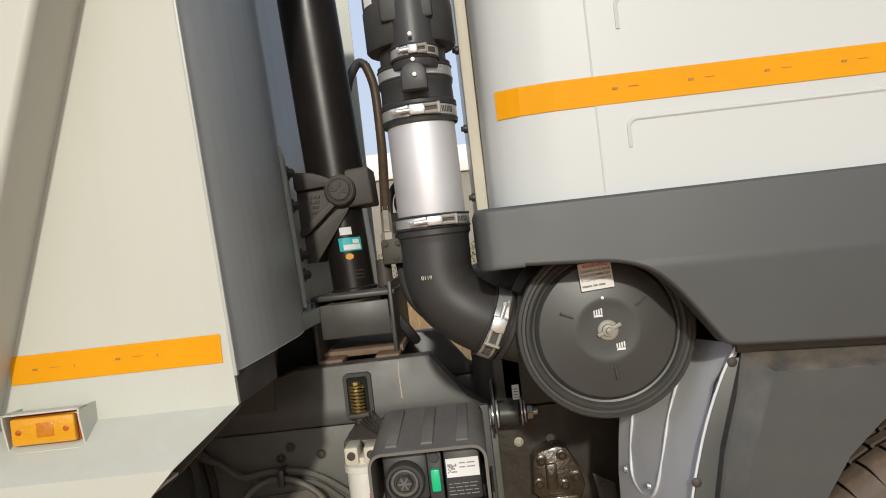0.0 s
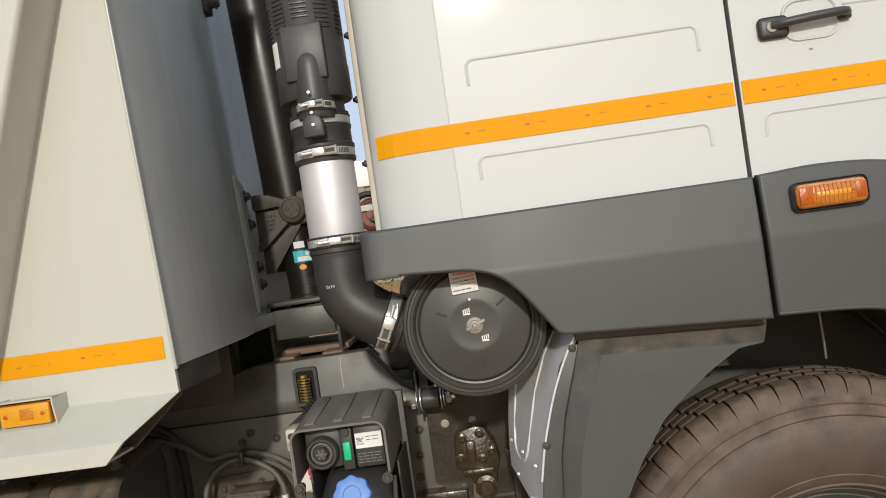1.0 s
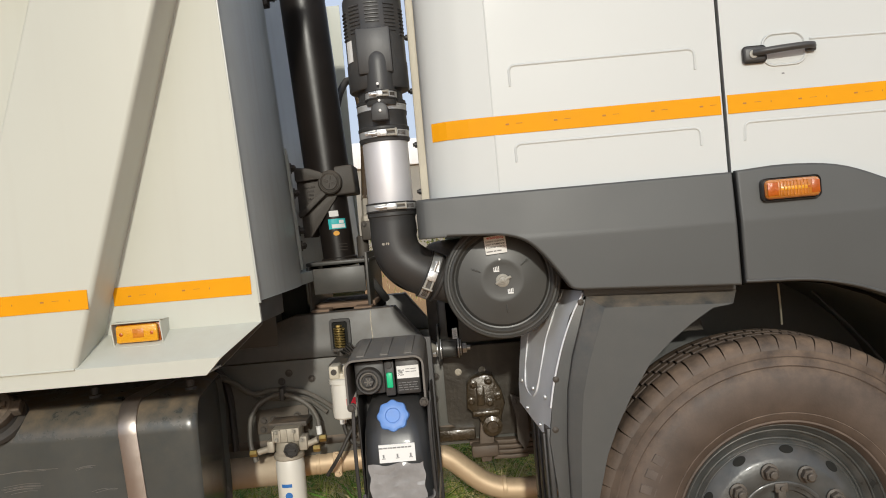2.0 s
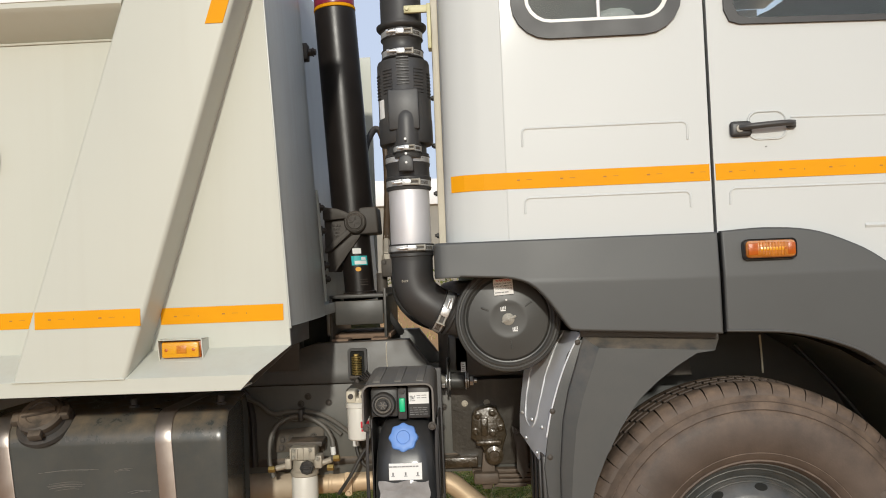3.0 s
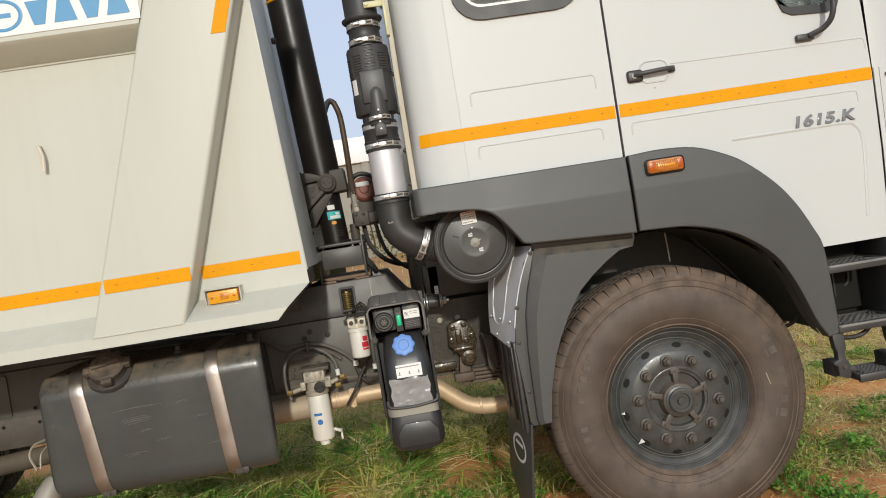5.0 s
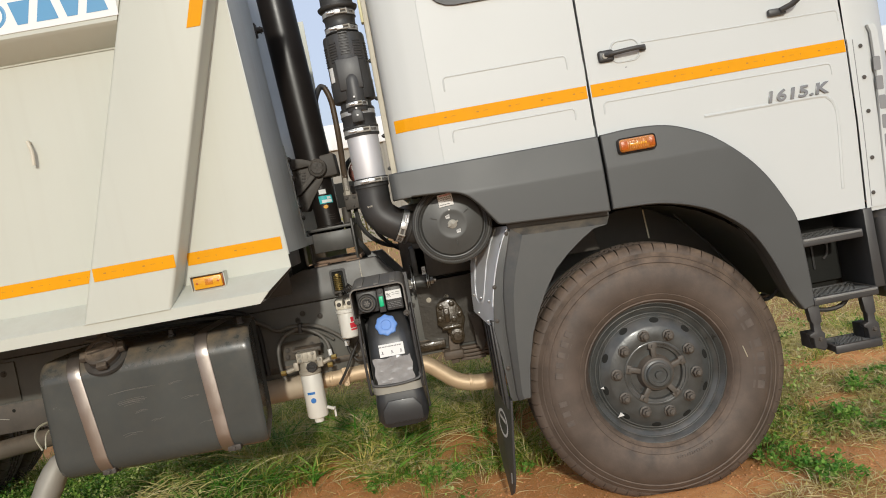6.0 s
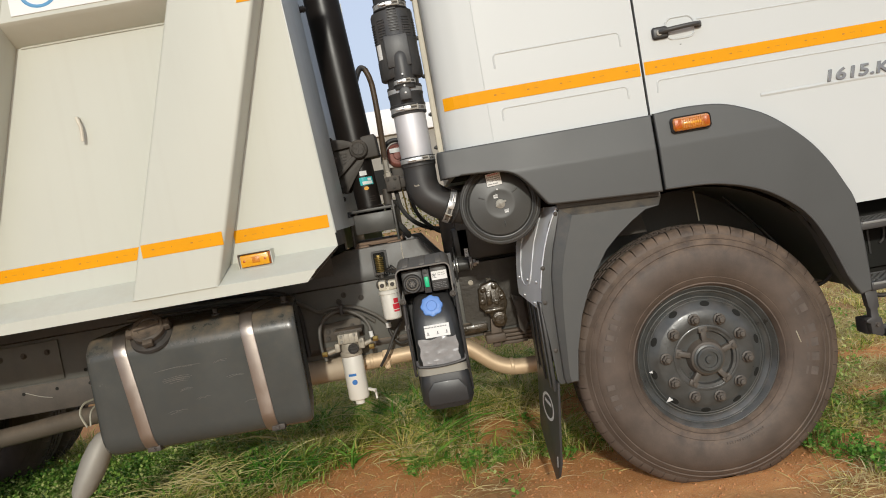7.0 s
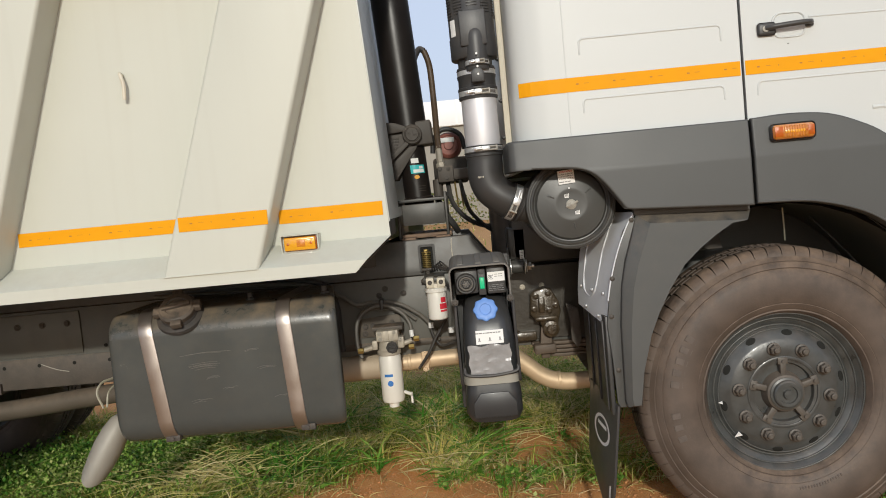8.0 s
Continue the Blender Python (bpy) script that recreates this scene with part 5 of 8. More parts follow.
def steering_box():
    b = B()
    prism(b, [(-0.874, 0.782), (-0.868, 0.868), (-0.850, 0.890), (-0.800, 0.902), (-0.772, 0.894), (-0.742, 0.838), (-0.733, 0.79), (-0.748, 0.745), (-0.757, 0.69), (-0.815, 0.69), (-0.832, 0.742)], 0.755, 0.85, bev=0.008)
    sb = part("steering_box", b, M_OILY, truck, "waxed brown cast steering box with a drop arm")
    for x, z in ((-0.843, 0.868), (-0.788, 0.878), (-0.757, 0.818), (-0.855, 0.807), (-0.788, 0.798)):
        b = B()
        lathe(b, [(0.015, 0), (0.015, 0.004), (0.011, 0.006)], 14, along((x, 0.756, z), (x, 0.7, z)))
        hexbolt(b, (x, 0.750, z), (0, -1, 0), 0.009, 0.010, False)
        part("cover_bolt", b, M_OILY, sb)
    b = B()
    box(b, -0.835, -0.805, 0.738, 0.757, 0.79, 0.86, 0.006)
    box(b, -0.855, -0.755, 0.735, 0.757, 0.752, 0.772, 0.006)
    lathe(b, [(0.036, 0), (0.036, 0.03), (0.022, 0.034), (0.02, 0.045), (0.0, 0.046)], 24, along((-0.786, 0.76, 0.715), (-0.786, 0.6, 0.715)), caps=False)
    part("cast_boss", b, M_OILY, sb)
    b = B()
    prism(b, [(-0.83, 0.72), (-0.78, 0.72), (-0.785, 0.62), (-0.80, 0.575), (-0.835, 0.575), (-0.842, 0.62)], 0.77, 0.81, bev=0.006)
    box(b, -0.87, -0.77, 0.74, 0.83, 0.60, 0.645, 0.01)
    part("drop_arm", b, M_SPRING, sb)
    for k, (xa, xb) in enumerate(((-0.875, -0.60), (-0.86, -0.62), (-0.83, -0.64), (-0.79, -0.66))):
        b = B()
        zk = 0.632 - 0.019 * k
        prism(b, [(xa, zk), (xa, zk + 0.015), (-0.72, zk + 0.011), (xb, zk + 0.013), (xb, zk - 0.002), (-0.72, zk - 0.004)], 0.80, 0.885, bev=0.003)
        part("spring_pack_leaf", b, M_SPRING, sb, "rust-brown spring leaf")
    b = B()
    prism(b, [(-0.715, 0.83), (-0.66, 0.80), (-0.655, 0.66), (-0.675, 0.62), (-0.70, 0.66), (-0.70, 0.74)], 0.72, 0.735, bev=0.002)
    hexbolt(b, (-0.69, 0.72, 0.80), (0, -1, 0), 0.008, 0.008)
    part("hanger_plate", b, M_DIRTY, sb)
    b = B()
    box(b, -1.0, -0.85, 0.78, 0.86, 0.66, 0.70, 0.006)
    part("spring_hanger", b, M_OILY, sb)
    # cab mount pin
    b = B()
    rod(b, (-0.945, 0.70, 1.016), (-0.890, 0.70, 1.014), 0.030, 24, 0.004)
    pin = part("mount_pin", b, M_COVER, truck, "steel cab mount pin with washers and nut")
    b = B()
    rod(b, (-1.08, 0.70, 1.040), (-0.99, 0.70, 1.022), 0.020, 18, 0.002)
    rod(b, (-0.99, 0.70, 1.022), (-0.958, 0.70, 1.017), 0.024, 18, 0.003, 0.012)
    part("pin_link", b, M_TAIL, pin, "dull steel link")
    for x, r in ((-0.962, 0.026), (-0.950, 0.036), (-0.887, 0.036), (-0.879, 0.029)):
        b = B()
        rod(b, (x, 0.70, 1.016), (x + 0.005, 0.70, 1.016), r, 28, 0.001)
        part("washer", b, M_CLAMP, pin, "bright washer")
    b = B()
    hexbolt(b, (-0.874, 0.70, 1.014), (1, 0, 0), 0.019, 0.017, False)
    rod(b, (-0.857, 0.70, 1.014), (-0.842, 0.70, 1.013), 0.009, 12, 0.001)
    part("nut", b, M_CLAMP, pin, "bright nut on its stud")
    b = B()
    hexbolt(b, (-0.962, 0.70, 1.002), (-1, 0, 0), 0.013, 0.016, False)
    part("nut", b, M_CLAMP, pin)
    b = B()
    box(b, -0.958, -0.951, 0.668, 0.735, 0.975, 1.105, 0.003)
    part("mount_plate", b, M_CHASSIS, pin)
    b = B()
    box(b, -0.950, -0.868, 0.70, 0.845, 1.046, 1.19, 0.010, 3)
    mb = part("mount_bracket", b, M_COVER, truck, "glossy black cab mount bracket")
    b = B()
    box(b, -0.9025, -0.884, 0.6965, 0.6995, 1.049, 1.088, 0.001)
    part("white_label", b, M_PAPER, mb, "small white label", smooth=False)
    for k in range(4):
        b = B()
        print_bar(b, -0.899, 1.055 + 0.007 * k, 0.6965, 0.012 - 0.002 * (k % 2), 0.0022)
        part("label_print", b, M_GREY, mb, smooth=False)


steering_box()


# -- air intake --
def lettering(name, line, size, m, mtl, parent, width=None):
    """A line of flat lettering at the pose m."""
    cu = bpy.data.curves.new(name, "FONT")
    cu.body, cu.size, cu.extrude = line, size, 0.0002
    cu.offset = size * 0.012
    tmp = new(name, cu)
    me = bpy.data.meshes.new_from_object(tmp.evaluated_get(bpy.context.evaluated_depsgraph_get()))
    bpy.data.objects.remove(tmp)
    me.materials.clear()
    me.materials.append(mtl)
    o = new(name, me)
    o.parent = parent
    k = width / max(v.co.x for v in me.vertices) if width else 1
    o.matrix_basis = m @ Matrix.Diagonal((k, 1, 1, 1))
    o["kind"] = "stuff"
    return o


def air_intake():
    ax, ay = -1.040, 0.175
    lean = -0.008
    P = lambda z: (ax + lean * (z - 1.6), ay, z)
    # filter canister with pressed end cover
    c = (-0.740, 0.0, 1.283)
    m = pose(c[0], 0.09, c[2], 90)
    b = B()
    prof = [(0.150, -0.52), (0.152, -0.04), (0.160, -0.03), (0.165, -0.024), (0.166, -0.010), (0.163, -0.004), (0.157, -0.002), (0.155, -0.006), (0.150, -0.006), (0.148, 0.0), (0.143, 0.002), (0.139, -0.001), (0.136, -0.012), (0.132, -0.013), (0.1285, -0.006), (0.124, -0.001), (0.09, 0.005), (0.062, 0.0095), (0.056, 0.0100), (0.050, 0.0092), (0.03, 0.0087), (0.0, 0.0085)]
    lathe(b, prof, 80, m)
    can = part("air_filter", b, M_COVER, truck, "black steel air filter canister with pressed end cover")
    # pressed radial dimples
    for a in (35, 155, 275):
        b = B()
        box(b, 0.066, 0.092, -0.002, 0.002, 0.004, 0.0105, 0.0012, 1, m=m @ Matrix.Rotation(radians(a), 4, "Z"))
        part("cover_dimple", b, M_COVER, can)
    # wing nut
    b = B()
    lathe(b, [(0.019, 0.008), (0.019, 0.011), (0.016, 0.013), (0.012, 0.013), (0.011, 0.018), (0.006, 0.019), (0.005, 0.024), (0.0, 0.025)], 24, m, caps=False)
    box(b, -0.022, 0.026, -0.004, 0.004, 0.011, 0.017, 0.002, 2, m=m @ Matrix.Rotation(radians(22), 4, "Z"))
    part("wing_nut", b, M_TAIL, can, "dull steel wing nut")
    # small white service marks beside the nut
    b = B()
    for a0, zc, xc in ((0, 0.034, -0.015), (0, -0.030, 0.020)):
        for i in range(4):
            box(b, xc - 0.008 + 0.0045 * i, xc - 0.0055 + 0.0045 * i, zc - 0.006 + 0.001 * i, zc + 0.004 + 0.001 * i, 0.0098, 0.0108, 0, m=m)
        box(b, xc - 0.008, xc + 0.008, zc - 0.0085, zc - 0.0045, 0.0098, 0.0108, 0, m=m)
    part("white_mark", b, M_PAPER, can, smooth=False)["kind"] = "stuff"
    b = B()
    lathe(b, [(0.003, 0.0075), (0.003, 0.009), (0.0, 0.009)], 8, m @ Matrix.Translation((-0.004, 0.060, 0.003)), caps=False)
    part("white_dot", b, M_PAPER, can)
    # warning label, slightly askew, with unreadably small lines
    lm = pose(-0.751, 0.0768, 1.3735, 90, 0, 0) @ Matrix.Rotation(radians(3.5), 4, "Z")
    b = B()
    box(b, -0.030, 0.030, -0.014, 0.036, 0.0, 0.0012, 0, m=lm)
    part("warning_label", b, M_PAPER, can, "white warning label with red heading and fine print", smooth=False)
    for name, line, size, x, y, mtl in (("label_heading", "WARNING", 0.0100, -0.023, 0.0275, M_RED), ("label_print", "CLEANING OF AIR FILTER", 0.0066, -0.0275, 0.0190, M_INK),
                                        ("label_print", "IS NOT RECOMMENDED", 0.0066, -0.0275, 0.0110, M_INK), ("label_print", "IF CLEANED HOW TO", 0.0066, -0.0275, 0.0030, M_INK)):
        lettering(name, line, size, lm @ Matrix.Translation((x, y, 0.0013)), mtl, can, 0.054 if size < 0.01 else 0.047)
    for x0_, w_ in ((-0.0275, 0.018), (-0.0075, 0.008), (0.0025, 0.012)):
        b = B()
        box(b, x0_, x0_ + w_, -0.0080, -0.0045, 0.0, 0.0016, 0, m=lm)
        part("label_print", b, M_GREY, can, smooth=False)
    # band round the canister body and inlet stub
    b = B()
    lathe(b, [(0.154, -0.20), (0.157, -0.195), (0.157, -0.16), (0.154, -0.155)], 48, m, caps=False)
    part("canister_band", b, M_BLACK, can)

    # rubber elbow
    b = B()
    ctr = [P(1.505), P(1.46), P(1.415), (-1.024, ay, 1.372), (-0.986, ay, 1.336), (-0.940, ay + 0.005, 1.308), (-0.895, ay + 0.01, 1.288), (-0.83, ay + 0.02, 1.268)]
    tube(b, ctr, lambda u: 0.0685 if u < 0.06 else (0.0670 if u < 0.74 else 0.062), 36, 6)
    el = part("rubber_elbow", b, M_RUBBER, truck, "black rubber intake elbow")
    for p, q in ((P(1.49), P(1.505)), ((-0.926, ay + 0.007, 1.3015), (-0.916, ay + 0.009, 1.2965))):
        b = B()
        rod(b, p, q, 0.0715, 36, 0.003)
        part("hose_lip", b, M_RUBBER, el)
    b = B()
    cu = bpy.data.curves.new("cast", "FONT")
    cu.body, cu.size, cu.extrude = "0119", 0.0105, 0.0003
    tmp = new("cast", cu)
    me = bpy.data.meshes.new_from_object(tmp.evaluated_get(bpy.context.evaluated_depsgraph_get()))
    bpy.data.objects.remove(tmp)
    me.materials.clear()
    me.materials.append(M_CREAM)
    o = new("mould_number", me)
    o.parent = el
    o.matrix_basis = pose(-1.070, 0.1115, 1.410, 90, 0, -12)
    b.free()

    def clamp(p, d, r, w=0.016, turn=0.0, parent=el, worm=True):
        """Worm-drive clamp: a band with slots, screw housing and tail."""
        mm = along(p, Vector(p) + Vector(d)) @ Matrix.Rotation(turn, 4, "Z")
        b = B()
        lathe(b, [(r, -w / 2), (r + 0.0015, -w / 2), (r + 0.0018, 0), (r + 0.0015, w / 2), (r, w / 2)], 40, mm, caps=False)
        part("hose_clamp", b, M_CLAMP, parent, "bright steel worm-drive hose clamp")
        if worm:
            k = r / 0.07
            b = B()
            prism(b, [(-0.014, -w * 0.52), (-0.017, 0), (-0.014, w * 0.52), (0.012, w * 0.52), (0.015, 0), (0.012, -w * 0.52)], 0, 0.011, bev=0.003, swap=lambda x, y, z: (r + y, x * k, z))
            moved(b, b.verts, mm)
            part("worm_housing", b, M_CLAMP, parent)
            # dark plate laid in for the shaded gaps round the housing
            b = B()
            box(b, r + 0.0012, r + 0.0030, -0.016 * k, 0.038 * k, -w * 0.46, w * 0.46, 0.001, 1, m=mm)
            part("clamp_gap_shade", b, M_CAST, parent)
            for s in (-1, 1):
                b = B()
                rod(b, mm @ Vector((r + 0.0045, 0.012 * k, s * w * 0.36)), mm @ Vector((r + 0.0045, 0.040 * k, s * w * 0.36)), 0.0035, 8, 0.001)
                part("clamp_bar", b, M_TAIL, parent)
            b = B()
            box(b, r + 0.0005, r + 0.008, 0.036 * k, 0.043 * k, -w * 0.6, w * 0.6, 0.002, 1, m=mm)
            part("clamp_loop", b, M_TAIL, parent)
            b = B()
            rod(b, mm @ Vector((r + 0.007, -0.040 * k, -0.001)), mm @ Vector((r + 0.007, -0.012 * k, 0)), 0.0045, 10, 0.001)
            rod(b, mm @ Vector((r + 0.007, -0.047 * k, -0.001)), mm @ Vector((r + 0.007, -0.039 * k, 0)), 0.0062, 6, 0.0005)
            part("clamp_screw", b, M_CLAMP, parent)
            b = B()
            prism(b, [(-0.052, 0.0), (-0.018, w * 0.34), (-0.018, -w * 0.34)], 0, 0.002, swap=lambda x, y, z: (r + 0.001 + y - 6 * x * x * 0.3, x * k, z + w * 0.2))
            moved(b, b.verts, mm)
            part("clamp_tongue", b, M_CLAMP, parent)
            for i in range(7):
                b = B()
                box(b, r + 0.0012, r + 0.0024, -0.0011, 0.0011, -w * 0.3, w * 0.3, 0, m=mm @ Matrix.Rotation(0.68 + i * 0.06, 4, "Z"))
                part("clamp_slot", b, M_CAST, parent, smooth=False)
        for s in (-1, 1):
            b = B()
            lathe(b, [(r - 0.002, -0.0022), (r + 0.0022, -0.0022), (r + 0.0034, 0), (r + 0.0022, 0.0022), (r - 0.002, 0.0022)], 40, mm @ Matrix.Translation((0, 0, s * (w / 2 + 0.0030))), caps=False)
            part("hose_lip", b, M_RUBBER, parent)
    face_turn = math.pi / 2
    ELBOW_TURN = math.pi
    up = (0, 0, 1)
    clamp(P(1.518), up, 0.0705, 0.017, face_turn + 0.1)
    clamp((-0.945, ay + 0.004, 1.3105), (0.86, 0.1, -0.42), 0.0690, 0.026, ELBOW_TURN)

    # aluminium pipe
    b = B()
    lathe(b, [(0.0655, 0), (0.066, 0.002), (0.066, 0.205), (0.0655, 0.207)], 56, along(P(1.515), P(1.722)))
    part("intake_pipe", b, M_ALU, truck, "satin aluminium intake pipe")

    # rubber coupling with bands above the pipe
    b = B()
    z0 = 1.705
    lathe(b, [(0.066, 0), (0.0725, 0.002), (0.0735, 0.008), (0.0705, 0.010), (0.0705, 0.034), (0.074, 0.036), (0.074, 0.042), (0.0705, 0.045), (0.0695, 0.075), (0.072, 0.079), (0.072, 0.085), (0.0695, 0.088), (0.0695, 0.108), (0.071, 0.112), (0.071, 0.118), (0.066, 0.120)], 44, along(P(z0), P(z0 + 0.12)))
    cp = part("rubber_coupling", b, M_RUBBER, truck, "black ribbed rubber coupling")
    clamp(P(z0 + 0.022), up, 0.071, 0.019, face_turn, cp)
    clamp(P(z0 + 0.098), up, 0.070, 0.017, face_turn - 0.42, cp, False)
    # drain spout with its clamp on the silencer's face
    # silencer / resonator
    b = B()
    zb = 1.852
    q = Matrix.Translation(P(zb)) @ Matrix.Rotation(lean, 4, "Y")
    lathe(b, [(0.064, -0.045), (0.064, 0.0), (0.084, 0.002), (0.087, 0.006), (0.087, 0.08), (0.0855, 0.082), (0.0855, 0.262), (0.082, 0.272), (0.070, 0.276), (0.062, 0.278), (0.062, 0.30)], 56, q)
    res = part("intake_silencer", b, M_BLACK, truck, "black plastic intake silencer with louvre slots")
    for col, (a0, a1, zz0, count) in enumerate(((-1.75, -1.30, 0.185, 9), (-2.35, -1.95, 0.16, 8), (-1.12, -0.72, 0.16, 8), (-2.95, -2.55, 0.15, 8), (-0.5, -0.15, 0.15, 8))):
        b = B()
        for i in range(count):
            zc = zz0 + i * 0.0105
            r = []
            for s in range(5):
                a = a0 + (a1 - a0) * s / 4
                r.append([(0.0850 * math.cos(a), 0.0850 * math.sin(a), zc), (0.0885 * math.cos(a), 0.0885 * math.sin(a), zc + 0.0015), (0.0885 * math.cos(a), 0.0885 * math.sin(a), zc + 0.0045), (0.0850 * math.cos(a), 0.0850 * math.sin(a), zc + 0.007)])
            loft(b, [[tuple(q @ Vector(p)) for p in ring] for ring in r])
        part("louvre", b, M_BLACK, res)
    # flat front boss and dust outlet elbow
    b = B()
    box(b, -0.040, 0.058, -0.090, -0.06, 0.04, 0.17, 0.006, 2, m=q @ Matrix.Translation((-0.008, 0, 0)))
    part("silencer_boss", b, M_BLACK, res)
    b = B()
    oc = Matrix.Translation(q @ Vector((0.006, -0.056, 0)))
    lathe(b, [(0.041, -0.048), (0.043, -0.042), (0.0425, 0.02), (0.042, 0.07), (0.040, 0.088), (0.034, 0.102), (0.022, 0.112), (0.0, 0.115)], 40, oc)
    part("dust_outlet", b, M_BLACK, res, "black dust outlet under the silencer")
    clamp(tuple(q @ Vector((0.006, -0.056, -0.020))), up, 0.0435, 0.016, face_turn, res)
    b = B()
    vz = Matrix.Translation(q @ Vector((0.002, -0.093, -0.070)))
    prism(b, [(-0.024, -0.024), (0.024, -0.024), (0.024, 0.004)] + arc(0, 0.004, 0.024, 8, 172, 10) + [(-0.024, 0.004)], -0.018, 0.016, bev=0.005)
    moved(b, b.verts, vz)
    part("dust_valve", b, M_RUBBER, res, "black rubber dust valve")
    for dz, yy in ((0.006, -0.112), (-0.040, -0.110), (-0.068, -0.112)):
        b = B()
        lathe(b, [(0.004, 0), (0.004, 0.003), (0.0, 0.004)], 8, along(q @ Vector((0.004, yy, dz)), q @ Vector((0.004, -0.3, dz))), caps=False)
        part("white_pip", b, M_PAPER, res)
    b = B()
    r = []
    for s in range(5):
        a = -2.72 + 0.34 * s / 4
        r.append([tuple(q @ Vector((rr * math.cos(a), rr * math.sin(a), z))) for rr, z in ((0.0856, 0.085), (0.0866, 0.085), (0.0866, 0.145), (0.0856, 0.145))])
    loft(b, r)
    part("white_label", b, M_PAPER, res, "blank white label", smooth=False)
    # upper hose with two clamps and snorkel
    b = B()
    zt = 2.13
    lathe(b, [(0.062, 0), (0.066, 0.004), (0.066, 0.03), (0.063, 0.036), (0.063, 0.06), (0.066, 0.066), (0.066, 0.098), (0.078, 0.102), (0.082, 0.108), (0.082, 0.114), (0.070, 0.118), (0.067, 0.13), (0.066, 0.62)], 44, along(P(zt), P(zt + 0.6)))
    up_ = part("snorkel", b, M_RUBBER, truck, "black rubber snorkel hose")
    clamp(P(zt + 0.018), up, 0.0665, 0.018, face_turn, up_)
    clamp(P(zt + 0.082), up, 0.0665, 0.018, face_turn, up_)
    # stay to the cab back
    b = B()
    box(b, -1.03, -0.945, 0.10, 0.112, 2.268, 2.292, 0.002)
    box(b, -0.957, -0.945, 0.095, 0.14, 2.15, 2.295, 0.002)
    hexbolt(b, (-1.02, 0.10, 2.28), (0, -1, 0), 0.007, 0.007)
    part("snorkel_stay", b, M_STAY, up_, "pale yellow zinc stay")


air_intake()


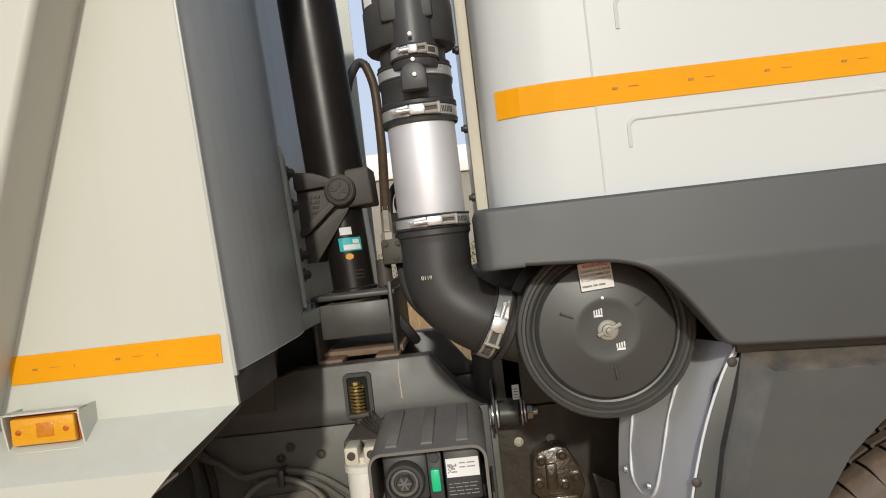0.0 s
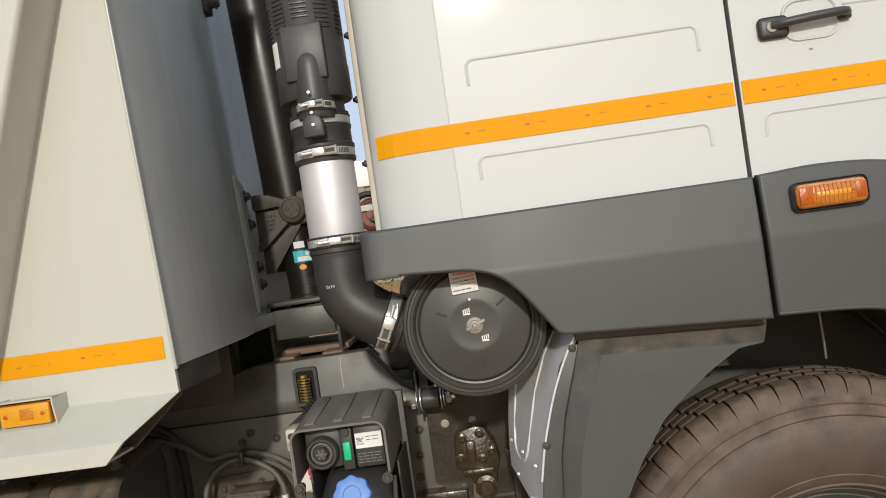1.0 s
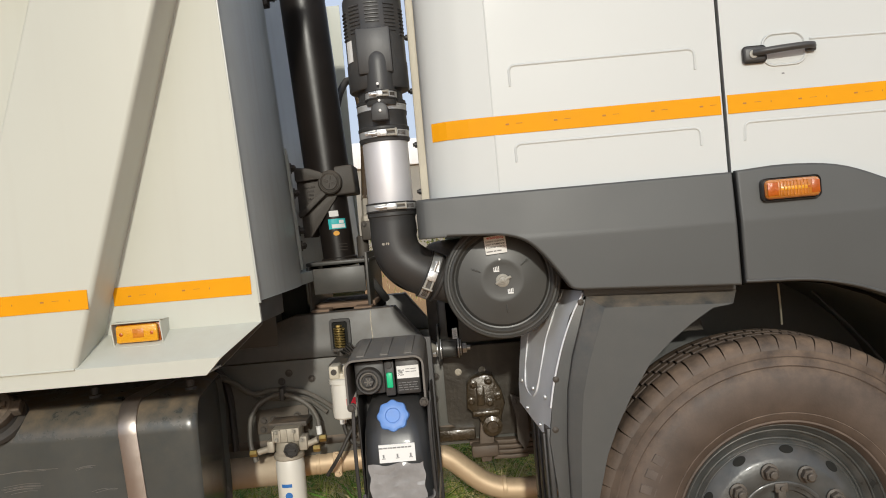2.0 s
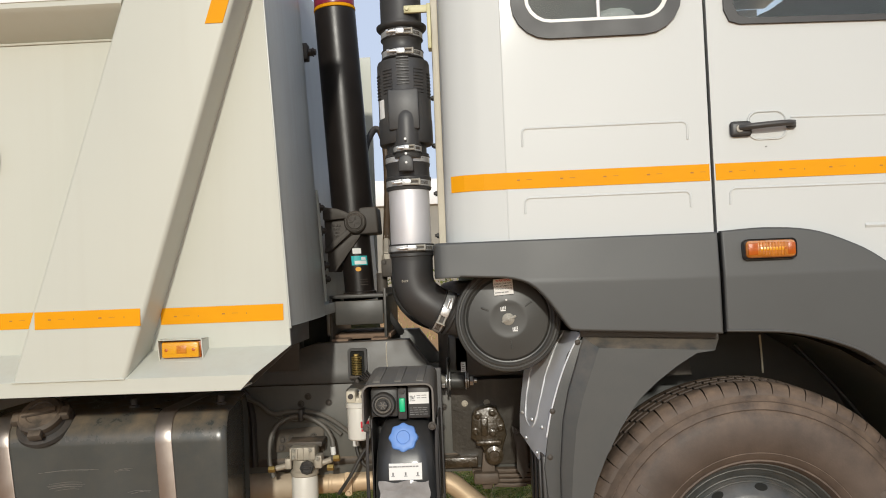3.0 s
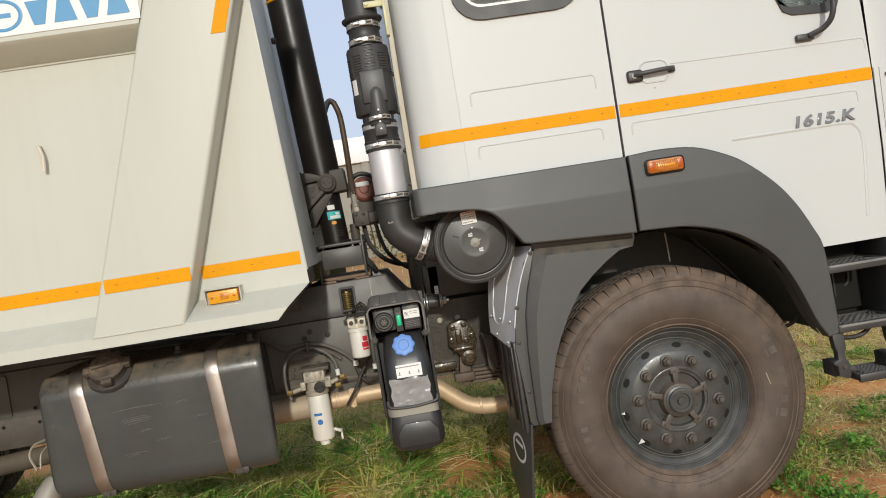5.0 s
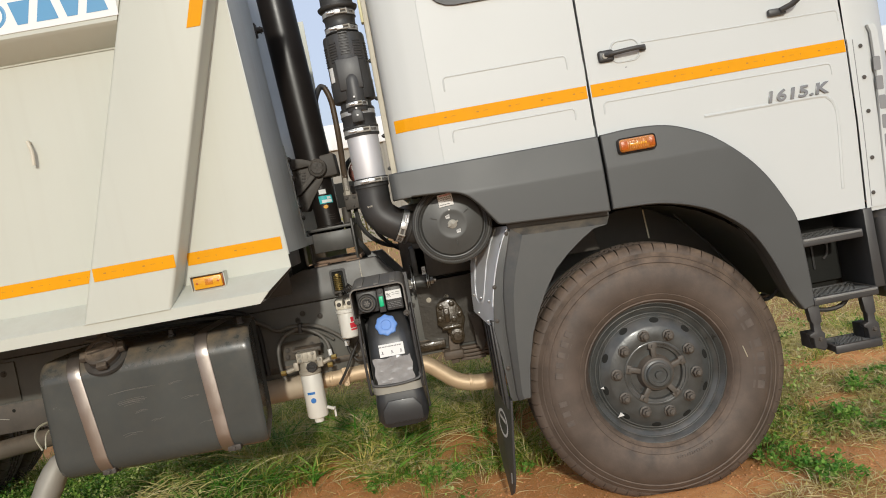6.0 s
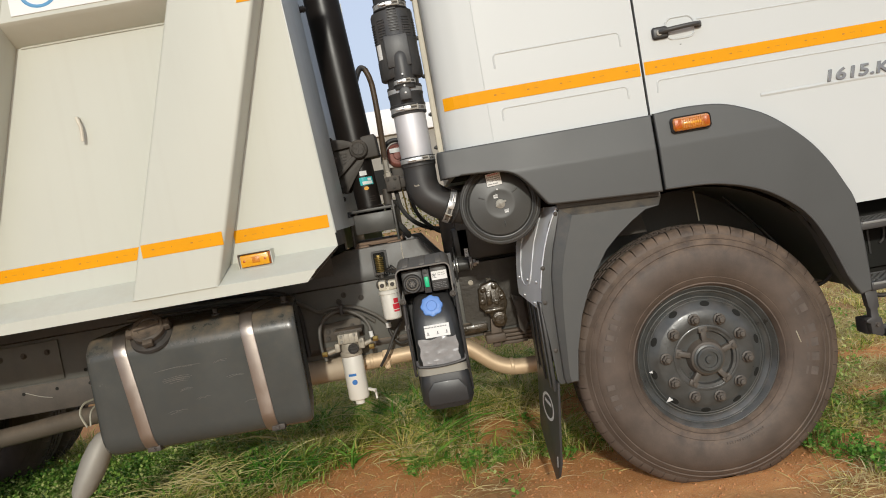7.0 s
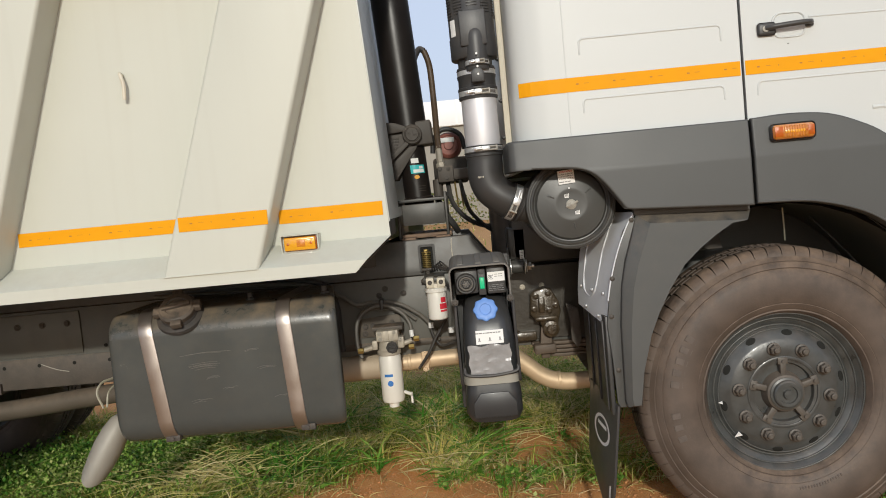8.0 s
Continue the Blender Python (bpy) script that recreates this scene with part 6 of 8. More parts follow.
# -- tipping cylinder --
def tipping_cylinder():
    foot, head = Vector((-1.352, 1.2, 1.30)), Vector((-1.432, 1.2, 2.80))
    d = (head - foot).normalized()
    at = lambda z: foot + d * ((z - foot.z) / d.z)
    b = B()
    rod(b, at(1.72), at(2.66), 0.094, 40, 0.004)
    cyl = part("tipping_cylinder", b, M_CYL, truck, "black painted telescopic tipping cylinder")
    b = B()
    rod(b, at(2.66), at(2.675), 0.0955, 40, 0.002)
    part("orange_ring", b, M_TAPE, cyl, "orange ring")
    b = B()
    rod(b, at(2.675), at(2.80), 0.092, 40, 0.003)
    part("maroon_band", b, M_MAROON, cyl, "maroon upper band")
    b = B()
    rod(b, at(1.36), at(1.72), 0.068, 36, 0.004)
    rod(b, at(1.33), at(1.37), 0.076, 36, 0.004)
    part("lower_stage", b, M_CYL, cyl)
    # trunnion block and pins
    b = B()
    box(b, -0.105, 0.118, -0.084, 0.084, -0.068, 0.052, 0.008, 3, m=Matrix.Translation(at(1.69)) @ Matrix.Rotation(-0.053, 4, "Y"))
    part("trunnion_block", b, M_CAST, cyl, "dark cast trunnion block")
    px, pz = -1.352, 1.680
    for s in (-1, 1):
        y = 1.2 + s * 0.075
        b = B()
        rod(b, (px, y - s * 0.02, pz), (px, y + s * 0.037, pz), 0.049, 36, 0.006)
        part("pin_boss", b, M_CAST, cyl, "cast boss")
        b = B()
        mm = along((px, y + s * 0.030, pz), (px, y + s * 1.0, pz))
        lathe(b, [(0.040, 0.007), (0.037, 0.009), (0.0345, 0.005), (0.033, 0.010), (0.030, 0.0125), (0.0, 0.0125)], 32, mm, caps=False)
        for k in range(6):
            box(b, 0.006 + 0.002 * (k % 2), 0.026, -0.003, 0.003, 0.010, 0.0150, 0.001, 1, m=mm @ Matrix.Rotation(k * 1.05 + 0.3 * (k % 3), 4, "Z"))
        part("pin_end", b, M_CAST, cyl, "pin end with raised cast marks")
        # cast arms that reach from the wall plate to the pin: top arm, sunk web, diagonal rib, lower leg
        yo, yi = y + s * 0.036, y - s * 0.012
        lo_, hi_ = min(yo, yi), max(yo, yi)
        b = B()
        prism(b, [(-1.482, 1.750), (-1.430, 1.742), (-1.395, 1.728), (-1.372, 1.716), (-1.372, 1.690), (-1.402, 1.696), (-1.488, 1.690), (-1.494, 1.70), (-1.494, 1.745)], lo_, hi_, bev=0.005)
        part("bracket_arm", b, M_CAST, cyl, "dark cast iron bracket arm")
        b = B()
        prism(b, [(-1.492, 1.70), (-1.37, 1.70), (-1.355, 1.635), (-1.47, 1.555), (-1.492, 1.545)], y - 0.010, y + 0.010, bev=0.002)
        part("bracket_web", b, M_CAST, cyl)
        b = B()
        prism(b, [(-1.388, 1.648), (-1.372, 1.632), (-1.466, 1.552), (-1.490, 1.548), (-1.490, 1.566)], lo_, hi_, bev=0.004)
        part("bracket_rib", b, M_CAST, cyl)
        b = B()
        prism(b, [(-1.372, 1.640), (-1.330, 1.630), (-1.338, 1.612), (-1.450, 1.462), (-1.482, 1.462), (-1.484, 1.552), (-1.466, 1.552)], y - 0.004, y + 0.016 if s > 0 else y + 0.004, bev=0.003)
        part("bracket_leg", b, M_CAST, cyl)
        for mx, mz, ml in ((-1.466, 1.664, 0.05), (-1.452, 1.648, 0.032), (-1.447, 1.632, 0.022), (-1.450, 1.616, 0.025)):
            for q_ in range(4):
                b = B()
                box(b, mx + ml * q_ / 4, mx + ml * (q_ + 0.7) / 4, y - 0.0145, y - 0.009, mz, mz + 0.009, 0.001, 1)
                part("cast_mark", b, M_CAST, cyl)
    b = B()
    for o0, o1, ya, yb, za, zb in ((0.004, 0.016, 0.875, 1.06, 1.36, 1.785), (0.004, 0.014, 0.838, 0.852, 1.34, 1.80)):
        wx = lambda y: -1.412 - 0.182 * (y - 0.62)
        loft(b, [[(wx(y) + back_lean(z) + o, y, z) for y, o in ((ya, o0), (ya, o1), (yb, o1), (yb, o0))] for z in (za, zb)])
    part("wall_plate", b, M_FRONT, body, "grey steel mounting plate")
    for z in (1.74, 1.64, 1.49, 1.43):
        b = B()
        x = -1.465 + back_lean(z)
        rod(b, (x, 1.0, z), (x + 0.022, 1.0, z), 0.008, 10, 0.001)
        hexbolt(b, (x, 1.0, z), (1, 0, 0), 0.015, 0.016)
        part("plate_bolt", b, M_CAST, cyl)
    # maker's labels: print is unreadable, so plain bars
    def wrap(name, mtl, r, a0, a1, z0, z1, label=""):
        b = B()
        rings = []
        for s in range(7):
            a = a0 + (a1 - a0) * s / 6
            rings.append([(at(z)[0] + rr * math.cos(a), at(z)[1] + rr * math.sin(a), z) for rr, z in ((r, z0), (r + 0.0008, z0), (r + 0.0008, z1), (r, z1))])
        loft(b, rings)
        return part(name, b, mtl, cyl, label, smooth=False)
    b = B()
    for k in range(3):
        tube(b, [at(1.40 + 0.012 * k) + Vector((0.068 * math.cos(a), 0.068 * math.sin(a), 0)) for a in (-1.35, -1.2, -1.0, -0.8)], 0.0012, 5, 3)
    part("paint_run", b, M_CAST, cyl)
    wrap("teal_label", M_TEAL, 0.0685, -1.80, -0.72, 1.488, 1.530, "teal and white maker's label")
    wrap("label_field", M_PAPER, 0.0692, -1.60, -0.80, 1.492, 1.508)
    wrap("label_field", M_PAPER, 0.0692, -1.15, -0.85, 1.511, 1.524)
    wrap("paper_label", M_PAPER, 0.0685, -1.68, -1.12, 1.540, 1.564, "small off-white label")
    b = B()
    lathe(b, [(0.013, 0), (0.013, 0.001), (0.0, 0.001)], 20, along(at(1.470) + Vector((0.012, -0.0690, 0)), at(1.470) + Vector((0.16, -1, 0))) @ Matrix.Diagonal((1, 0.75, 1, 1)), caps=False)
    part("round_sticker", b, M_AMBERDOT, cyl, "yellow round sticker", smooth=False)
    # cradle on the sub-frame
    b = B()
    box(b, -1.452, -1.440, 0.94, 1.46, 1.17, 1.345, 0.003)
    box(b, -1.222, -1.210, 0.94, 1.46, 1.17, 1.385, 0.003)
    box(b, -1.455, -1.205, 0.96, 1.44, 1.345, 1.36, 0.003)
    cr = part("cylinder_cradle", b, M_CHASSIS, truck, "black welded cylinder cradle")
    b = B()
    box(b, -1.425, -1.222, 0.925, 0.94, 1.235, 1.335, 0.004)
    part("cradle_front", b, M_CHASSIS, cr)
    for x in (-1.44, -1.275):
        b = B()
        box(b, x, x + 0.07, 0.90, 1.10, 1.160, 1.178, 0.004)
        part("cradle_foot", b, M_RUSTY, cr, "rusty brown foot")
    b = B()
    box(b, -1.46, -1.20, 1.0, 1.40, 1.17, 1.19, 0.003)
    part("cradle_base", b, M_RUSTY, cr)
    # vertical hydraulic hose looping over to the valve
    b = B()
    tube(b, [(-1.34, 1.40, 2.02), (-1.325, 1.45, 2.10), (-1.295, 1.5, 2.165), (-1.266, 1.5, 2.155)], 0.0165, 12, 6)
    hose = part("hydraulic_hose", b, M_CABLE, truck, "black hydraulic hose with a brown lower run")
    b = B()
    tube(b, [(-1.268, 1.5, 2.157), (-1.250, 1.5, 2.10), (-1.242, 1.5, 2.03), (-1.238, 1.46, 1.85), (-1.236, 1.36, 1.70), (-1.232, 1.26, 1.60)], 0.0168, 12, 6)
    part("hose_run", b, M_HOSE2, hose, "brown hose run")
    b = B()
    rod(b, (-1.2335, 1.275, 1.615), (-1.228, 1.2, 1.53), 0.0175, 6, 0.002)
    rod(b, (-1.228, 1.2, 1.53), (-1.226, 1.19, 1.50), 0.023, 6, 0.003)
    part("hose_fitting", b, M_ALLOY, hose, "dusty zinc hose fitting")
    # valve block and pipes
    b = B()
    box(b, -1.245, -1.165, 1.12, 1.25, 1.43, 1.51, 0.008)
    box(b, -1.17, -1.02, 1.16, 1.24, 1.44, 1.495, 0.008)
    rod(b, (-1.25, 1.18, 1.45), (-1.25, 1.18, 1.36), 0.025, 12, 0.004)
    v = part("valve_block", b, M_DIRTY, truck, "dusty hydraulic valve block")
    for x, z in ((-1.23, 1.495), (-1.19, 1.495), (-1.20, 1.45)):
        b = B()
        hexbolt(b, (x, 1.12, z), (0, -1, 0), 0.008, 0.008)
        part("valve_bolt", b, M_CAST, v)
    b = B()
    tube(b, [(-1.20, 1.19, 1.43), (-1.185, 1.18, 1.33), (-1.13, 1.18, 1.25), (-1.05, 1.2, 1.20), (-0.95, 1.25, 1.18)], 0.012, 8, 6)
    part("valve_hose", b, M_CABLE, v)
    b = B()
    tube(b, [(-1.14, 1.19, 1.45), (-1.12, 1.17, 1.34), (-1.09, 1.17, 1.26), (-1.0, 1.2, 1.17), (-0.92, 1.25, 1.16)], 0.010, 8, 6)
    part("valve_hose", b, M_CABLE, v)
    b = B()
    tube(b, [(-1.26, 1.15, 1.36), (-1.235, 1.12, 1.29), (-1.19, 1.11, 1.22), (-1.17, 1.15, 1.18)], 0.016, 8, 6)
    part("valve_hose", b, M_CABLE, v)
    for x in (-1.165, -1.14):
        b = B()
        rod(b, (x, 1.2, 1.43), (x + 0.01, 1.2, 1.30), 0.005, 6)
        part("thin_pipe", b, M_BRASS, v)
    # oil reservoir cap on the far side, red and pale, under a black hose bow
    b = B()
    lathe(b, [(0.080, 0.0), (0.080, 0.18), (0.076, 0.19), (0.060, 0.20), (0.056, 0.192), (0.030, 0.192), (0.026, 0.205), (0.0, 0.205)], 30, along((-1.185, 2.2, 1.672), (-1.185, 2.0, 1.672)))
    rs = part("oil_reservoir", b, mat("faded red paint", (0.27, 0.095, 0.07), 0.5, var=0.2), truck, "faded red round oil reservoir")
    b = B()
    box(b, -1.235, -1.150, 1.994, 2.001, 1.690, 1.718, 0.001)
    part("pale_label", b, M_PAPER, rs)
    b = B()
    tube(b, [(-1.285, 1.98, 1.63), (-1.275, 1.98, 1.70), (-1.235, 1.98, 1.757), (-1.175, 1.98, 1.765), (-1.11, 1.98, 1.725), (-1.09, 1.98, 1.64)], 0.015, 10, 6)
    part("hose_bow", b, M_CABLE, rs)
    b = B()
    box(b, -1.29, -1.08, 2.02, 2.2, 1.44, 1.60, 0.02, 3)
    part("reservoir_tank", b, M_DIRTY, rs)


tipping_cylinder()


# -- fuel tank --
def fuel_tank():
    x0, x1 = -2.545, -1.655
    sec = []
    y0, y1, z0, z1, r = 0.135, 0.72, 0.505, 1.018, 0.095
    for p in rrect(y0, y1, z0, z1, r, 8):
        sec.append(p)
    def ring(x, k):
        return [(x, (y0 + y1) / 2 + (y - (y0 + y1) / 2) * k, (z0 + z1) / 2 + (z - (z0 + z1) / 2) * k) for y, z in sec]
    b = B()
    loft(b, [ring(x0, 0.93), ring(x0 + 0.008, 0.97), ring(x0 + 0.025, 0.995), ring(x0 + 0.045, 1.0), ring((x0 + x1) / 2, 1.0), ring(x1 - 0.034, 1.0), ring(x1 - 0.018, 0.994), ring(x1 - 0.006, 0.980), ring(x1, 0.955), ring(x1 - 0.004, 0.93), ring(x1 - 0.016, 0.90)])
    for v in b.verts:  # the front end leans back towards the frame
        if v.co.x > x1 - 0.05:
            v.co.x -= 0.16 * (v.co.y - y0)
    tk = part("fuel_tank", b, M_TANK, truck, "dark grey fuel tank with two bright steel straps, dusty on top")
    # straps: a band that follows the section
    for xs in (-2.385, -1.855):
        b = B()
        path = []
        for y, z in sec:
            path.append((y, z))
        k = 1.012
        def sr(x, g):
            return [(x, (y0 + y1) / 2 + (y - (y0 + y1) / 2) * (1 + g / 0.29), (z0 + z1) / 2 + (z - (z0 + z1) / 2) * (1 + g / 0.255)) for y, z in sec]
        lean_ = 0.11 if xs < -2 else 0.06
        loft(b, [sr(xs - 0.027, 0.0005), sr(xs - 0.027, 0.0045), sr(xs - 0.0225, 0.0062), sr(xs + 0.0225, 0.0062), sr(xs + 0.027, 0.0045), sr(xs + 0.027, 0.0005)], True, False)
        for v in b.verts:
            v.co.x += lean_ * (0.90 - v.co.z)
        part("tank_strap", b, M_STRAP, tk, "bright steel tank strap")
        b = B()
        box(b, xs + 0.018, xs + 0.074, y0 + 0.020, y0 + 0.055, z0 + 0.004, z0 + 0.028, 0.003)
        hexbolt(b, (xs + 0.046, y0 + 0.020, z0 + 0.016), (0, -1, 0), 0.008, 0.008)
        part("strap_bracket", b, M_CAST, tk)
        b = B()
        box(b, xs - 0.04, xs + 0.04, 0.725, 0.845, 0.51, 0.98, 0.006)
        box(b, xs - 0.02, xs + 0.06, 0.45, 0.845, 0.480, 0.500, 0.006)
        part("tank_cradle", b, M_CHASSIS, tk)
    # filler cap with lugs on the upper shoulder
    m = pose(-2.262, 0.180, 0.990, 42) @ Matrix.Scale(1.08, 4)
    b = B()
    lathe(b, [(0.085, 0.0), (0.083, 0.012), (0.066, 0.018), (0.064, 0.03), (0.060, 0.034)], 36, m)
    part("filler_neck", b, M_BLACK, tk)
    b = B()
    lathe(b, [(0.062, 0.028), (0.066, 0.034), (0.066, 0.050), (0.058, 0.058), (0.040, 0.060), (0.037, 0.056), (0.0, 0.056)], 36, m)
    for a in (0, 90, 180, 270):
        box(b, 0.055, 0.084, -0.019, 0.019, 0.030, 0.054, 0.004, 2, m=m @ Matrix.Rotation(radians(a + 8), 4, "Z"))
    box(b, -0.05, 0.05, -0.010, 0.010, 0.056, 0.068, 0.004, 2, m=m @ Matrix.Rotation(radians(12), 4, "Z"))
    part("filler_cap", b, M_DIRTY, tk, "black lugged filler cap")
    for x in (-2.02, -1.72):
        b = B()
        lathe(b, [(0.018, 0.0), (0.018, 0.01), (0.012, 0.012), (0.012, 0.03), (0.007, 0.034)], 16, pose(x, 0.30, 1.016))
        part("sender_plug", b, M_CAST, tk)
    # scuffs on the face
    b = B()
    rng = random.Random(5)
    for x, z, ln in ((-2.25, 0.842, 0.15), (-2.24, 0.802, 0.13), (-2.22, 0.788, 0.10), (-2.19, 0.748, 0.05), (-2.23, 0.660, 0.06), (-2.0, 0.84, 0.05), (-1.96, 0.768, 0.06), (-1.90, 0.66, 0.04), (-2.10, 0.70, 0.03)):
        for q_ in range(3):
            dx, dz = rng.uniform(-0.02, 0.02), rng.uniform(-0.005, 0.005)
            tube(b, [(x + dx, 0.1346, z + dz), (x + dx + ln * 0.5, 0.1343, z + dz + 0.006), (x + dx + ln * rng.uniform(0.8, 1.1), 0.1346, z + dz + 0.004)], 0.0006, 5, 3)
    part("scuff", b, M_HOOD, tk)["kind"] = "stuff"
    # pipe at the tank's rear end with wire ties, and tail pipe
    b = B()
    m2 = along((-2.600, 0.32, 0.585), (-2.745, 0.30, 0.345))
    rings = []
    for h, k in ((0.0, 0.45), (0.02, 0.70), (0.07, 0.96), (0.13, 1.12), (0.185, 1.14), (0.230, 1.10), (0.236, 1.06)):
        rings.append([tuple(m2 @ Vector((0.066 * k * math.cos(a) * (1 + 0.4 * h), 0.060 * k * math.sin(a) * (1 - h), h + (0.055 * math.cos(a) if h > 0.22 else (0.02 * math.cos(a) if h > 0.18 else 0))))) for a in [2 * math.pi * i / 24 for i in range(24)]])
    loft(b, rings)
    part("tail_chute", b, M_TAIL, truck, "dull grey down-turned tail pipe")
    b = B()
    tube(b, [(-2.66, 0.42, 0.73), (-2.70, 0.38, 0.72), (-2.715, 0.36, 0.68), (-2.69, 0.35, 0.62)], 0.005, 6, 5)
    tube(b, [(-2.65, 0.42, 0.71), (-2.675, 0.38, 0.68), (-2.68, 0.36, 0.62)], 0.004, 6, 5)
    part("wire_tie", b, M_WIRE, tk, "bare wire tie")
    b = B()
    tube(b, [(-4.6, 0.92, 0.50), (-3.6, 0.90, 0.515), (-3.0, 0.88, 0.56), (-2.60, 0.80, 0.60)], 0.047, 18, 5)
    part("exhaust_pipe", b, M_PIPE, truck, "dusty brown exhaust pipe")


fuel_tank()


# -- urea tank and its control unit --
def urea_tank():
    # hood shell: folded plate with pressed grooves, open to the front
    b = B()
    prof_out = [(-1.215, 0.955)] + arc(-1.187, 1.060, 0.028, 180, 90, 5) + arc(-1.013, 1.060, 0.028, 90, 0, 5) + [(-0.985, 0.955)]
    prof_in = [(-1.209, 0.955)] + arc(-1.187, 1.060, 0.022, 180, 90, 5) + arc(-1.013, 1.060, 0.022, 90, 0, 5) + [(-0.991, 0.955)]
    rows = [(0.135, 0.0), (0.14, 0.0), (0.42, 0.022), (0.43, 0.022)]
    loft(b, [[(x, y, z + dz) for x, z in prof_out] for y, dz in rows], False, False)
    loft(b, [[(x, y, z + dz) for x, z in prof_in] for y, dz in rows], False, False)
    loft(b, [[(x, 0.135, z) for x, z in prof_out], [(x, 0.135, z) for x, z in prof_in]], False, False)
    hood = part("pump_hood", b, M_HOOD, truck, "black plastic hood with grooves over a pump unit")
    for x in (-1.17, -1.10, -1.03):
        b = B()
        box(b, x - 0.012, x + 0.012, -0.12, 0.12, -0.003, 0.004, 0.002, 2, m=Matrix.Translation((x * 0.0, 0.285, 1.0995)) @ Matrix.Rotation(0.0785, 4, "X"))
        part("hood_groove", b, M_HOOD, hood)
    b = B()
    box(b, -1.21, -0.99, 0.40, 0.42, 0.93, 1.10, 0.002)
    part("hood_back", b, M_DARK, hood)
    # pump with round connector, green clip, control unit
    b = B()
    box(b, -1.195, -1.105, 0.20, 0.38, 0.972, 1.070, 0.008)
    pump = part("dosing_pump", b, M_BLACK, truck, "black dosing pump and control unit with green clip")
    b = B()
    m = along((-1.152, 0.20, 1.015), (-1.152, 0.0, 1.013))
    lathe(b, [(0.040, 0.0), (0.040, 0.02), (0.036, 0.026), (0.031, 0.026), (0.029, 0.014), (0.0, 0.014)], 32, m)
    part("round_connector", b, M_BLACK, pump)
    # hexagonal plug inside two rings
    b = B()
    lathe(b, [(0.0265, 0.012), (0.0265, 0.022), (0.0235, 0.024), (0.0215, 0.022), (0.0205, 0.013)], 32, m, caps=False)
    part("connector_ring", b, M_HOOD, pump)
    b = B()
    loft(b, [[tuple(m @ Vector((r_ * math.cos(math.pi / 3 * k), r_ * math.sin(math.pi / 3 * k), h_))) for k in range(6)] for r_, h_ in ((0.0175, 0.012), (0.0175, 0.026), (0.015, 0.029))])
    part("connector_plug", b, M_BLACK, pump)
    for i in range(3):
        b = B()
        box(b, -0.0135, 0.0135, -0.0016, 0.0016, 0.028, 0.0305, 0.0006, 1, m=m @ Matrix.Rotation(math.pi * i / 3, 4, "Z"))
        part("connector_rib", b, M_HOOD, pump)
    b = B()
    box(b, -1.105, -1.076, 0.19, 0.36, 0.965, 1.068, 0.004)
    rod(b, (-1.09, 0.185, 1.058), (-1.09, 0.18, 1.058), 0.010, 12, 0.001)
    part("pump_rib", b, M_BLACK, pump)
    b = B()
    box(b, -1.100, -1.081, 0.180, 0.20, 0.99, 1.035, 0.004)
    part("green_clip", b, M_GREEN, pump, "green plastic clip")
    b = B()
    box(b, -1.072, -1.000, 0.185, 0.36, 0.968, 1.075, 0.006)
    part("control_unit", b, M_BLACK, pump)
    b = B()
    box(b, -1.068, -1.003, 0.1835, 0.1852, 1.015, 1.052, 0, m=None)
    part("unit_label", b, M_PAPER, pump, "white label with code and fine print", smooth=False)
    b = B()
    rng = random.Random(8)
    for i in range(6):
        for j in range(6):
            if rng.random() < 0.55:
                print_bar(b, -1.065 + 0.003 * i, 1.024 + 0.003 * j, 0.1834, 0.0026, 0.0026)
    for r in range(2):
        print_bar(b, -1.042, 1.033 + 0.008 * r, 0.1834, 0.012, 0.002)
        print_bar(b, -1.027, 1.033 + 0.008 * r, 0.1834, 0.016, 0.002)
    part("unit_print", b, M_GREY, pump, smooth=False)
    b = B()
    for r in range(4):
        x = -1.066
        while x < -1.012:
            w = rng.uniform(0.006, 0.016)
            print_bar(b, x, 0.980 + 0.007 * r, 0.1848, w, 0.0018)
            x += w + 0.003
    part("unit_print", b, M_GREY, pump, smooth=False)
    for x in (-1.20, -0.992):
        b = B()
        rod(b, (x, 0.14, 0.955), (x, 0.115, 0.955), 0.010, 12, 0.002)
        hexbolt(b, (x, 0.118, 0.955), (0, -1, 0), 0.009, 0.010)
        part("hood_bolt", b, M_CAST, pump)

    # tank shell: rounded, waist at the strap
    def ring(z, xa, xb, ya, yb, r):
        return [(x, y, z) for x, y in rrect(xa, xb, ya, yb, r, 6)]
    b = B()
    loft(b, [ring(0.474, -1.155, -1.005, 0.18, 0.40, 0.05), ring(0.480, -1.178, -0.988, 0.150, 0.42, 0.06), ring(0.515, -1.194, -0.976, 0.130, 0.43, 0.055), ring(0.60, -1.190, -0.978, 0.128, 0.43, 0.045), ring(0.625, -1.186, -0.982, 0.134, 0.43, 0.045),
             ring(0.66, -1.184, -0.984, 0.136, 0.43, 0.045), ring(0.68, -1.184, -0.984, 0.128, 0.43, 0.045), ring(0.78, -1.182, -0.986, 0.122, 0.43, 0.05), ring(0.86, -1.178, -0.992, 0.130, 0.43, 0.055), ring(0.91, -1.172, -1.0, 0.165, 0.43, 0.055), ring(0.945, -1.16, -1.01, 0.215, 0.43, 0.05), ring(0.958, -1.14, -1.03, 0.25, 0.42, 0.04)])
    tank = part("urea_tank", b, M_UREA, truck, "black plastic urea tank with a blue cap")
    b = B()
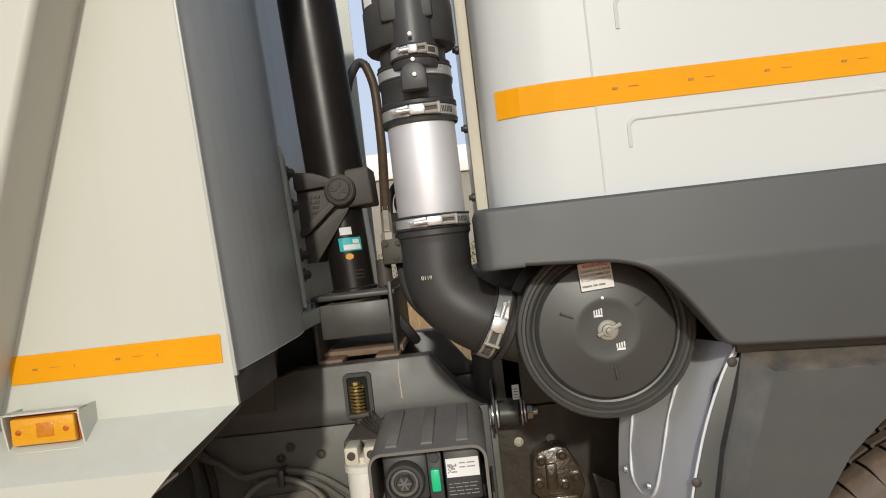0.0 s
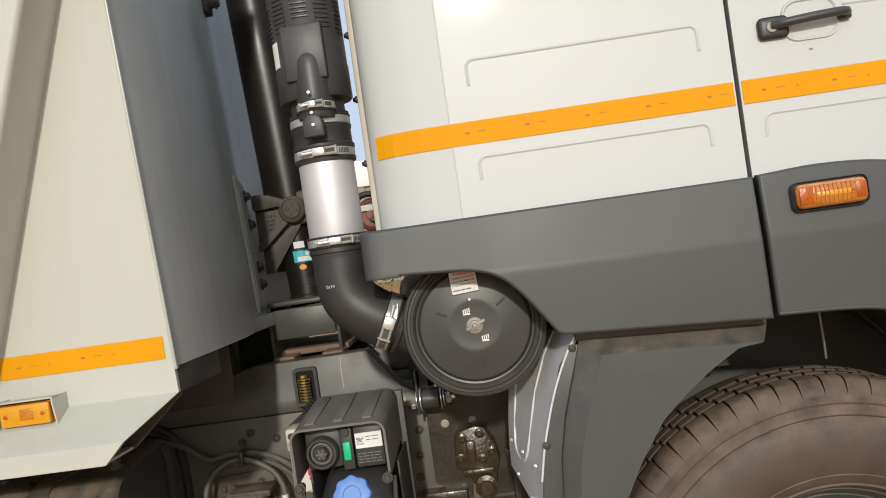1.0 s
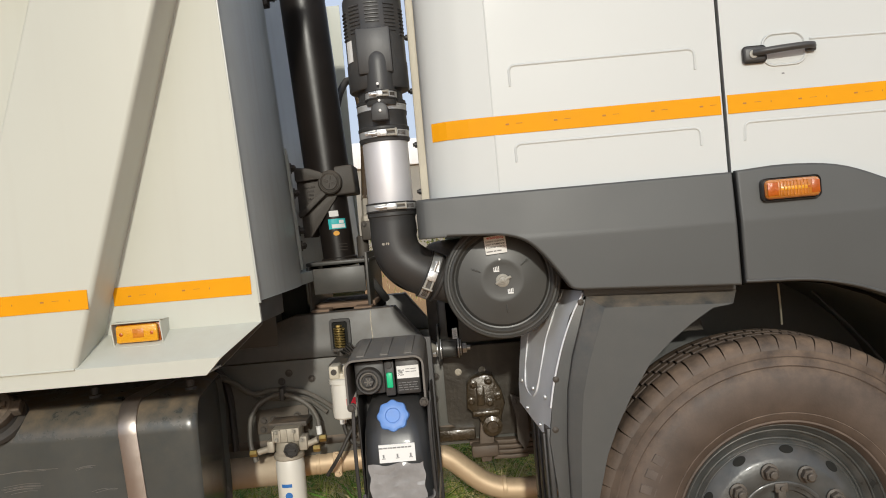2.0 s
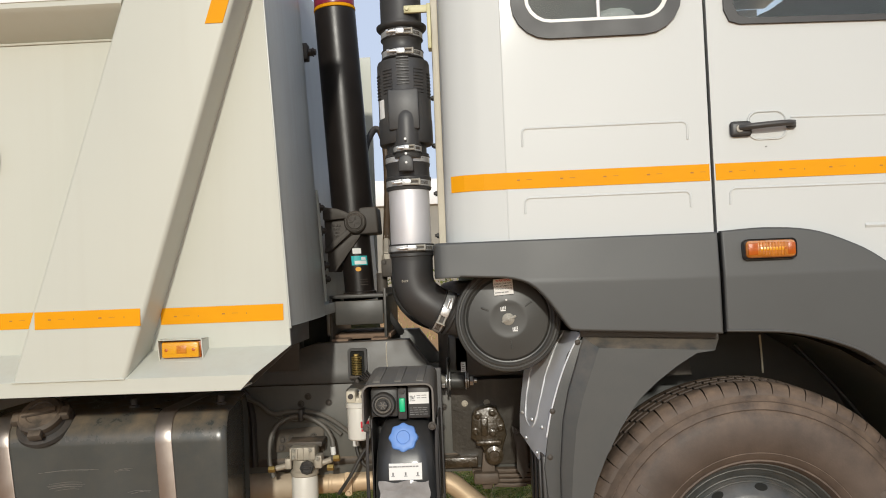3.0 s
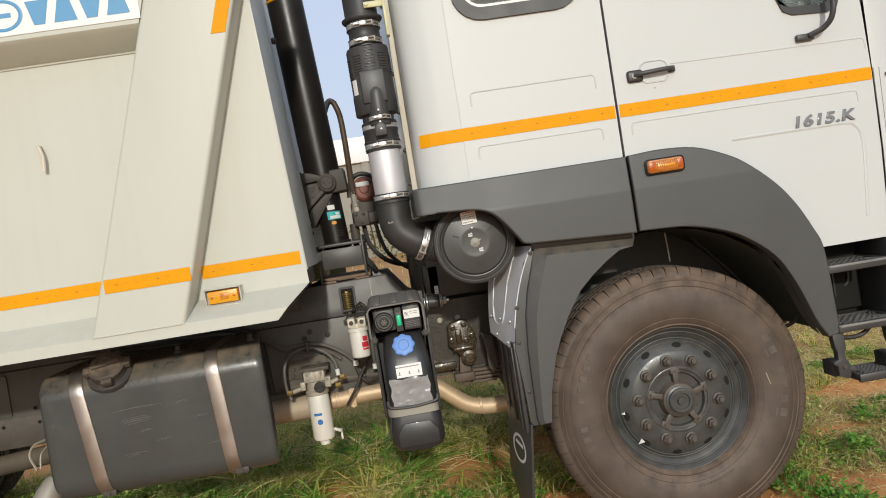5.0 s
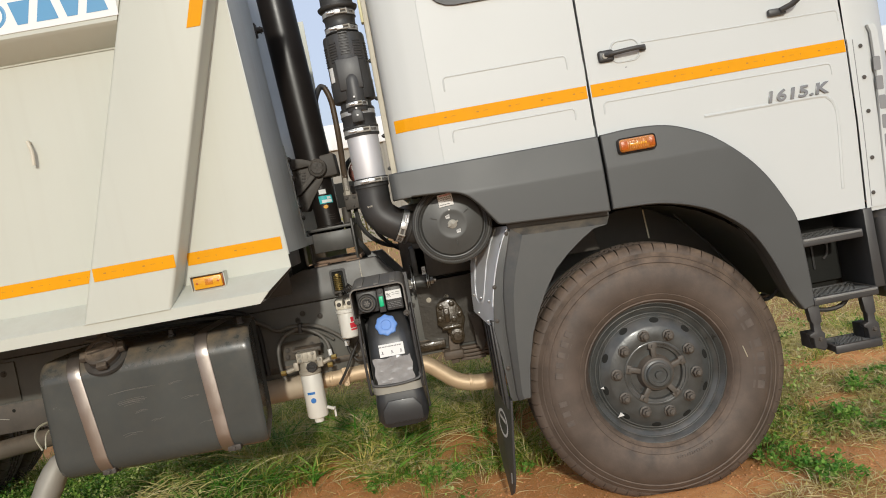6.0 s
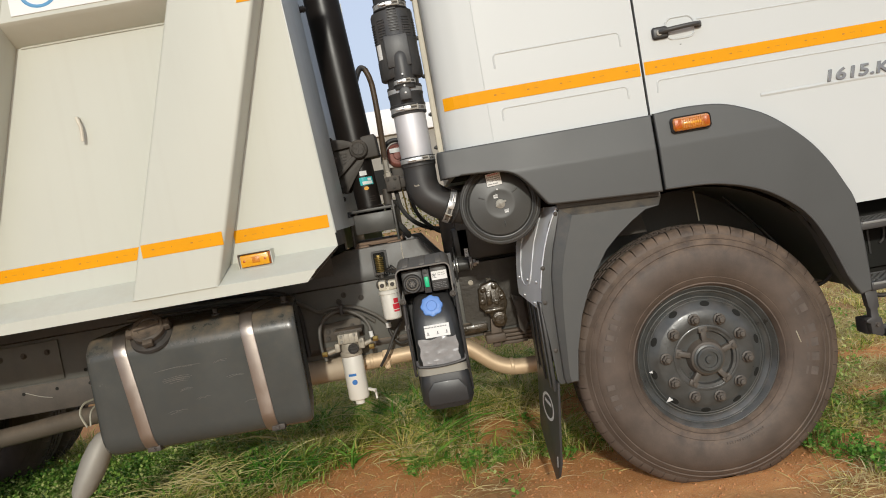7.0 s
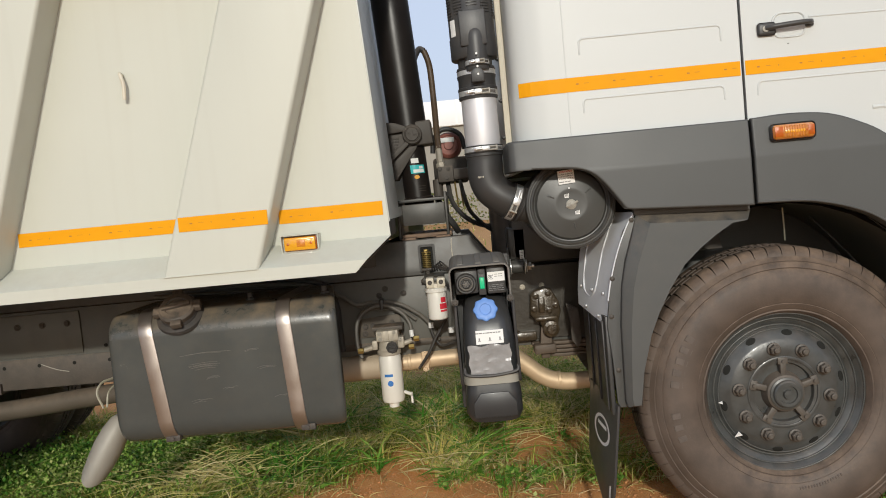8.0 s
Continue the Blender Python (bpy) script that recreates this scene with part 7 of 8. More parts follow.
    prism(b, [(-1.165, 0.505), (-1.165, 0.56), (-1.135, 0.60), (-1.03, 0.60), (-1.0, 0.56), (-1.0, 0.505)], 0.122, 0.132, bev=0.004)
    part("lower_field", b, M_UREA, tank)
    # strap and side frame
    b = B()
    def srect(z, g):
        return [(x, y, z) for x, y in rrect(-1.188 - g, -0.980 + g, 0.130 - g, 0.436, 0.045, 6)]
    loft(b, [srect(0.632, 0.002), srect(0.632, 0.006), srect(0.664, 0.006), srect(0.664, 0.002)], True, False)
    part("tank_band", b, mat("grey band", (0.30, 0.29, 0.25), 0.42, metal=0.2, dust=0.2), tank, "grey steel band")
    for x in (-1.200, -0.980):
        b = B()
        tube(b, [(x, 0.15, 0.95), (x - 0.002, 0.125, 0.85), (x, 0.125, 0.66), (x, 0.15, 0.64), (x, 0.20, 0.625)], 0.0055, 8, 5)
        box(b, x - 0.003, x + 0.003, 0.24, 0.44, 0.64, 0.96, 0.002)
        part("tank_frame", b, M_CABLE, tank)
    b = B()
    box(b, -1.21, -0.97, 0.43, 0.45, 0.47, 1.10, 0.004)
    box(b, -1.16, -1.03, 0.45, 0.85, 0.80, 0.92, 0.01)
    part("tank_back_plate", b, M_BLACK, tank)
    b = B()
    tube(b, [(-1.187, 0.126, 0.70), (-1.175, 0.116, 0.675), (-1.085, 0.112, 0.668), (-0.995, 0.116, 0.678), (-0.984, 0.126, 0.70)], 0.006, 8, 5)
    part("film_edge", b, M_BLACK, tank)
    # cap: eight-lobed
    m = along((-1.088, 0.185, 0.902), (-1.088, 0.05, 0.956))
    b = B()
    def lobe(r, h, k):
        return [tuple(m @ Vector((r * (1 + k * math.cos(8 * a)) * math.cos(a), r * (1 + k * math.cos(8 * a)) * math.sin(a), h))) for a in [2 * math.pi * i / 64 for i in range(64)]]
    loft(b, [lobe(0.044, 0.0, 0.02), lobe(0.0455, 0.004, 0.05), lobe(0.0455, 0.030, 0.055), lobe(0.043, 0.036, 0.05), lobe(0.034, 0.040, 0.02), lobe(0.022, 0.039, 0.0), lobe(0.020, 0.036, 0.0)])
    part("filler_cap", b, M_BLUECAP, tank, "blue lobed plastic filler cap")
    b = B()
    lathe(b, [(0.049, -0.02), (0.049, -0.006), (0.046, -0.002)], 32, m)
    part("filler_neck", b, M_BLACK, tank)
    b = B()
    tube(b, [m @ Vector((0.046 * math.cos(a), 0.046 * math.sin(a), -0.003)) for a in [math.pi * 1.05 + i * 0.2 for i in range(15)]], 0.0022, 6, 2)
    part("cap_tether", b, M_WIRE, tank)
    # label with pictograms, and a film bag taped below
    b = B()
    box(b, -1.134, -1.030, 0.119, 0.1225, 0.788, 0.840, 0.0)
    part("tank_label", b, M_PAPER, tank, "white pictogram label", smooth=False)
    b = B()
    rng = random.Random(2)
    for x in (-1.130, -1.090, -1.052):
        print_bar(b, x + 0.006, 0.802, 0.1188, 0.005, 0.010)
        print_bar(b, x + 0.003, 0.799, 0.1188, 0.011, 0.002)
    x = -1.134
    while x < -1.042:
        w = rng.uniform(0.004, 0.012)
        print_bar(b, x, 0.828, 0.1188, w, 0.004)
        x += w + 0.002
    part("label_print", b, M_GREY, tank, smooth=False)
    b = B()
    rings = []
    rng = random.Random(4)
    for i in range(13):
        z = 0.674 + 0.0092 * i
        rings.append([(-1.166 + 0.0122 * j + (0.003 * math.sin(i) if j in (0, 13) else 0), 0.1165 - 0.0035 * rng.random(), z + 0.004 * math.sin(j * 0.9 + 1) * (i / 12)) for j in range(14)])
    loft(b, rings, False, False)
    part("film_bag", b, M_BAG, tank, "crumpled clear document bag", smooth=True, angle=15)


urea_tank()


# -- filters and pipes between the tanks --
def fuel_filters():
    # upper filter, white with a red mark, on a pale head
    b = B()
    c = (-1.283, 0.53)
    lathe(b, [(0.036, 0.838), (0.041, 0.843), (0.042, 0.86), (0.042, 0.948), (0.040, 0.955), (0.047, 0.957), (0.047, 0.972), (0.042, 0.975)], 36, pose(c[0], c[1], 0))
    f1 = part("fuel_filter", b, M_WHITE, truck, "white spin-on filter with red mark")
    b = B()
    for z0, z1, a0, da in ((0.872, 0.880, -1.25, 0.80), (0.884, 0.908, -1.30, 0.90), (0.912, 0.934, -1.15, 0.62)):
        r = []
        for k in range(6):
            a = a0 + da * k / 5
            r.append([(c[0] + rr * math.cos(a), c[1] + rr * math.sin(a), z) for rr, z in ((0.0422, z0), (0.043, z0), (0.043, z1), (0.0422, z1))])
        loft(b, r)
    part("red_mark", b, M_RED, f1, "red printed mark", smooth=False)
    b = B()
    box(b, -1.318, -1.244, 0.50, 0.60, 0.972, 0.992, 0.004)
    part("filter_head", b, M_CREAM, f1, "pale cast filter head")
    for xa, xb, z1 in ((-1.322, -1.288, 1.020), (-1.276, -1.240, 1.018)):
        b = B()
        box(b, xa, xb, 0.49, 0.57, 0.977, z1, 0.006)
        part("head_lug", b, M_CREAM, f1)
    for x in (-1.305, -1.258):
        b = B()
        lathe(b, [(0.010, 0), (0.010, 0.004), (0.006, 0.004), (0.006, 0.001), (0.0, 0.001)], 12, along((x, 0.49, 1.0), (x, 0.3, 1.0)), caps=False)
        part("head_port", b, M_CAST, f1)
    b = B()
    box(b, -1.34, -1.25, 0.60, 0.845, 0.985, 1.01, 0.004)
    part("filter_arm", b, M_CHASSIS, f1)
    b = B()
    for i in range(5):
        tube(b, [(-1.30 + 0.012 * i, 0.70, 1.03), (-1.29 + 0.008 * i, 0.60, 1.055 + 0.006 * i), (-1.25 + 0.008 * i, 0.52, 1.05), (-1.21, 0.45, 1.04 + 0.006 * i)], 0.0032, 6, 5)
    part("wire_loom", b, M_CABLE, f1)["kind"] = "stuff"
    # lower filter: pale canister under a cast head with plug
    b = B()
    c = (-1.528, 0.70)
    lathe(b, [(0.022, 0.432), (0.024, 0.45), (0.046, 0.458), (0.051, 0.47), (0.051, 0.66), (0.047, 0.672)], 40, pose(c[0], c[1], 0))
    f2 = part("water_separator", b, M_WHITE, truck, "off-white water separator filter with blue mark")
    b = B()
    r = []
    for s in range(6):
        a = -2.1 + 0.75 * s / 5
        r.append([(c[0] + rr * math.cos(a), c[1] + rr * math.sin(a), z) for rr, z in ((0.0512, 0.578), (0.0518, 0.578), (0.0518, 0.590), (0.0512, 0.590))])
    loft(b, r)
    lathe(b, [(0.013, 0), (0.013, 0.0006), (0.0, 0.0006)], 20, along((c[0] - 0.002, c[1] - 0.0515, 0.548), (c[0] - 0.002, 0, 0.548)), caps=False)
    part("blue_mark", b, M_BLUEP, f2, "blue printed mark", smooth=False)
    b = B()
    box(b, -1.578, -1.478, 0.665, 0.76, 0.735, 0.785, 0.006)
    lathe(b, [(0.050, 0.672), (0.054, 0.676), (0.054, 0.690), (0.046, 0.698), (0.042, 0.735)], 32, pose(c[0], c[1], 0))
    part("filter_head", b, M_ALLOY, f2, "dusty cast alloy filter head")
    for x_ in (-1.572, -1.548, -1.524, -1.500):
        b = B()
        box(b, x_ - 0.003, x_ + 0.003, 0.657, 0.668, 0.738, 0.782, 0.001)
        part("head_rib", b, M_ALLOY, f2)
    for xa, xb, z0, z1, xc, zc in ((-1.60, -1.575, 0.700, 0.742, -1.640, 0.70), (-1.485, -1.455, 0.700, 0.750, -1.420, 0.728)):
        b = B()
        box(b, xa, xb, 0.675, 0.733, z0, z1, 0.005)
        part("port_block", b, M_ALLOY, f2)
        b = B()
        rod(b, ((xa + xb) / 2, 0.70, z0 + 0.012), (xc, 0.70, zc), 0.0115, 10, 0.002)
        part("pipe_stub", b, M_ALLOY, f2)
    for x_, z_ in ((-1.560, 0.775), (-1.496, 0.775), (-1.560, 0.748), (-1.470, 0.742)):
        b = B()
        hexbolt(b, (x_, 0.662, z_), (0, -1, 0), 0.006, 0.007)
        part("head_bolt", b, M_TAIL, f2)
    b = B()
    mm = along((-1.508, 0.660, 0.712), (-1.508, 0.5, 0.700))
    lathe(b, [(0.026, 0), (0.027, 0.006), (0.027, 0.018), (0.023, 0.022), (0.020, 0.022), (0.018, 0.016), (0.0, 0.015)], 8, mm, caps=False)
    box(b, -0.017, 0.017, -0.004, 0.004, 0.014, 0.023, 0.002, 1, m=mm)
    part("priming_knob", b, M_BLACK, f2, "black priming knob")
    for x, z in ((-1.40, 0.735), (-1.425, 0.70), (-1.655, 0.70)):
        b = B()
        rod(b, (x - 0.012, 0.69, z), (x + 0.014, 0.69, z), 0.013, 6, 0.002)
        part("brass_fitting", b, M_BRASS, f2)
    b = B()
    box(b, -1.45, -1.44, 0.70, 0.71, 0.44, 0.49, 0.002)
    rod(b, (-1.475, 0.68, 0.50), (-1.44, 0.66, 0.49), 0.008, 8, 0.002)
    part("drain_tap", b, M_WHITE, f2)
    b = B()
    box(b, -1.60, -1.46, 0.72, 0.829, 0.775, 0.795, 0.004)
    part("filter_bracket", b, M_DIRTY, f2)
    # arched air hose over the filter head, and two long hoses that come out from under the body
    b = B()
    tube(b, [(-1.655, 0.72, 0.66), (-1.674, 0.735, 0.72), (-1.672, 0.75, 0.80), (-1.648, 0.76, 0.852), (-1.605, 0.77, 0.880), (-1.555, 0.77, 0.888), (-1.505, 0.77, 0.874), (-1.455, 0.77, 0.838), (-1.428, 0.765, 0.79), (-1.422, 0.755, 0.735)], 0.0092, 12, 6)
    part("air_hose", b, M_DUSTHOSE, truck, "dusty grey arched air hose")
    b = B()
    rod(b, (-1.424, 0.755, 0.765), (-1.422, 0.755, 0.735), 0.0105, 10)
    part("hose_tag", b, M_PAPER, truck)
    for pts, r, mtl in (([(-2.60, 0.78, 1.02), (-2.15, 0.78, 1.005), (-1.861, 0.79, 0.980), (-1.739, 0.79, 0.947), (-1.668, 0.79, 0.897), (-1.587, 0.795, 0.904), (-1.483, 0.80, 0.889), (-1.396, 0.80, 0.838), (-1.34, 0.80, 0.78), (-1.30, 0.80, 0.70)], 0.0090, M_DUSTHOSE),
                        ([(-2.60, 0.80, 1.045), (-2.10, 0.80, 1.03), (-1.84, 0.815, 0.995), (-1.722, 0.815, 0.925), (-1.643, 0.815, 0.878), (-1.56, 0.82, 0.862), (-1.47, 0.82, 0.853), (-1.40, 0.82, 0.80)], 0.0085, M_DUSTHOSE),
                        ([(-2.3, 0.80, 1.065), (-1.95, 0.81, 1.04), (-1.80, 0.82, 0.99), (-1.765, 0.83, 0.90), (-1.76, 0.83, 0.78), (-1.755, 0.82, 0.68)], 0.013, M_CABLE),
                        ([(-1.33, 0.78, 0.82), (-1.33, 0.77, 0.74), (-1.29, 0.76, 0.68), (-1.22, 0.74, 0.70)], 0.007, M_CABLE),
                        ([(-1.26, 0.74, 0.80), (-1.31, 0.72, 0.73), (-1.35, 0.70, 0.66), (-1.40, 0.72, 0.59)], 0.007, M_CABLE)):
        b = B()
        tube(b, pts, r, 9, 6)
        part("wiring_hose", b, mtl, truck)
    b = B()
    box(b, -1.558, -1.540, 0.752, 0.812, 0.868, 0.915, 0.004)
    part("hose_clip", b, M_BLACK, truck, "black clip holding two hoses")
    # pale dusty mounting plate with its bolts behind the filter head
    b = B()
    prism(b, [(-1.672, 0.735), (-1.672, 0.812), (-1.662, 0.824), (-1.485, 0.834), (-1.472, 0.824), (-1.472, 0.735)], 0.829, 0.836, bev=0.001)
    mp_ = part("filter_plate", b, M_PIPE, truck, "dusty brown filter mounting plate")
    for x, z in ((-1.640, 0.785), (-1.605, 0.787), (-1.515, 0.795), (-1.645, 0.752)):
        b = B()
        hexbolt(b, (x, 0.829, z), (0, -1, 0), 0.010, 0.010)
        part("plate_bolt", b, M_CAST, mp_)
    for x, z in ((-1.33, 0.78), (-1.24, 0.75)):
        b = B()
        rod(b, (x, 0.745, z - 0.012), (x, 0.745, z + 0.012), 0.013, 8)
        part("cable_tie", b, M_PAPER, truck)
    # exhaust from the silencer forward, with a clamp joint and a bend towards the wheel
    b = B()
    rod(b, (-1.90, 0.86, 0.585), (-1.58, 0.86, 0.592), 0.062, 28, 0.006)
    part("flex_pipe", b, M_SLEEVE, truck, "dull tan exhaust sleeve")
    b = B()
    tube(b, [(-1.60, 0.86, 0.592), (-1.45, 0.86, 0.598), (-1.25, 0.86, 0.605), (-1.05, 0.86, 0.605), (-0.965, 0.86, 0.580), (-0.90, 0.86, 0.528), (-0.84, 0.86, 0.478), (-0.77, 0.86, 0.447), (-0.70, 0.86, 0.438), (-0.64, 0.86, 0.438), (-0.56, 0.86, 0.438)], 0.041, 24, 6)
    ex = part("exhaust_front", b, M_EXH, truck, "tan heat-tinted exhaust pipe")
    for x, z in ((-1.395, 0.60), (-1.37, 0.601), (-1.46, 0.598), (-0.765, 0.449)):
        b = B()
        rod(b, (x, 0.86, z), (x + 0.016, 0.86, z), 0.043, 24, 0.002)
        part("pipe_clamp", b, M_EXH, ex)
    b = B()
    box(b, -1.39, -1.36, 0.80, 0.815, 0.56, 0.65, 0.003)
    hexbolt(b, (-1.375, 0.80, 0.64), (0, -1, 0), 0.009, 0.010)
    hexbolt(b, (-1.375, 0.80, 0.57), (0, -1, 0), 0.009, 0.010)
    part("clamp_ear", b, M_EXH, ex)


fuel_filters()


# ---- ground and distance ----
BARE = [(-3.75, 3.6, 1.1, 1.0), (-1.58, 1.04, 0.40, 0.34), (-1.6, 0.6, 0.55, 0.35), (-0.35, 0.35, 0.62, 0.42), (0.10, 0.15, 0.75, 0.28), (-0.88, 1.14, 0.32, 0.30), (-1.1, 0.62, 0.25, 0.10),
        (1.05, 0.86, 0.20, 0.10), (0.82, 0.02, 0.34, 0.22), (0.30, 0.02, 0.30, 0.16), (1.35, 1.55, 0.22, 0.10), (-0.2, 1.4, 0.5, 0.5), (-4.4, 3.6, 0.9, 0.7), (1.6, 1.5, 0.4, 0.2)]


def bare(x, y):
    """1 on bare soil, 0 in the grass."""
    v = 0.0
    n = noise.noise(Vector((x * 2.7, y * 2.7, 3.0))) * 0.35 + noise.noise(Vector((x * 7.0, y * 7.0, 8.0))) * 0.25
    for cx, cy, rx, ry in BARE:
        d = math.hypot((x - cx) / rx, (y - cy) / ry)
        v = max(v, 1.25 - d + n)
    return min(1.0, max(0.0, v * 1.6))


def worn(x, y):
    """How far the unseen ground beside the truck is bared to bounce light up."""
    d = math.hypot((x + 0.5) / 6.0, (y + 3.0) / 2.9) + 0.25 * noise.noise(Vector((x * 0.7, y * 0.7, 21)))
    return min(1.0, max(0.0, (1.15 - d) * 2.2))


def lift(x, y):
    h = 0.022 * noise.noise(Vector((x * 1.3, y * 1.3, 0))) + 0.010 * noise.noise(Vector((x * 5, y * 5, 2)))
    h += 0.03 * math.exp(-((y - 1.5) / 0.9) ** 2 - ((x + 1.3) / 1.2) ** 2)
    for wx in (0.0, -4.12):
        d = math.hypot((x - wx) / 0.5, (y - 0.25) / 0.35)
        h *= min(1.0, max(0.0, d - 0.4) / 0.6)
    return h


def ground_material():
    m = bpy.data.materials.new("red soil with dry grass litter")
    m.use_nodes = True
    nt = m.node_tree
    N, L = nt.nodes, nt.links
    b = N["Principled BSDF"]
    tc = N.new("ShaderNodeTexCoord")
    def nz(s, d=8, r=0.6):
        n = N.new("ShaderNodeTexNoise")
        n.inputs["Scale"].default_value, n.inputs["Detail"].default_value, n.inputs["Roughness"].default_value = s, d, r
        L.new(tc.outputs["Object"], n.inputs["Vector"])
        return n
    def mixc(f, a, c):
        k = N.new("ShaderNodeMix")
        k.data_type = "RGBA"
        L.new(f, k.inputs["Factor"])
        for s, v in (("A", a), ("B", c)):
            if isinstance(v, tuple):
                k.inputs[s].default_value = (*v, 1)
            else:
                L.new(v, k.inputs[s])
        return k.outputs["Result"]
    def ramp(src, lo, hi):
        r = N.new("ShaderNodeMapRange")
        r.inputs["From Min"].default_value, r.inputs["From Max"].default_value = lo, hi
        L.new(src, r.inputs["Value"])
        return r.outputs[0]
    soil = mixc(ramp(nz(9).outputs["Fac"], 0.3, 0.7), (0.60, 0.242, 0.078), (0.74, 0.365, 0.132))
    soil = mixc(ramp(nz(110, 4).outputs["Fac"], 0.52, 0.72), soil, (0.72, 0.455, 0.235))
    soil = mixc(ramp(nz(190, 3).outputs["Fac"], 0.60, 0.75), soil, (0.32, 0.14, 0.06))
    at = N.new("ShaderNodeAttribute")
    at.attribute_name = "grassy"
    litter = mixc(ramp(nz(38, 6, 0.7).outputs["Fac"], 0.35, 0.65), (0.19, 0.115, 0.046), (0.46, 0.285, 0.128))
    col = mixc(at.outputs["Fac"], soil, litter)
    L.new(col, b.inputs["Base Color"])
    b.inputs["Roughness"].default_value = 0.95
    b.inputs["Specular IOR Level"].default_value = 0.2
    bp = N.new("ShaderNodeBump")
    bp.inputs["Strength"].default_value, bp.inputs["Distance"].default_value = 0.35, 0.008
    L.new(nz(85, 10, 0.75).outputs["Fac"], bp.inputs["Height"])
    L.new(bp.outputs[0], b.inputs["Normal"])
    return m


def ground():
    n = 190
    def spread(u):  # fine near the truck, coarse towards the horizon
        return math.copysign(3.6 * abs(u) + 0.0 if abs(u) < 1 else 3.6 + (math.exp((abs(u) - 1) * 4.2) - 1) * 2.2, u)
    us = [-2.55 + 5.1 * i / n for i in range(n + 1)]
    verts, grassy = [], []
    for v in us:
        for u in us:
            x, y = spread(u) - 1.0, spread(v) + 1.2
            near = max(0.0, 1 - max(abs(x + 1), abs(y - 1.2)) / 14)
            verts.append((x, y, lift(x, y) * near))
            # extra bare soil on the unseen near side throws light under the truck
            grassy.append((0.85 * (1 - bare(x, y)) if near > 0 else 0.75) * (1 - 0.45 * worn(x, y)))
    w = n + 1
    faces = [(j * w + i, j * w + i + 1, (j + 1) * w + i + 1, (j + 1) * w + i) for j in range(n) for i in range(n)]
    me = bpy.data.meshes.new("ground")
    me.from_pydata(verts, [], faces)
    at = me.attributes.new("grassy", "FLOAT", "POINT")
    at.data.foreach_set("value", grassy)
    me.materials.append(ground_material())
    me.shade_smooth()
    return tagged(new("ground", me), "uneven red soil with patches of grass", "ground", kind="structure")


ground()


def leaf_material(name, a, c, dry):
    """Blades whose colour runs from green to straw, blade by blade."""
    m = bpy.data.materials.new(name)
    m.use_nodes = True
    nt = m.node_tree
    N, L = nt.nodes, nt.links
    g = N.new("ShaderNodeNewGeometry")
    r = N.new("ShaderNodeValToRGB")
    e = r.color_ramp.elements
    e[0].position, e[0].color = 0.0, (*a, 1)
    e[1].position, e[1].color = 1.0, (*dry, 1)
    k = e.new(0.55)
    k.color = (*c, 1)
    tc = N.new("ShaderNodeTexCoord")
    nz = N.new("ShaderNodeTexNoise")  # clumps of one colour
    nz.inputs["Scale"].default_value, nz.inputs["Detail"].default_value = 3.2, 3
    L.new(tc.outputs["Object"], nz.inputs["Vector"])
    sp = N.new("ShaderNodeMapRange")
    sp.inputs["From Min"].default_value, sp.inputs["From Max"].default_value = 0.3, 0.7
    sp.inputs["To Min"].default_value, sp.inputs["To Max"].default_value = -0.42, 0.40
    L.new(nz.outputs["Fac"], sp.inputs["Value"])
    ad = N.new("ShaderNodeMath")
    ad.use_clamp = True
    L.new(g.outputs["Random Per Island"], ad.inputs[0])
    L.new(sp.outputs[0], ad.inputs[1])
    L.new(ad.outputs[0], r.inputs["Fac"])
    b = N["Principled BSDF"]
    L.new(r.outputs["Color"], b.inputs["Base Color"])
    b.inputs["Roughness"].default_value = 0.6
    b.inputs["Specular IOR Level"].default_value = 0.25
    tr = N.new("ShaderNodeBsdfTranslucent")
    L.new(r.outputs["Color"], tr.inputs["Color"])
    mx = N.new("ShaderNodeMixShader")
    mx.inputs["Fac"].default_value = 0.35
    L.new(b.outputs[0], mx.inputs[1])
    L.new(tr.outputs[0], mx.inputs[2])
    L.new(mx.outputs[0], N["Material Output"].inputs["Surface"])
    return m


M_GRASS = leaf_material("meadow grass", (0.075, 0.180, 0.020), (0.35, 0.42, 0.058), (0.84, 0.69, 0.23))
M_BROAD = leaf_material("broad grass blade", (0.08, 0.24, 0.025), (0.21, 0.42, 0.06), (0.50, 0.56, 0.16))
M_STRAW = leaf_material("dry grass", (0.42, 0.38, 0.12), (0.64, 0.54, 0.24), (0.74, 0.63, 0.36))
M_STALK = leaf_material("pale straw", (0.52, 0.48, 0.16), (0.72, 0.61, 0.27), (0.80, 0.68, 0.38))
M_WEED = leaf_material("broad weed leaf", (0.085, 0.24, 0.028), (0.22, 0.40, 0.062), (0.42, 0.53, 0.14))


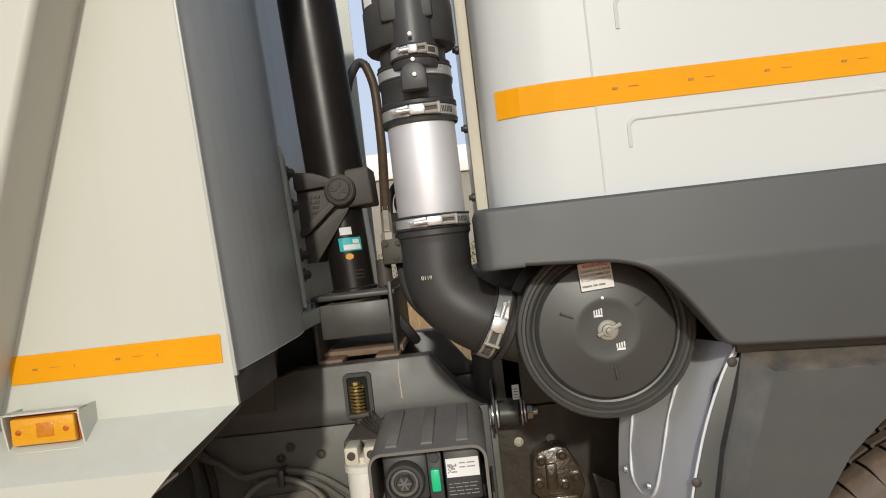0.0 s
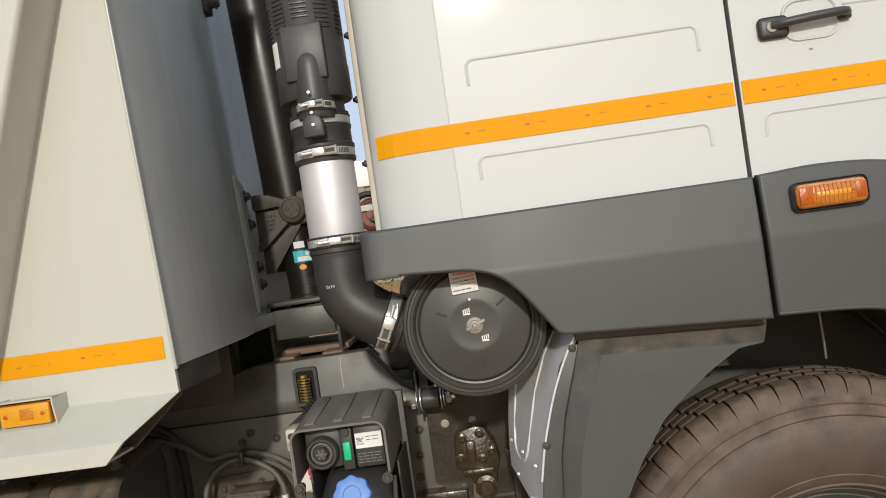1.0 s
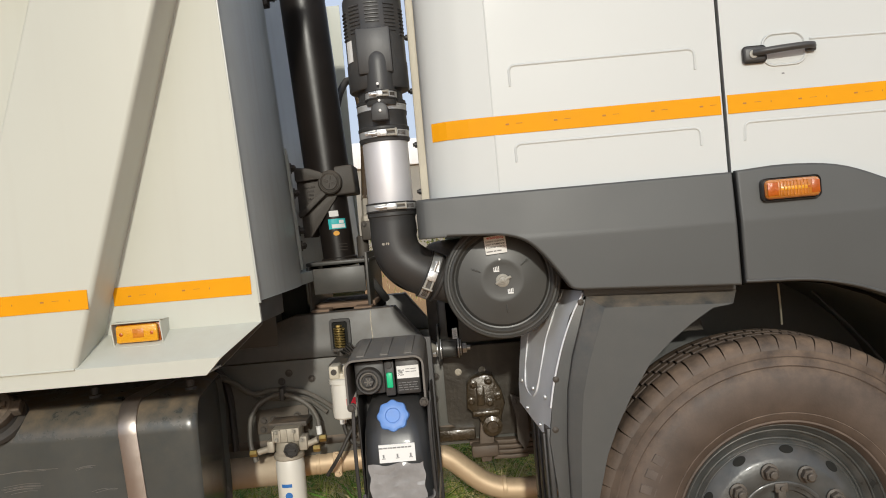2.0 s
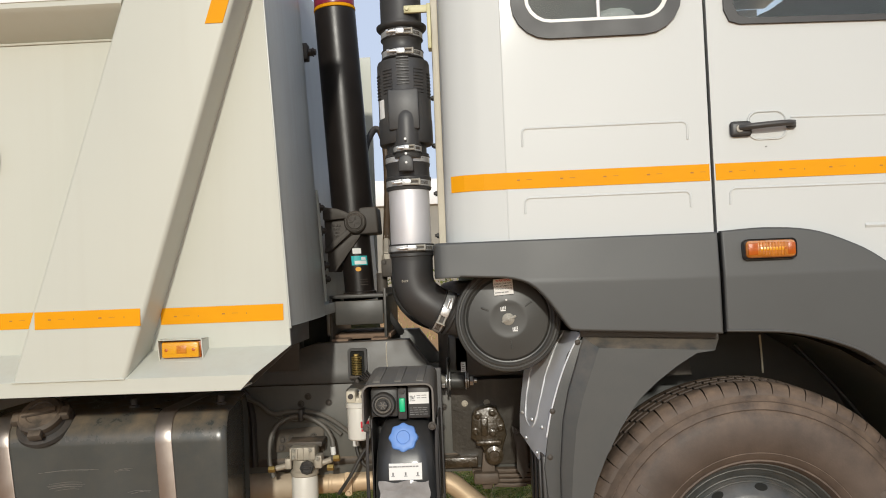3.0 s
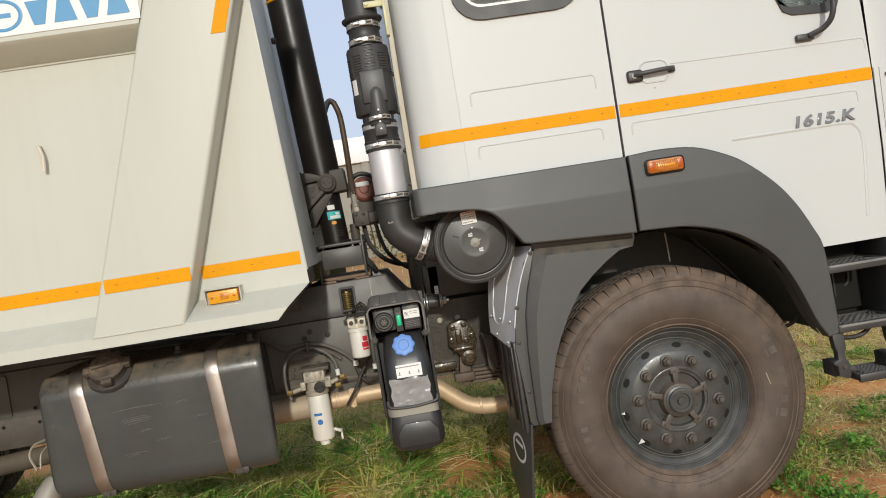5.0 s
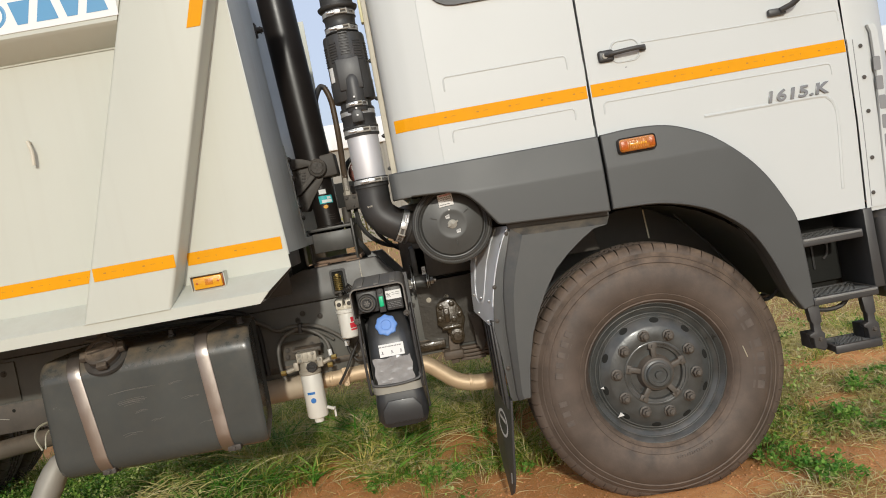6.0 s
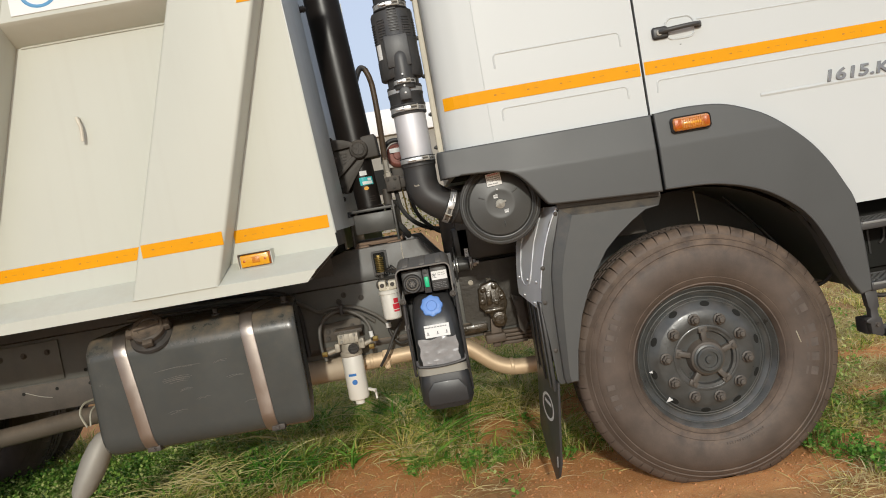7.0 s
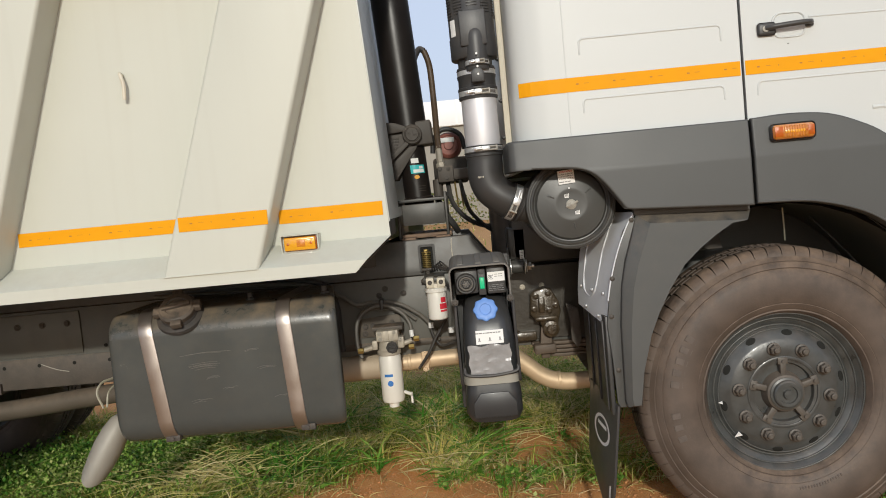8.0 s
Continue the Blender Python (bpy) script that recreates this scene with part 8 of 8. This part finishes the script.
def blades(name, spots, mtl, label, category, roll=(-0.8, 0.8)):
    """Grass from (x, y, height, lean, width, heading): each blade three tapering pieces."""
    V, Fc = [], []
    turn = random.Random(len(spots))
    for x, y, h, ln, w, a in spots:
        ph = turn.uniform(*roll)  # each blade is turned about its own length
        z = lift(x, y) - 0.004
        dx, dy = math.cos(a), math.sin(a)
        px, py, pz = -dy * w / 2 * math.cos(ph), dx * w / 2 * math.cos(ph), w / 2 * math.sin(ph)
        i = len(V)
        for t, k in ((0, 1.0), (0.4, 0.85), (0.75, 0.55)):
            ox, oy = x + dx * ln * t * t, y + dy * ln * t * t
            zz = z + h * t * (1 - 0.22 * t * min(1, ln / max(h, 1e-3)))
            V += [(ox - px * k, oy - py * k, zz - pz * k), (ox + px * k, oy + py * k, zz + pz * k)]
        V.append((x + dx * ln, y + dy * ln, z + h * (1 - 0.25 * min(1.4, ln / max(h, 1e-3)))))
        Fc += [(i, i + 1, i + 3, i + 2), (i + 2, i + 3, i + 5, i + 4), (i + 4, i + 5, i + 6)]
    me = bpy.data.meshes.new(name)
    me.from_pydata(V, [], Fc)
    me.materials.append(mtl)
    me.shade_smooth()
    return tagged(new(name, me), label, category, kind="stuff")


def scatter():
    rng = random.Random(21)
    green, straw, stalk, broad = [], [], [], []

    def clear_of_wheels(x, y):
        return all(math.hypot((x - wx) / 0.42, (y - 0.22) / 0.22) > 1 for wx in (0, -4.12))

    def tuft(x, y, n, hh, dry, wide=0.0065, kind=green):
        if math.hypot((x - FAN[0] + 0.15) / 0.45, (y - FAN[1] - 0.08) / 0.24) < 1:  # flattened under the straw
            hh *= 0.7
        for _ in range(n):
            a = rng.uniform(0, 2 * math.pi)
            r = rng.random() ** 0.7 * 0.05
            h = hh * rng.choice((0.35, 0.55, 0.75, 1.0, 1.3))
            s = (x + r * math.cos(a), y + r * math.sin(a), h, h * rng.uniform(0.3, 2.2), wide * rng.uniform(0.45, 1.3), a + rng.uniform(-0.8, 0.8))
            (straw if rng.random() < dry else kind).append(s)

    # meadow under and behind the truck: lush in patches, thin elsewhere
    for i in range(8200):
        x, y = (rng.uniform(-5.0, 0.6), rng.uniform(0.3, 5.2)) if i < 2300 else (rng.uniform(-3.9, 0.3), rng.uniform(0.5, 3.0))
        if rng.random() < bare(x, y) * 1.2 or not clear_of_wheels(x, y) or (y < 0.6 and x > -1.0):
            continue
        lush = noise.noise(Vector((x * 1.1, y * 1.1, 5)))
        tuft(x, y, rng.randint(6, 11), 0.09 + 0.13 * max(0, lush + 0.2), min(0.85, 0.34 + 0.7 * max(0, -lush)))
    # short dry turf ahead of the wheel
    for i in range(7200):
        x, y = (rng.uniform(0.25, 3.4), rng.uniform(-0.3, 4.8)) if i < 4200 else (rng.uniform(0.25, 2.3), rng.uniform(-0.2, 2.4))
        if rng.random() < bare(x, y) * 1.2 or not clear_of_wheels(x, y):
            continue
        lush = noise.noise(Vector((x * 2.2, y * 2.2, 15)))
        tuft(x, y, rng.randint(5, 9), 0.045 + 0.05 * max(0, lush), 0.92 if lush < 0.26 else 0.30, 0.0060)
    # longer lush tufts behind the tank and between tank and wheel
    for cx, cy, n, hh, dry, sp in ((-2.6, 1.9, 60, 0.17, 0.06, 0.5), (-1.95, 1.6, 46, 0.16, 0.06, 0.35), (-1.35, 1.75, 34, 0.16, 0.25, 0.3), (-0.95, 1.7, 36, 0.22, 0.45, 0.25), (-1.26, 1.05, 20, 0.15, 0.3, 0.09), (-3.3, 2.2, 30, 0.13, 0.12, 0.4), (-2.2, 2.6, 60, 0.16, 0.1, 0.6), (-0.55, 1.0, 10, 0.10, 0.3, 0.12), (-1.9, 1.15, 24, 0.13, 0.05, 0.16)):
        for _ in range(n):
            tuft(rng.gauss(cx, sp), rng.gauss(cy, sp * 0.45), rng.randint(10, 16), hh, dry, 0.008)
    # a fan of long straw lying over the green beside the tank
    for _ in range(165):
        x, y = rng.gauss(FAN[0] + 0.05, 0.20), rng.gauss(FAN[1] + 0.05, 0.13)
        stalk.append((x, y, rng.uniform(0.10, 0.25), rng.uniform(0.18, 0.48), rng.uniform(0.004, 0.0095), rng.gauss(3.45, 0.75) if rng.random() < 0.72 else rng.uniform(-0.6, 0.9)))
    # broad bright blades in clumps beside the tank and behind the bare patch
    for cx, cy, n, hh, sp in ((-2.02, 1.05, 30, 0.15, 0.14), (-2.18, 0.90, 16, 0.13, 0.10), (-3.0, 1.05, 14, 0.11, 0.20), (-2.65, 0.85, 16, 0.12, 0.14), (-2.25, 1.3, 20, 0.14, 0.16), (-1.98, 1.62, 16, 0.19, 0.14), (-1.42, 1.55, 16, 0.20, 0.14), (-1.22, 1.16, 18, 0.18, 0.09), (-1.22, 1.75, 14, 0.20, 0.14), (-1.20, 0.92, 8, 0.13, 0.07)):
        for _ in range(n):
            tuft(rng.gauss(cx, sp), rng.gauss(cy, sp * 0.6), 9, hh, 0.10, 0.0145, broad)
    # single long stems bowed across the bare patch
    for _ in range(22):
        x, y = rng.uniform(-2.0, -0.5), rng.uniform(0.95, 1.5)
        stalk.append((x, y, rng.uniform(0.07, 0.17), rng.uniform(0.25, 0.6), 0.0045, rng.choice((rng.uniform(2.6, 3.7), rng.uniform(-0.5, 0.5)))))
    for _ in range(70):
        x, y = rng.gauss(-0.85, 0.2), rng.gauss(1.6, 0.2)
        stalk.append((x, y, rng.uniform(0.18, 0.34), rng.uniform(0.05, 0.2), 0.0036, rng.uniform(0, 6.28)))
    # short dry litter lying on the soil
    for i in range(19000):
        x, y = (rng.uniform(0.2, 2.6), rng.uniform(-0.4, 2.8)) if i < 13000 else (rng.uniform(-3.4, 0.2), rng.uniform(0.3, 2.4))
        if rng.random() < bare(x, y) * 0.7 or not clear_of_wheels(x, y):
            continue
        (stalk if rng.random() < 0.5 else straw).append((x, y, rng.uniform(0.008, 0.05), rng.uniform(0.04, 0.17), rng.uniform(0.0022, 0.0052), rng.uniform(0, 6.28)))
    # farther, coarser grass
    for _ in range(9000):
        r = 4.0 + 26 * rng.random() ** 1.6
        a = rng.uniform(0.05, math.pi - 0.05)
        x, y = -1 + r * math.cos(a), 1.0 + r * math.sin(a)
        h = rng.uniform(0.06, 0.22)
        s = (x, y, h, h * rng.uniform(0.2, 0.9), 0.004 + 0.0009 * r, rng.uniform(0, 6.28))
        (straw if rng.random() < 0.6 else green).append(s)
    blades("grass", green, M_GRASS, "green meadow grass growing in uneven tufts", "grass")
    blades("broad_grass", broad, M_BROAD, "bright green broad-bladed grass in clumps", "grass")
    blades("straw_stalks", stalk, M_STALK, "long pale straw stalks lying over the grass", "straw", (0.9, 2.2))
    blades("dry_grass", straw, M_STRAW, "dry straw-coloured grass among the green", "grass")


FAN = (-2.50, 1.02)
scatter()


def weed(seed):
    """A low plant: short stems that carry a loose dome of round leaves."""
    rng = random.Random(seed)
    b = B()
    for s in range(rng.randint(16, 24)):
        a, r = rng.uniform(0, 6.28), 0.095 * rng.random() ** 0.6
        x, y = r * math.cos(a), r * math.sin(a)
        top = (0.062 - 0.4 * r) * rng.uniform(0.6, 1.25) + 0.008
        tube(b, [(x * 0.5, y * 0.5, -0.01), (x * 0.85, y * 0.85, top * 0.6), (x, y, top)], 0.0013, 4, 2)
        for k in range(rng.randint(4, 7)):
            aa = rng.uniform(0, 6.28)
            L_ = rng.uniform(0.012, 0.026)
            W_ = L_ * rng.uniform(0.34, 0.48)
            d = Vector((math.cos(aa), math.sin(aa), rng.uniform(-0.2, 0.9))).normalized()
            p = d.cross(Vector((rng.uniform(-0.5, 0.5), rng.uniform(-0.5, 0.5), 1.0))).normalized()
            n = d.cross(p) * L_ * 0.12
            o = Vector((x, y, top - rng.uniform(0, 0.02)))
            mid, tip = o + d * L_ * 0.55, o + d * L_
            base = [b.verts.new(q) for q in (o, o + d * L_ * 0.3 + p * W_ * 0.85 + n, mid + p * W_ + n, tip + n * 0.5, mid - p * W_ + n, o + d * L_ * 0.3 - p * W_ * 0.85 + n)]
            b.faces.new((base[0], base[1], base[2], base[3]))
            b.faces.new((base[0], base[3], base[4], base[5]))
    return b


def weeds():
    rng = random.Random(77)
    bases = []
    for i in range(4):
        o = part("weed", weed(i), M_WEED, None, smooth=False)
        tagged(o, "low green broad-leaved weed in red soil", "weed", "weeds round the truck")
        bases.append(o)
    spots = [(0.47, 0.34), (0.44, 0.24), (0.45, 0.12), (0.52, 0.16), (0.55, 0.08), (0.60, 0.02), (0.62, -0.06), (0.60, -0.15), (0.52, 0.03), (0.57, -0.04), (1.24, 0.93), (1.29, 0.97), (1.05, 0.36), (1.10, 0.40), (1.60, 2.03), (1.66, 2.08), (0.95, 0.55), (1.0, 0.60), (-0.62, 0.62), (-0.72, 0.75), (-0.9, 0.75), (-1.02, 0.68), (-0.98, 0.82), (-1.3, 0.75), (-2.0, 1.15), (-2.12, 1.3), (-2.3, 1.25), (-1.85, 1.45), (-2.6, 1.5), (-2.8, 1.4), (-3.0, 1.55), (-3.3, 1.6), (-1.75, 1.9), (-1.6, 1.75), (-0.75, 1.3), (1.4, 0.9), (1.5, 1.1), (1.25, 0.2), (1.0, -0.05), (-2.45, 1.75), (-2.2, 1.9), (0.3, 1.6), (-0.42, 0.78), (1.75, 1.9), (2.0, 2.2)]
    for i, (x, y) in enumerate(spots):
        s = rng.uniform(0.75, 1.2)
        m = Matrix.LocRotScale((x, y, lift(x, y) + 0.004), Euler((0, 0, rng.uniform(0, 6.28))), (s, s, s * rng.uniform(0.8, 1.2)))
        if i < 4:
            bases[i].matrix_basis = m
        else:
            o = new("weed", bases[i % 4].data)
            o.matrix_basis = m
            tagged(o, "low green broad-leaved weed in red soil", "weed", "weeds round the truck")


weeds()


def ground_cover():
    """Creeping small-leaved growth between the blades, in clusters."""
    rng = random.Random(91)
    V, Fc = [], []
    for i in range(5200):
        leafy = i >= 2300  # a leafy bed beside the tank's rear end
        x, y = (rng.gauss(-3.30, 0.36), rng.gauss(1.40, 0.30)) if i >= 3000 else (rng.gauss(-2.75, 0.28), rng.gauss(1.75, 0.30)) if leafy else (rng.uniform(-3.6, 1.9), rng.uniform(0.2, 3.0))
        if bare(x, y) > 0.45 or not leafy and noise.noise(Vector((x * 1.6, y * 1.6, 11))) < -0.02:
            continue
        if math.hypot(x / 0.42, (y - 0.22) / 0.22) < 1:
            continue
        top = rng.uniform(0.05, 0.16) if leafy else rng.uniform(0.02, 0.09)
        for _ in range(rng.randint(8, 16)):
            o = Vector((x + rng.gauss(0, 0.03), y + rng.gauss(0, 0.03), 0))
            o.z = lift(o.x, o.y) + top * rng.uniform(0.25, 1.0)
            a, e = rng.uniform(0, 6.28), rng.uniform(-0.1, 1.5)
            s = rng.uniform(0.012, 0.028)
            d = Vector((math.cos(a), math.sin(a), e)).normalized() * s
            p = Vector((-math.sin(a), math.cos(a), rng.uniform(-0.4, 0.4))) * s * 0.38
            i = len(V)
            V += [tuple(o), tuple(o + d * 0.5 + p), tuple(o + d), tuple(o + d * 0.5 - p)]
            Fc.append((i, i + 1, i + 2, i + 3))
    me = bpy.data.meshes.new("ground_cover")
    me.from_pydata(V, [], Fc)
    me.materials.append(leaf_material("creeping leaf", (0.08, 0.21, 0.028), (0.27, 0.42, 0.07), (0.60, 0.64, 0.24)))
    tagged(new("ground_cover", me), "creeping small-leaved green growth between the grass", "weeds", kind="stuff")


ground_cover()


def pebbles():
    rng = random.Random(31)
    V, Fc = [], []
    for _ in range(18000):
        x, y = rng.uniform(-2.6, 1.6), rng.uniform(-0.2, 1.6)
        if bare(x, y) < 0.35 * rng.random() + 0.2:
            continue
        r = rng.uniform(0.002, 0.007) * rng.uniform(0.4, 1.2)
        z = lift(x, y) + r * 0.2
        i = len(V)
        p = [(x + r * math.cos(a + rng.uniform(-0.3, 0.3)), y + r * math.sin(a) * rng.uniform(0.7, 1.1), z + rng.uniform(-0.2, 0.2) * r) for a in [k * 1.256 for k in range(5)]]
        V += p + [(x, y, z + r * 0.75), (x, y, z - r)]
        for k in range(5):
            Fc += [(i + k, i + (k + 1) % 5, i + 5), (i + (k + 1) % 5, i + k, i + 6)]
    me = bpy.data.meshes.new("pebbles")
    me.from_pydata(V, [], Fc)
    me.materials.append(mat("soil crumb", (0.48, 0.225, 0.09), 0.9, var=0.2, scale=40, bump=0.1, island=0.3))
    tagged(new("pebbles", me), "small reddish soil crumbs and pebbles", "pebbles", kind="stuff")


pebbles()


def far_building():
    root = tagged(new("far_building"), "long white shed with a grey lower wall in the distance", "building")
    root.location = (-2, 42, 0)
    M_SHED = mat("white sheet cladding", (0.78, 0.78, 0.77), 0.5, var=0.04, scale=0.5, bump=0.02)
    M_CONC = mat("weathered concrete", (0.27, 0.25, 0.21), 0.8, var=0.25, scale=0.6, bump=0.2, bscale=6)
    b = B()
    box(b, -30, 30, 0, 0.4, 0, 5.5, 0.03)
    part("lower_wall", b, M_CONC, root, "weathered grey wall")
    b = B()
    box(b, -30.3, 30.3, -0.25, 0.3, 5.45, 6.9, 0.05)
    for i in range(60):
        box(b, -30 + i, -29.9 + i, -0.28, -0.24, 5.5, 6.85, 0)
    part("fascia", b, M_SHED, root, "white sheet fascia")
    b = B()
    box(b, -30, 30, 0.4, 16, 5.6, 6.6, 0.05)
    part("roof", b, M_SHED, root)
    for i in range(13):
        b = B()
        box(b, -30 + i * 5, -29.6 + i * 5, -0.15, 0.05, 0, 5.45, 0.02)
        part("pillar", b, M_CONC, root)
    for i in range(12):
        b = B()
        box(b, -28.3 + i * 5, -26.6 + i * 5, -0.03, 0.02, 2.2, 3.6, 0.02)
        part("window", b, M_DARK, root)


far_building()


def hedge():
    rng = random.Random(55)
    V, Fc = [], []
    for _ in range(9000):
        x = rng.uniform(-26, 24)
        top = 1.7 + 0.5 * noise.noise(Vector((x * 0.5, 0, 0)))
        y, z = 33 + rng.gauss(0, 0.5), top * rng.random() ** 0.8
        s = rng.uniform(0.06, 0.16)
        a, e = rng.uniform(0, 6.28), rng.uniform(-0.6, 0.9)
        d = Vector((math.cos(a), math.sin(a), e)).normalized() * s
        p = d.cross(Vector((rng.random(), rng.random(), rng.random()))).normalized() * s * 0.5
        o = Vector((x, y, z))
        i = len(V)
        V += [tuple(o), tuple(o + d * 0.5 + p), tuple(o + d), tuple(o + d * 0.5 - p)]
        Fc.append((i, i + 1, i + 2, i + 3))
    me = bpy.data.meshes.new("hedge")
    me.from_pydata(V, [], Fc)
    me.materials.append(leaf_material("hedge leaf", (0.05, 0.10, 0.02), (0.16, 0.18, 0.05), (0.34, 0.30, 0.12)))
    tagged(new("hedge", me), "row of yellowish green scrub in the distance", "bushes", kind="stuff")


hedge()
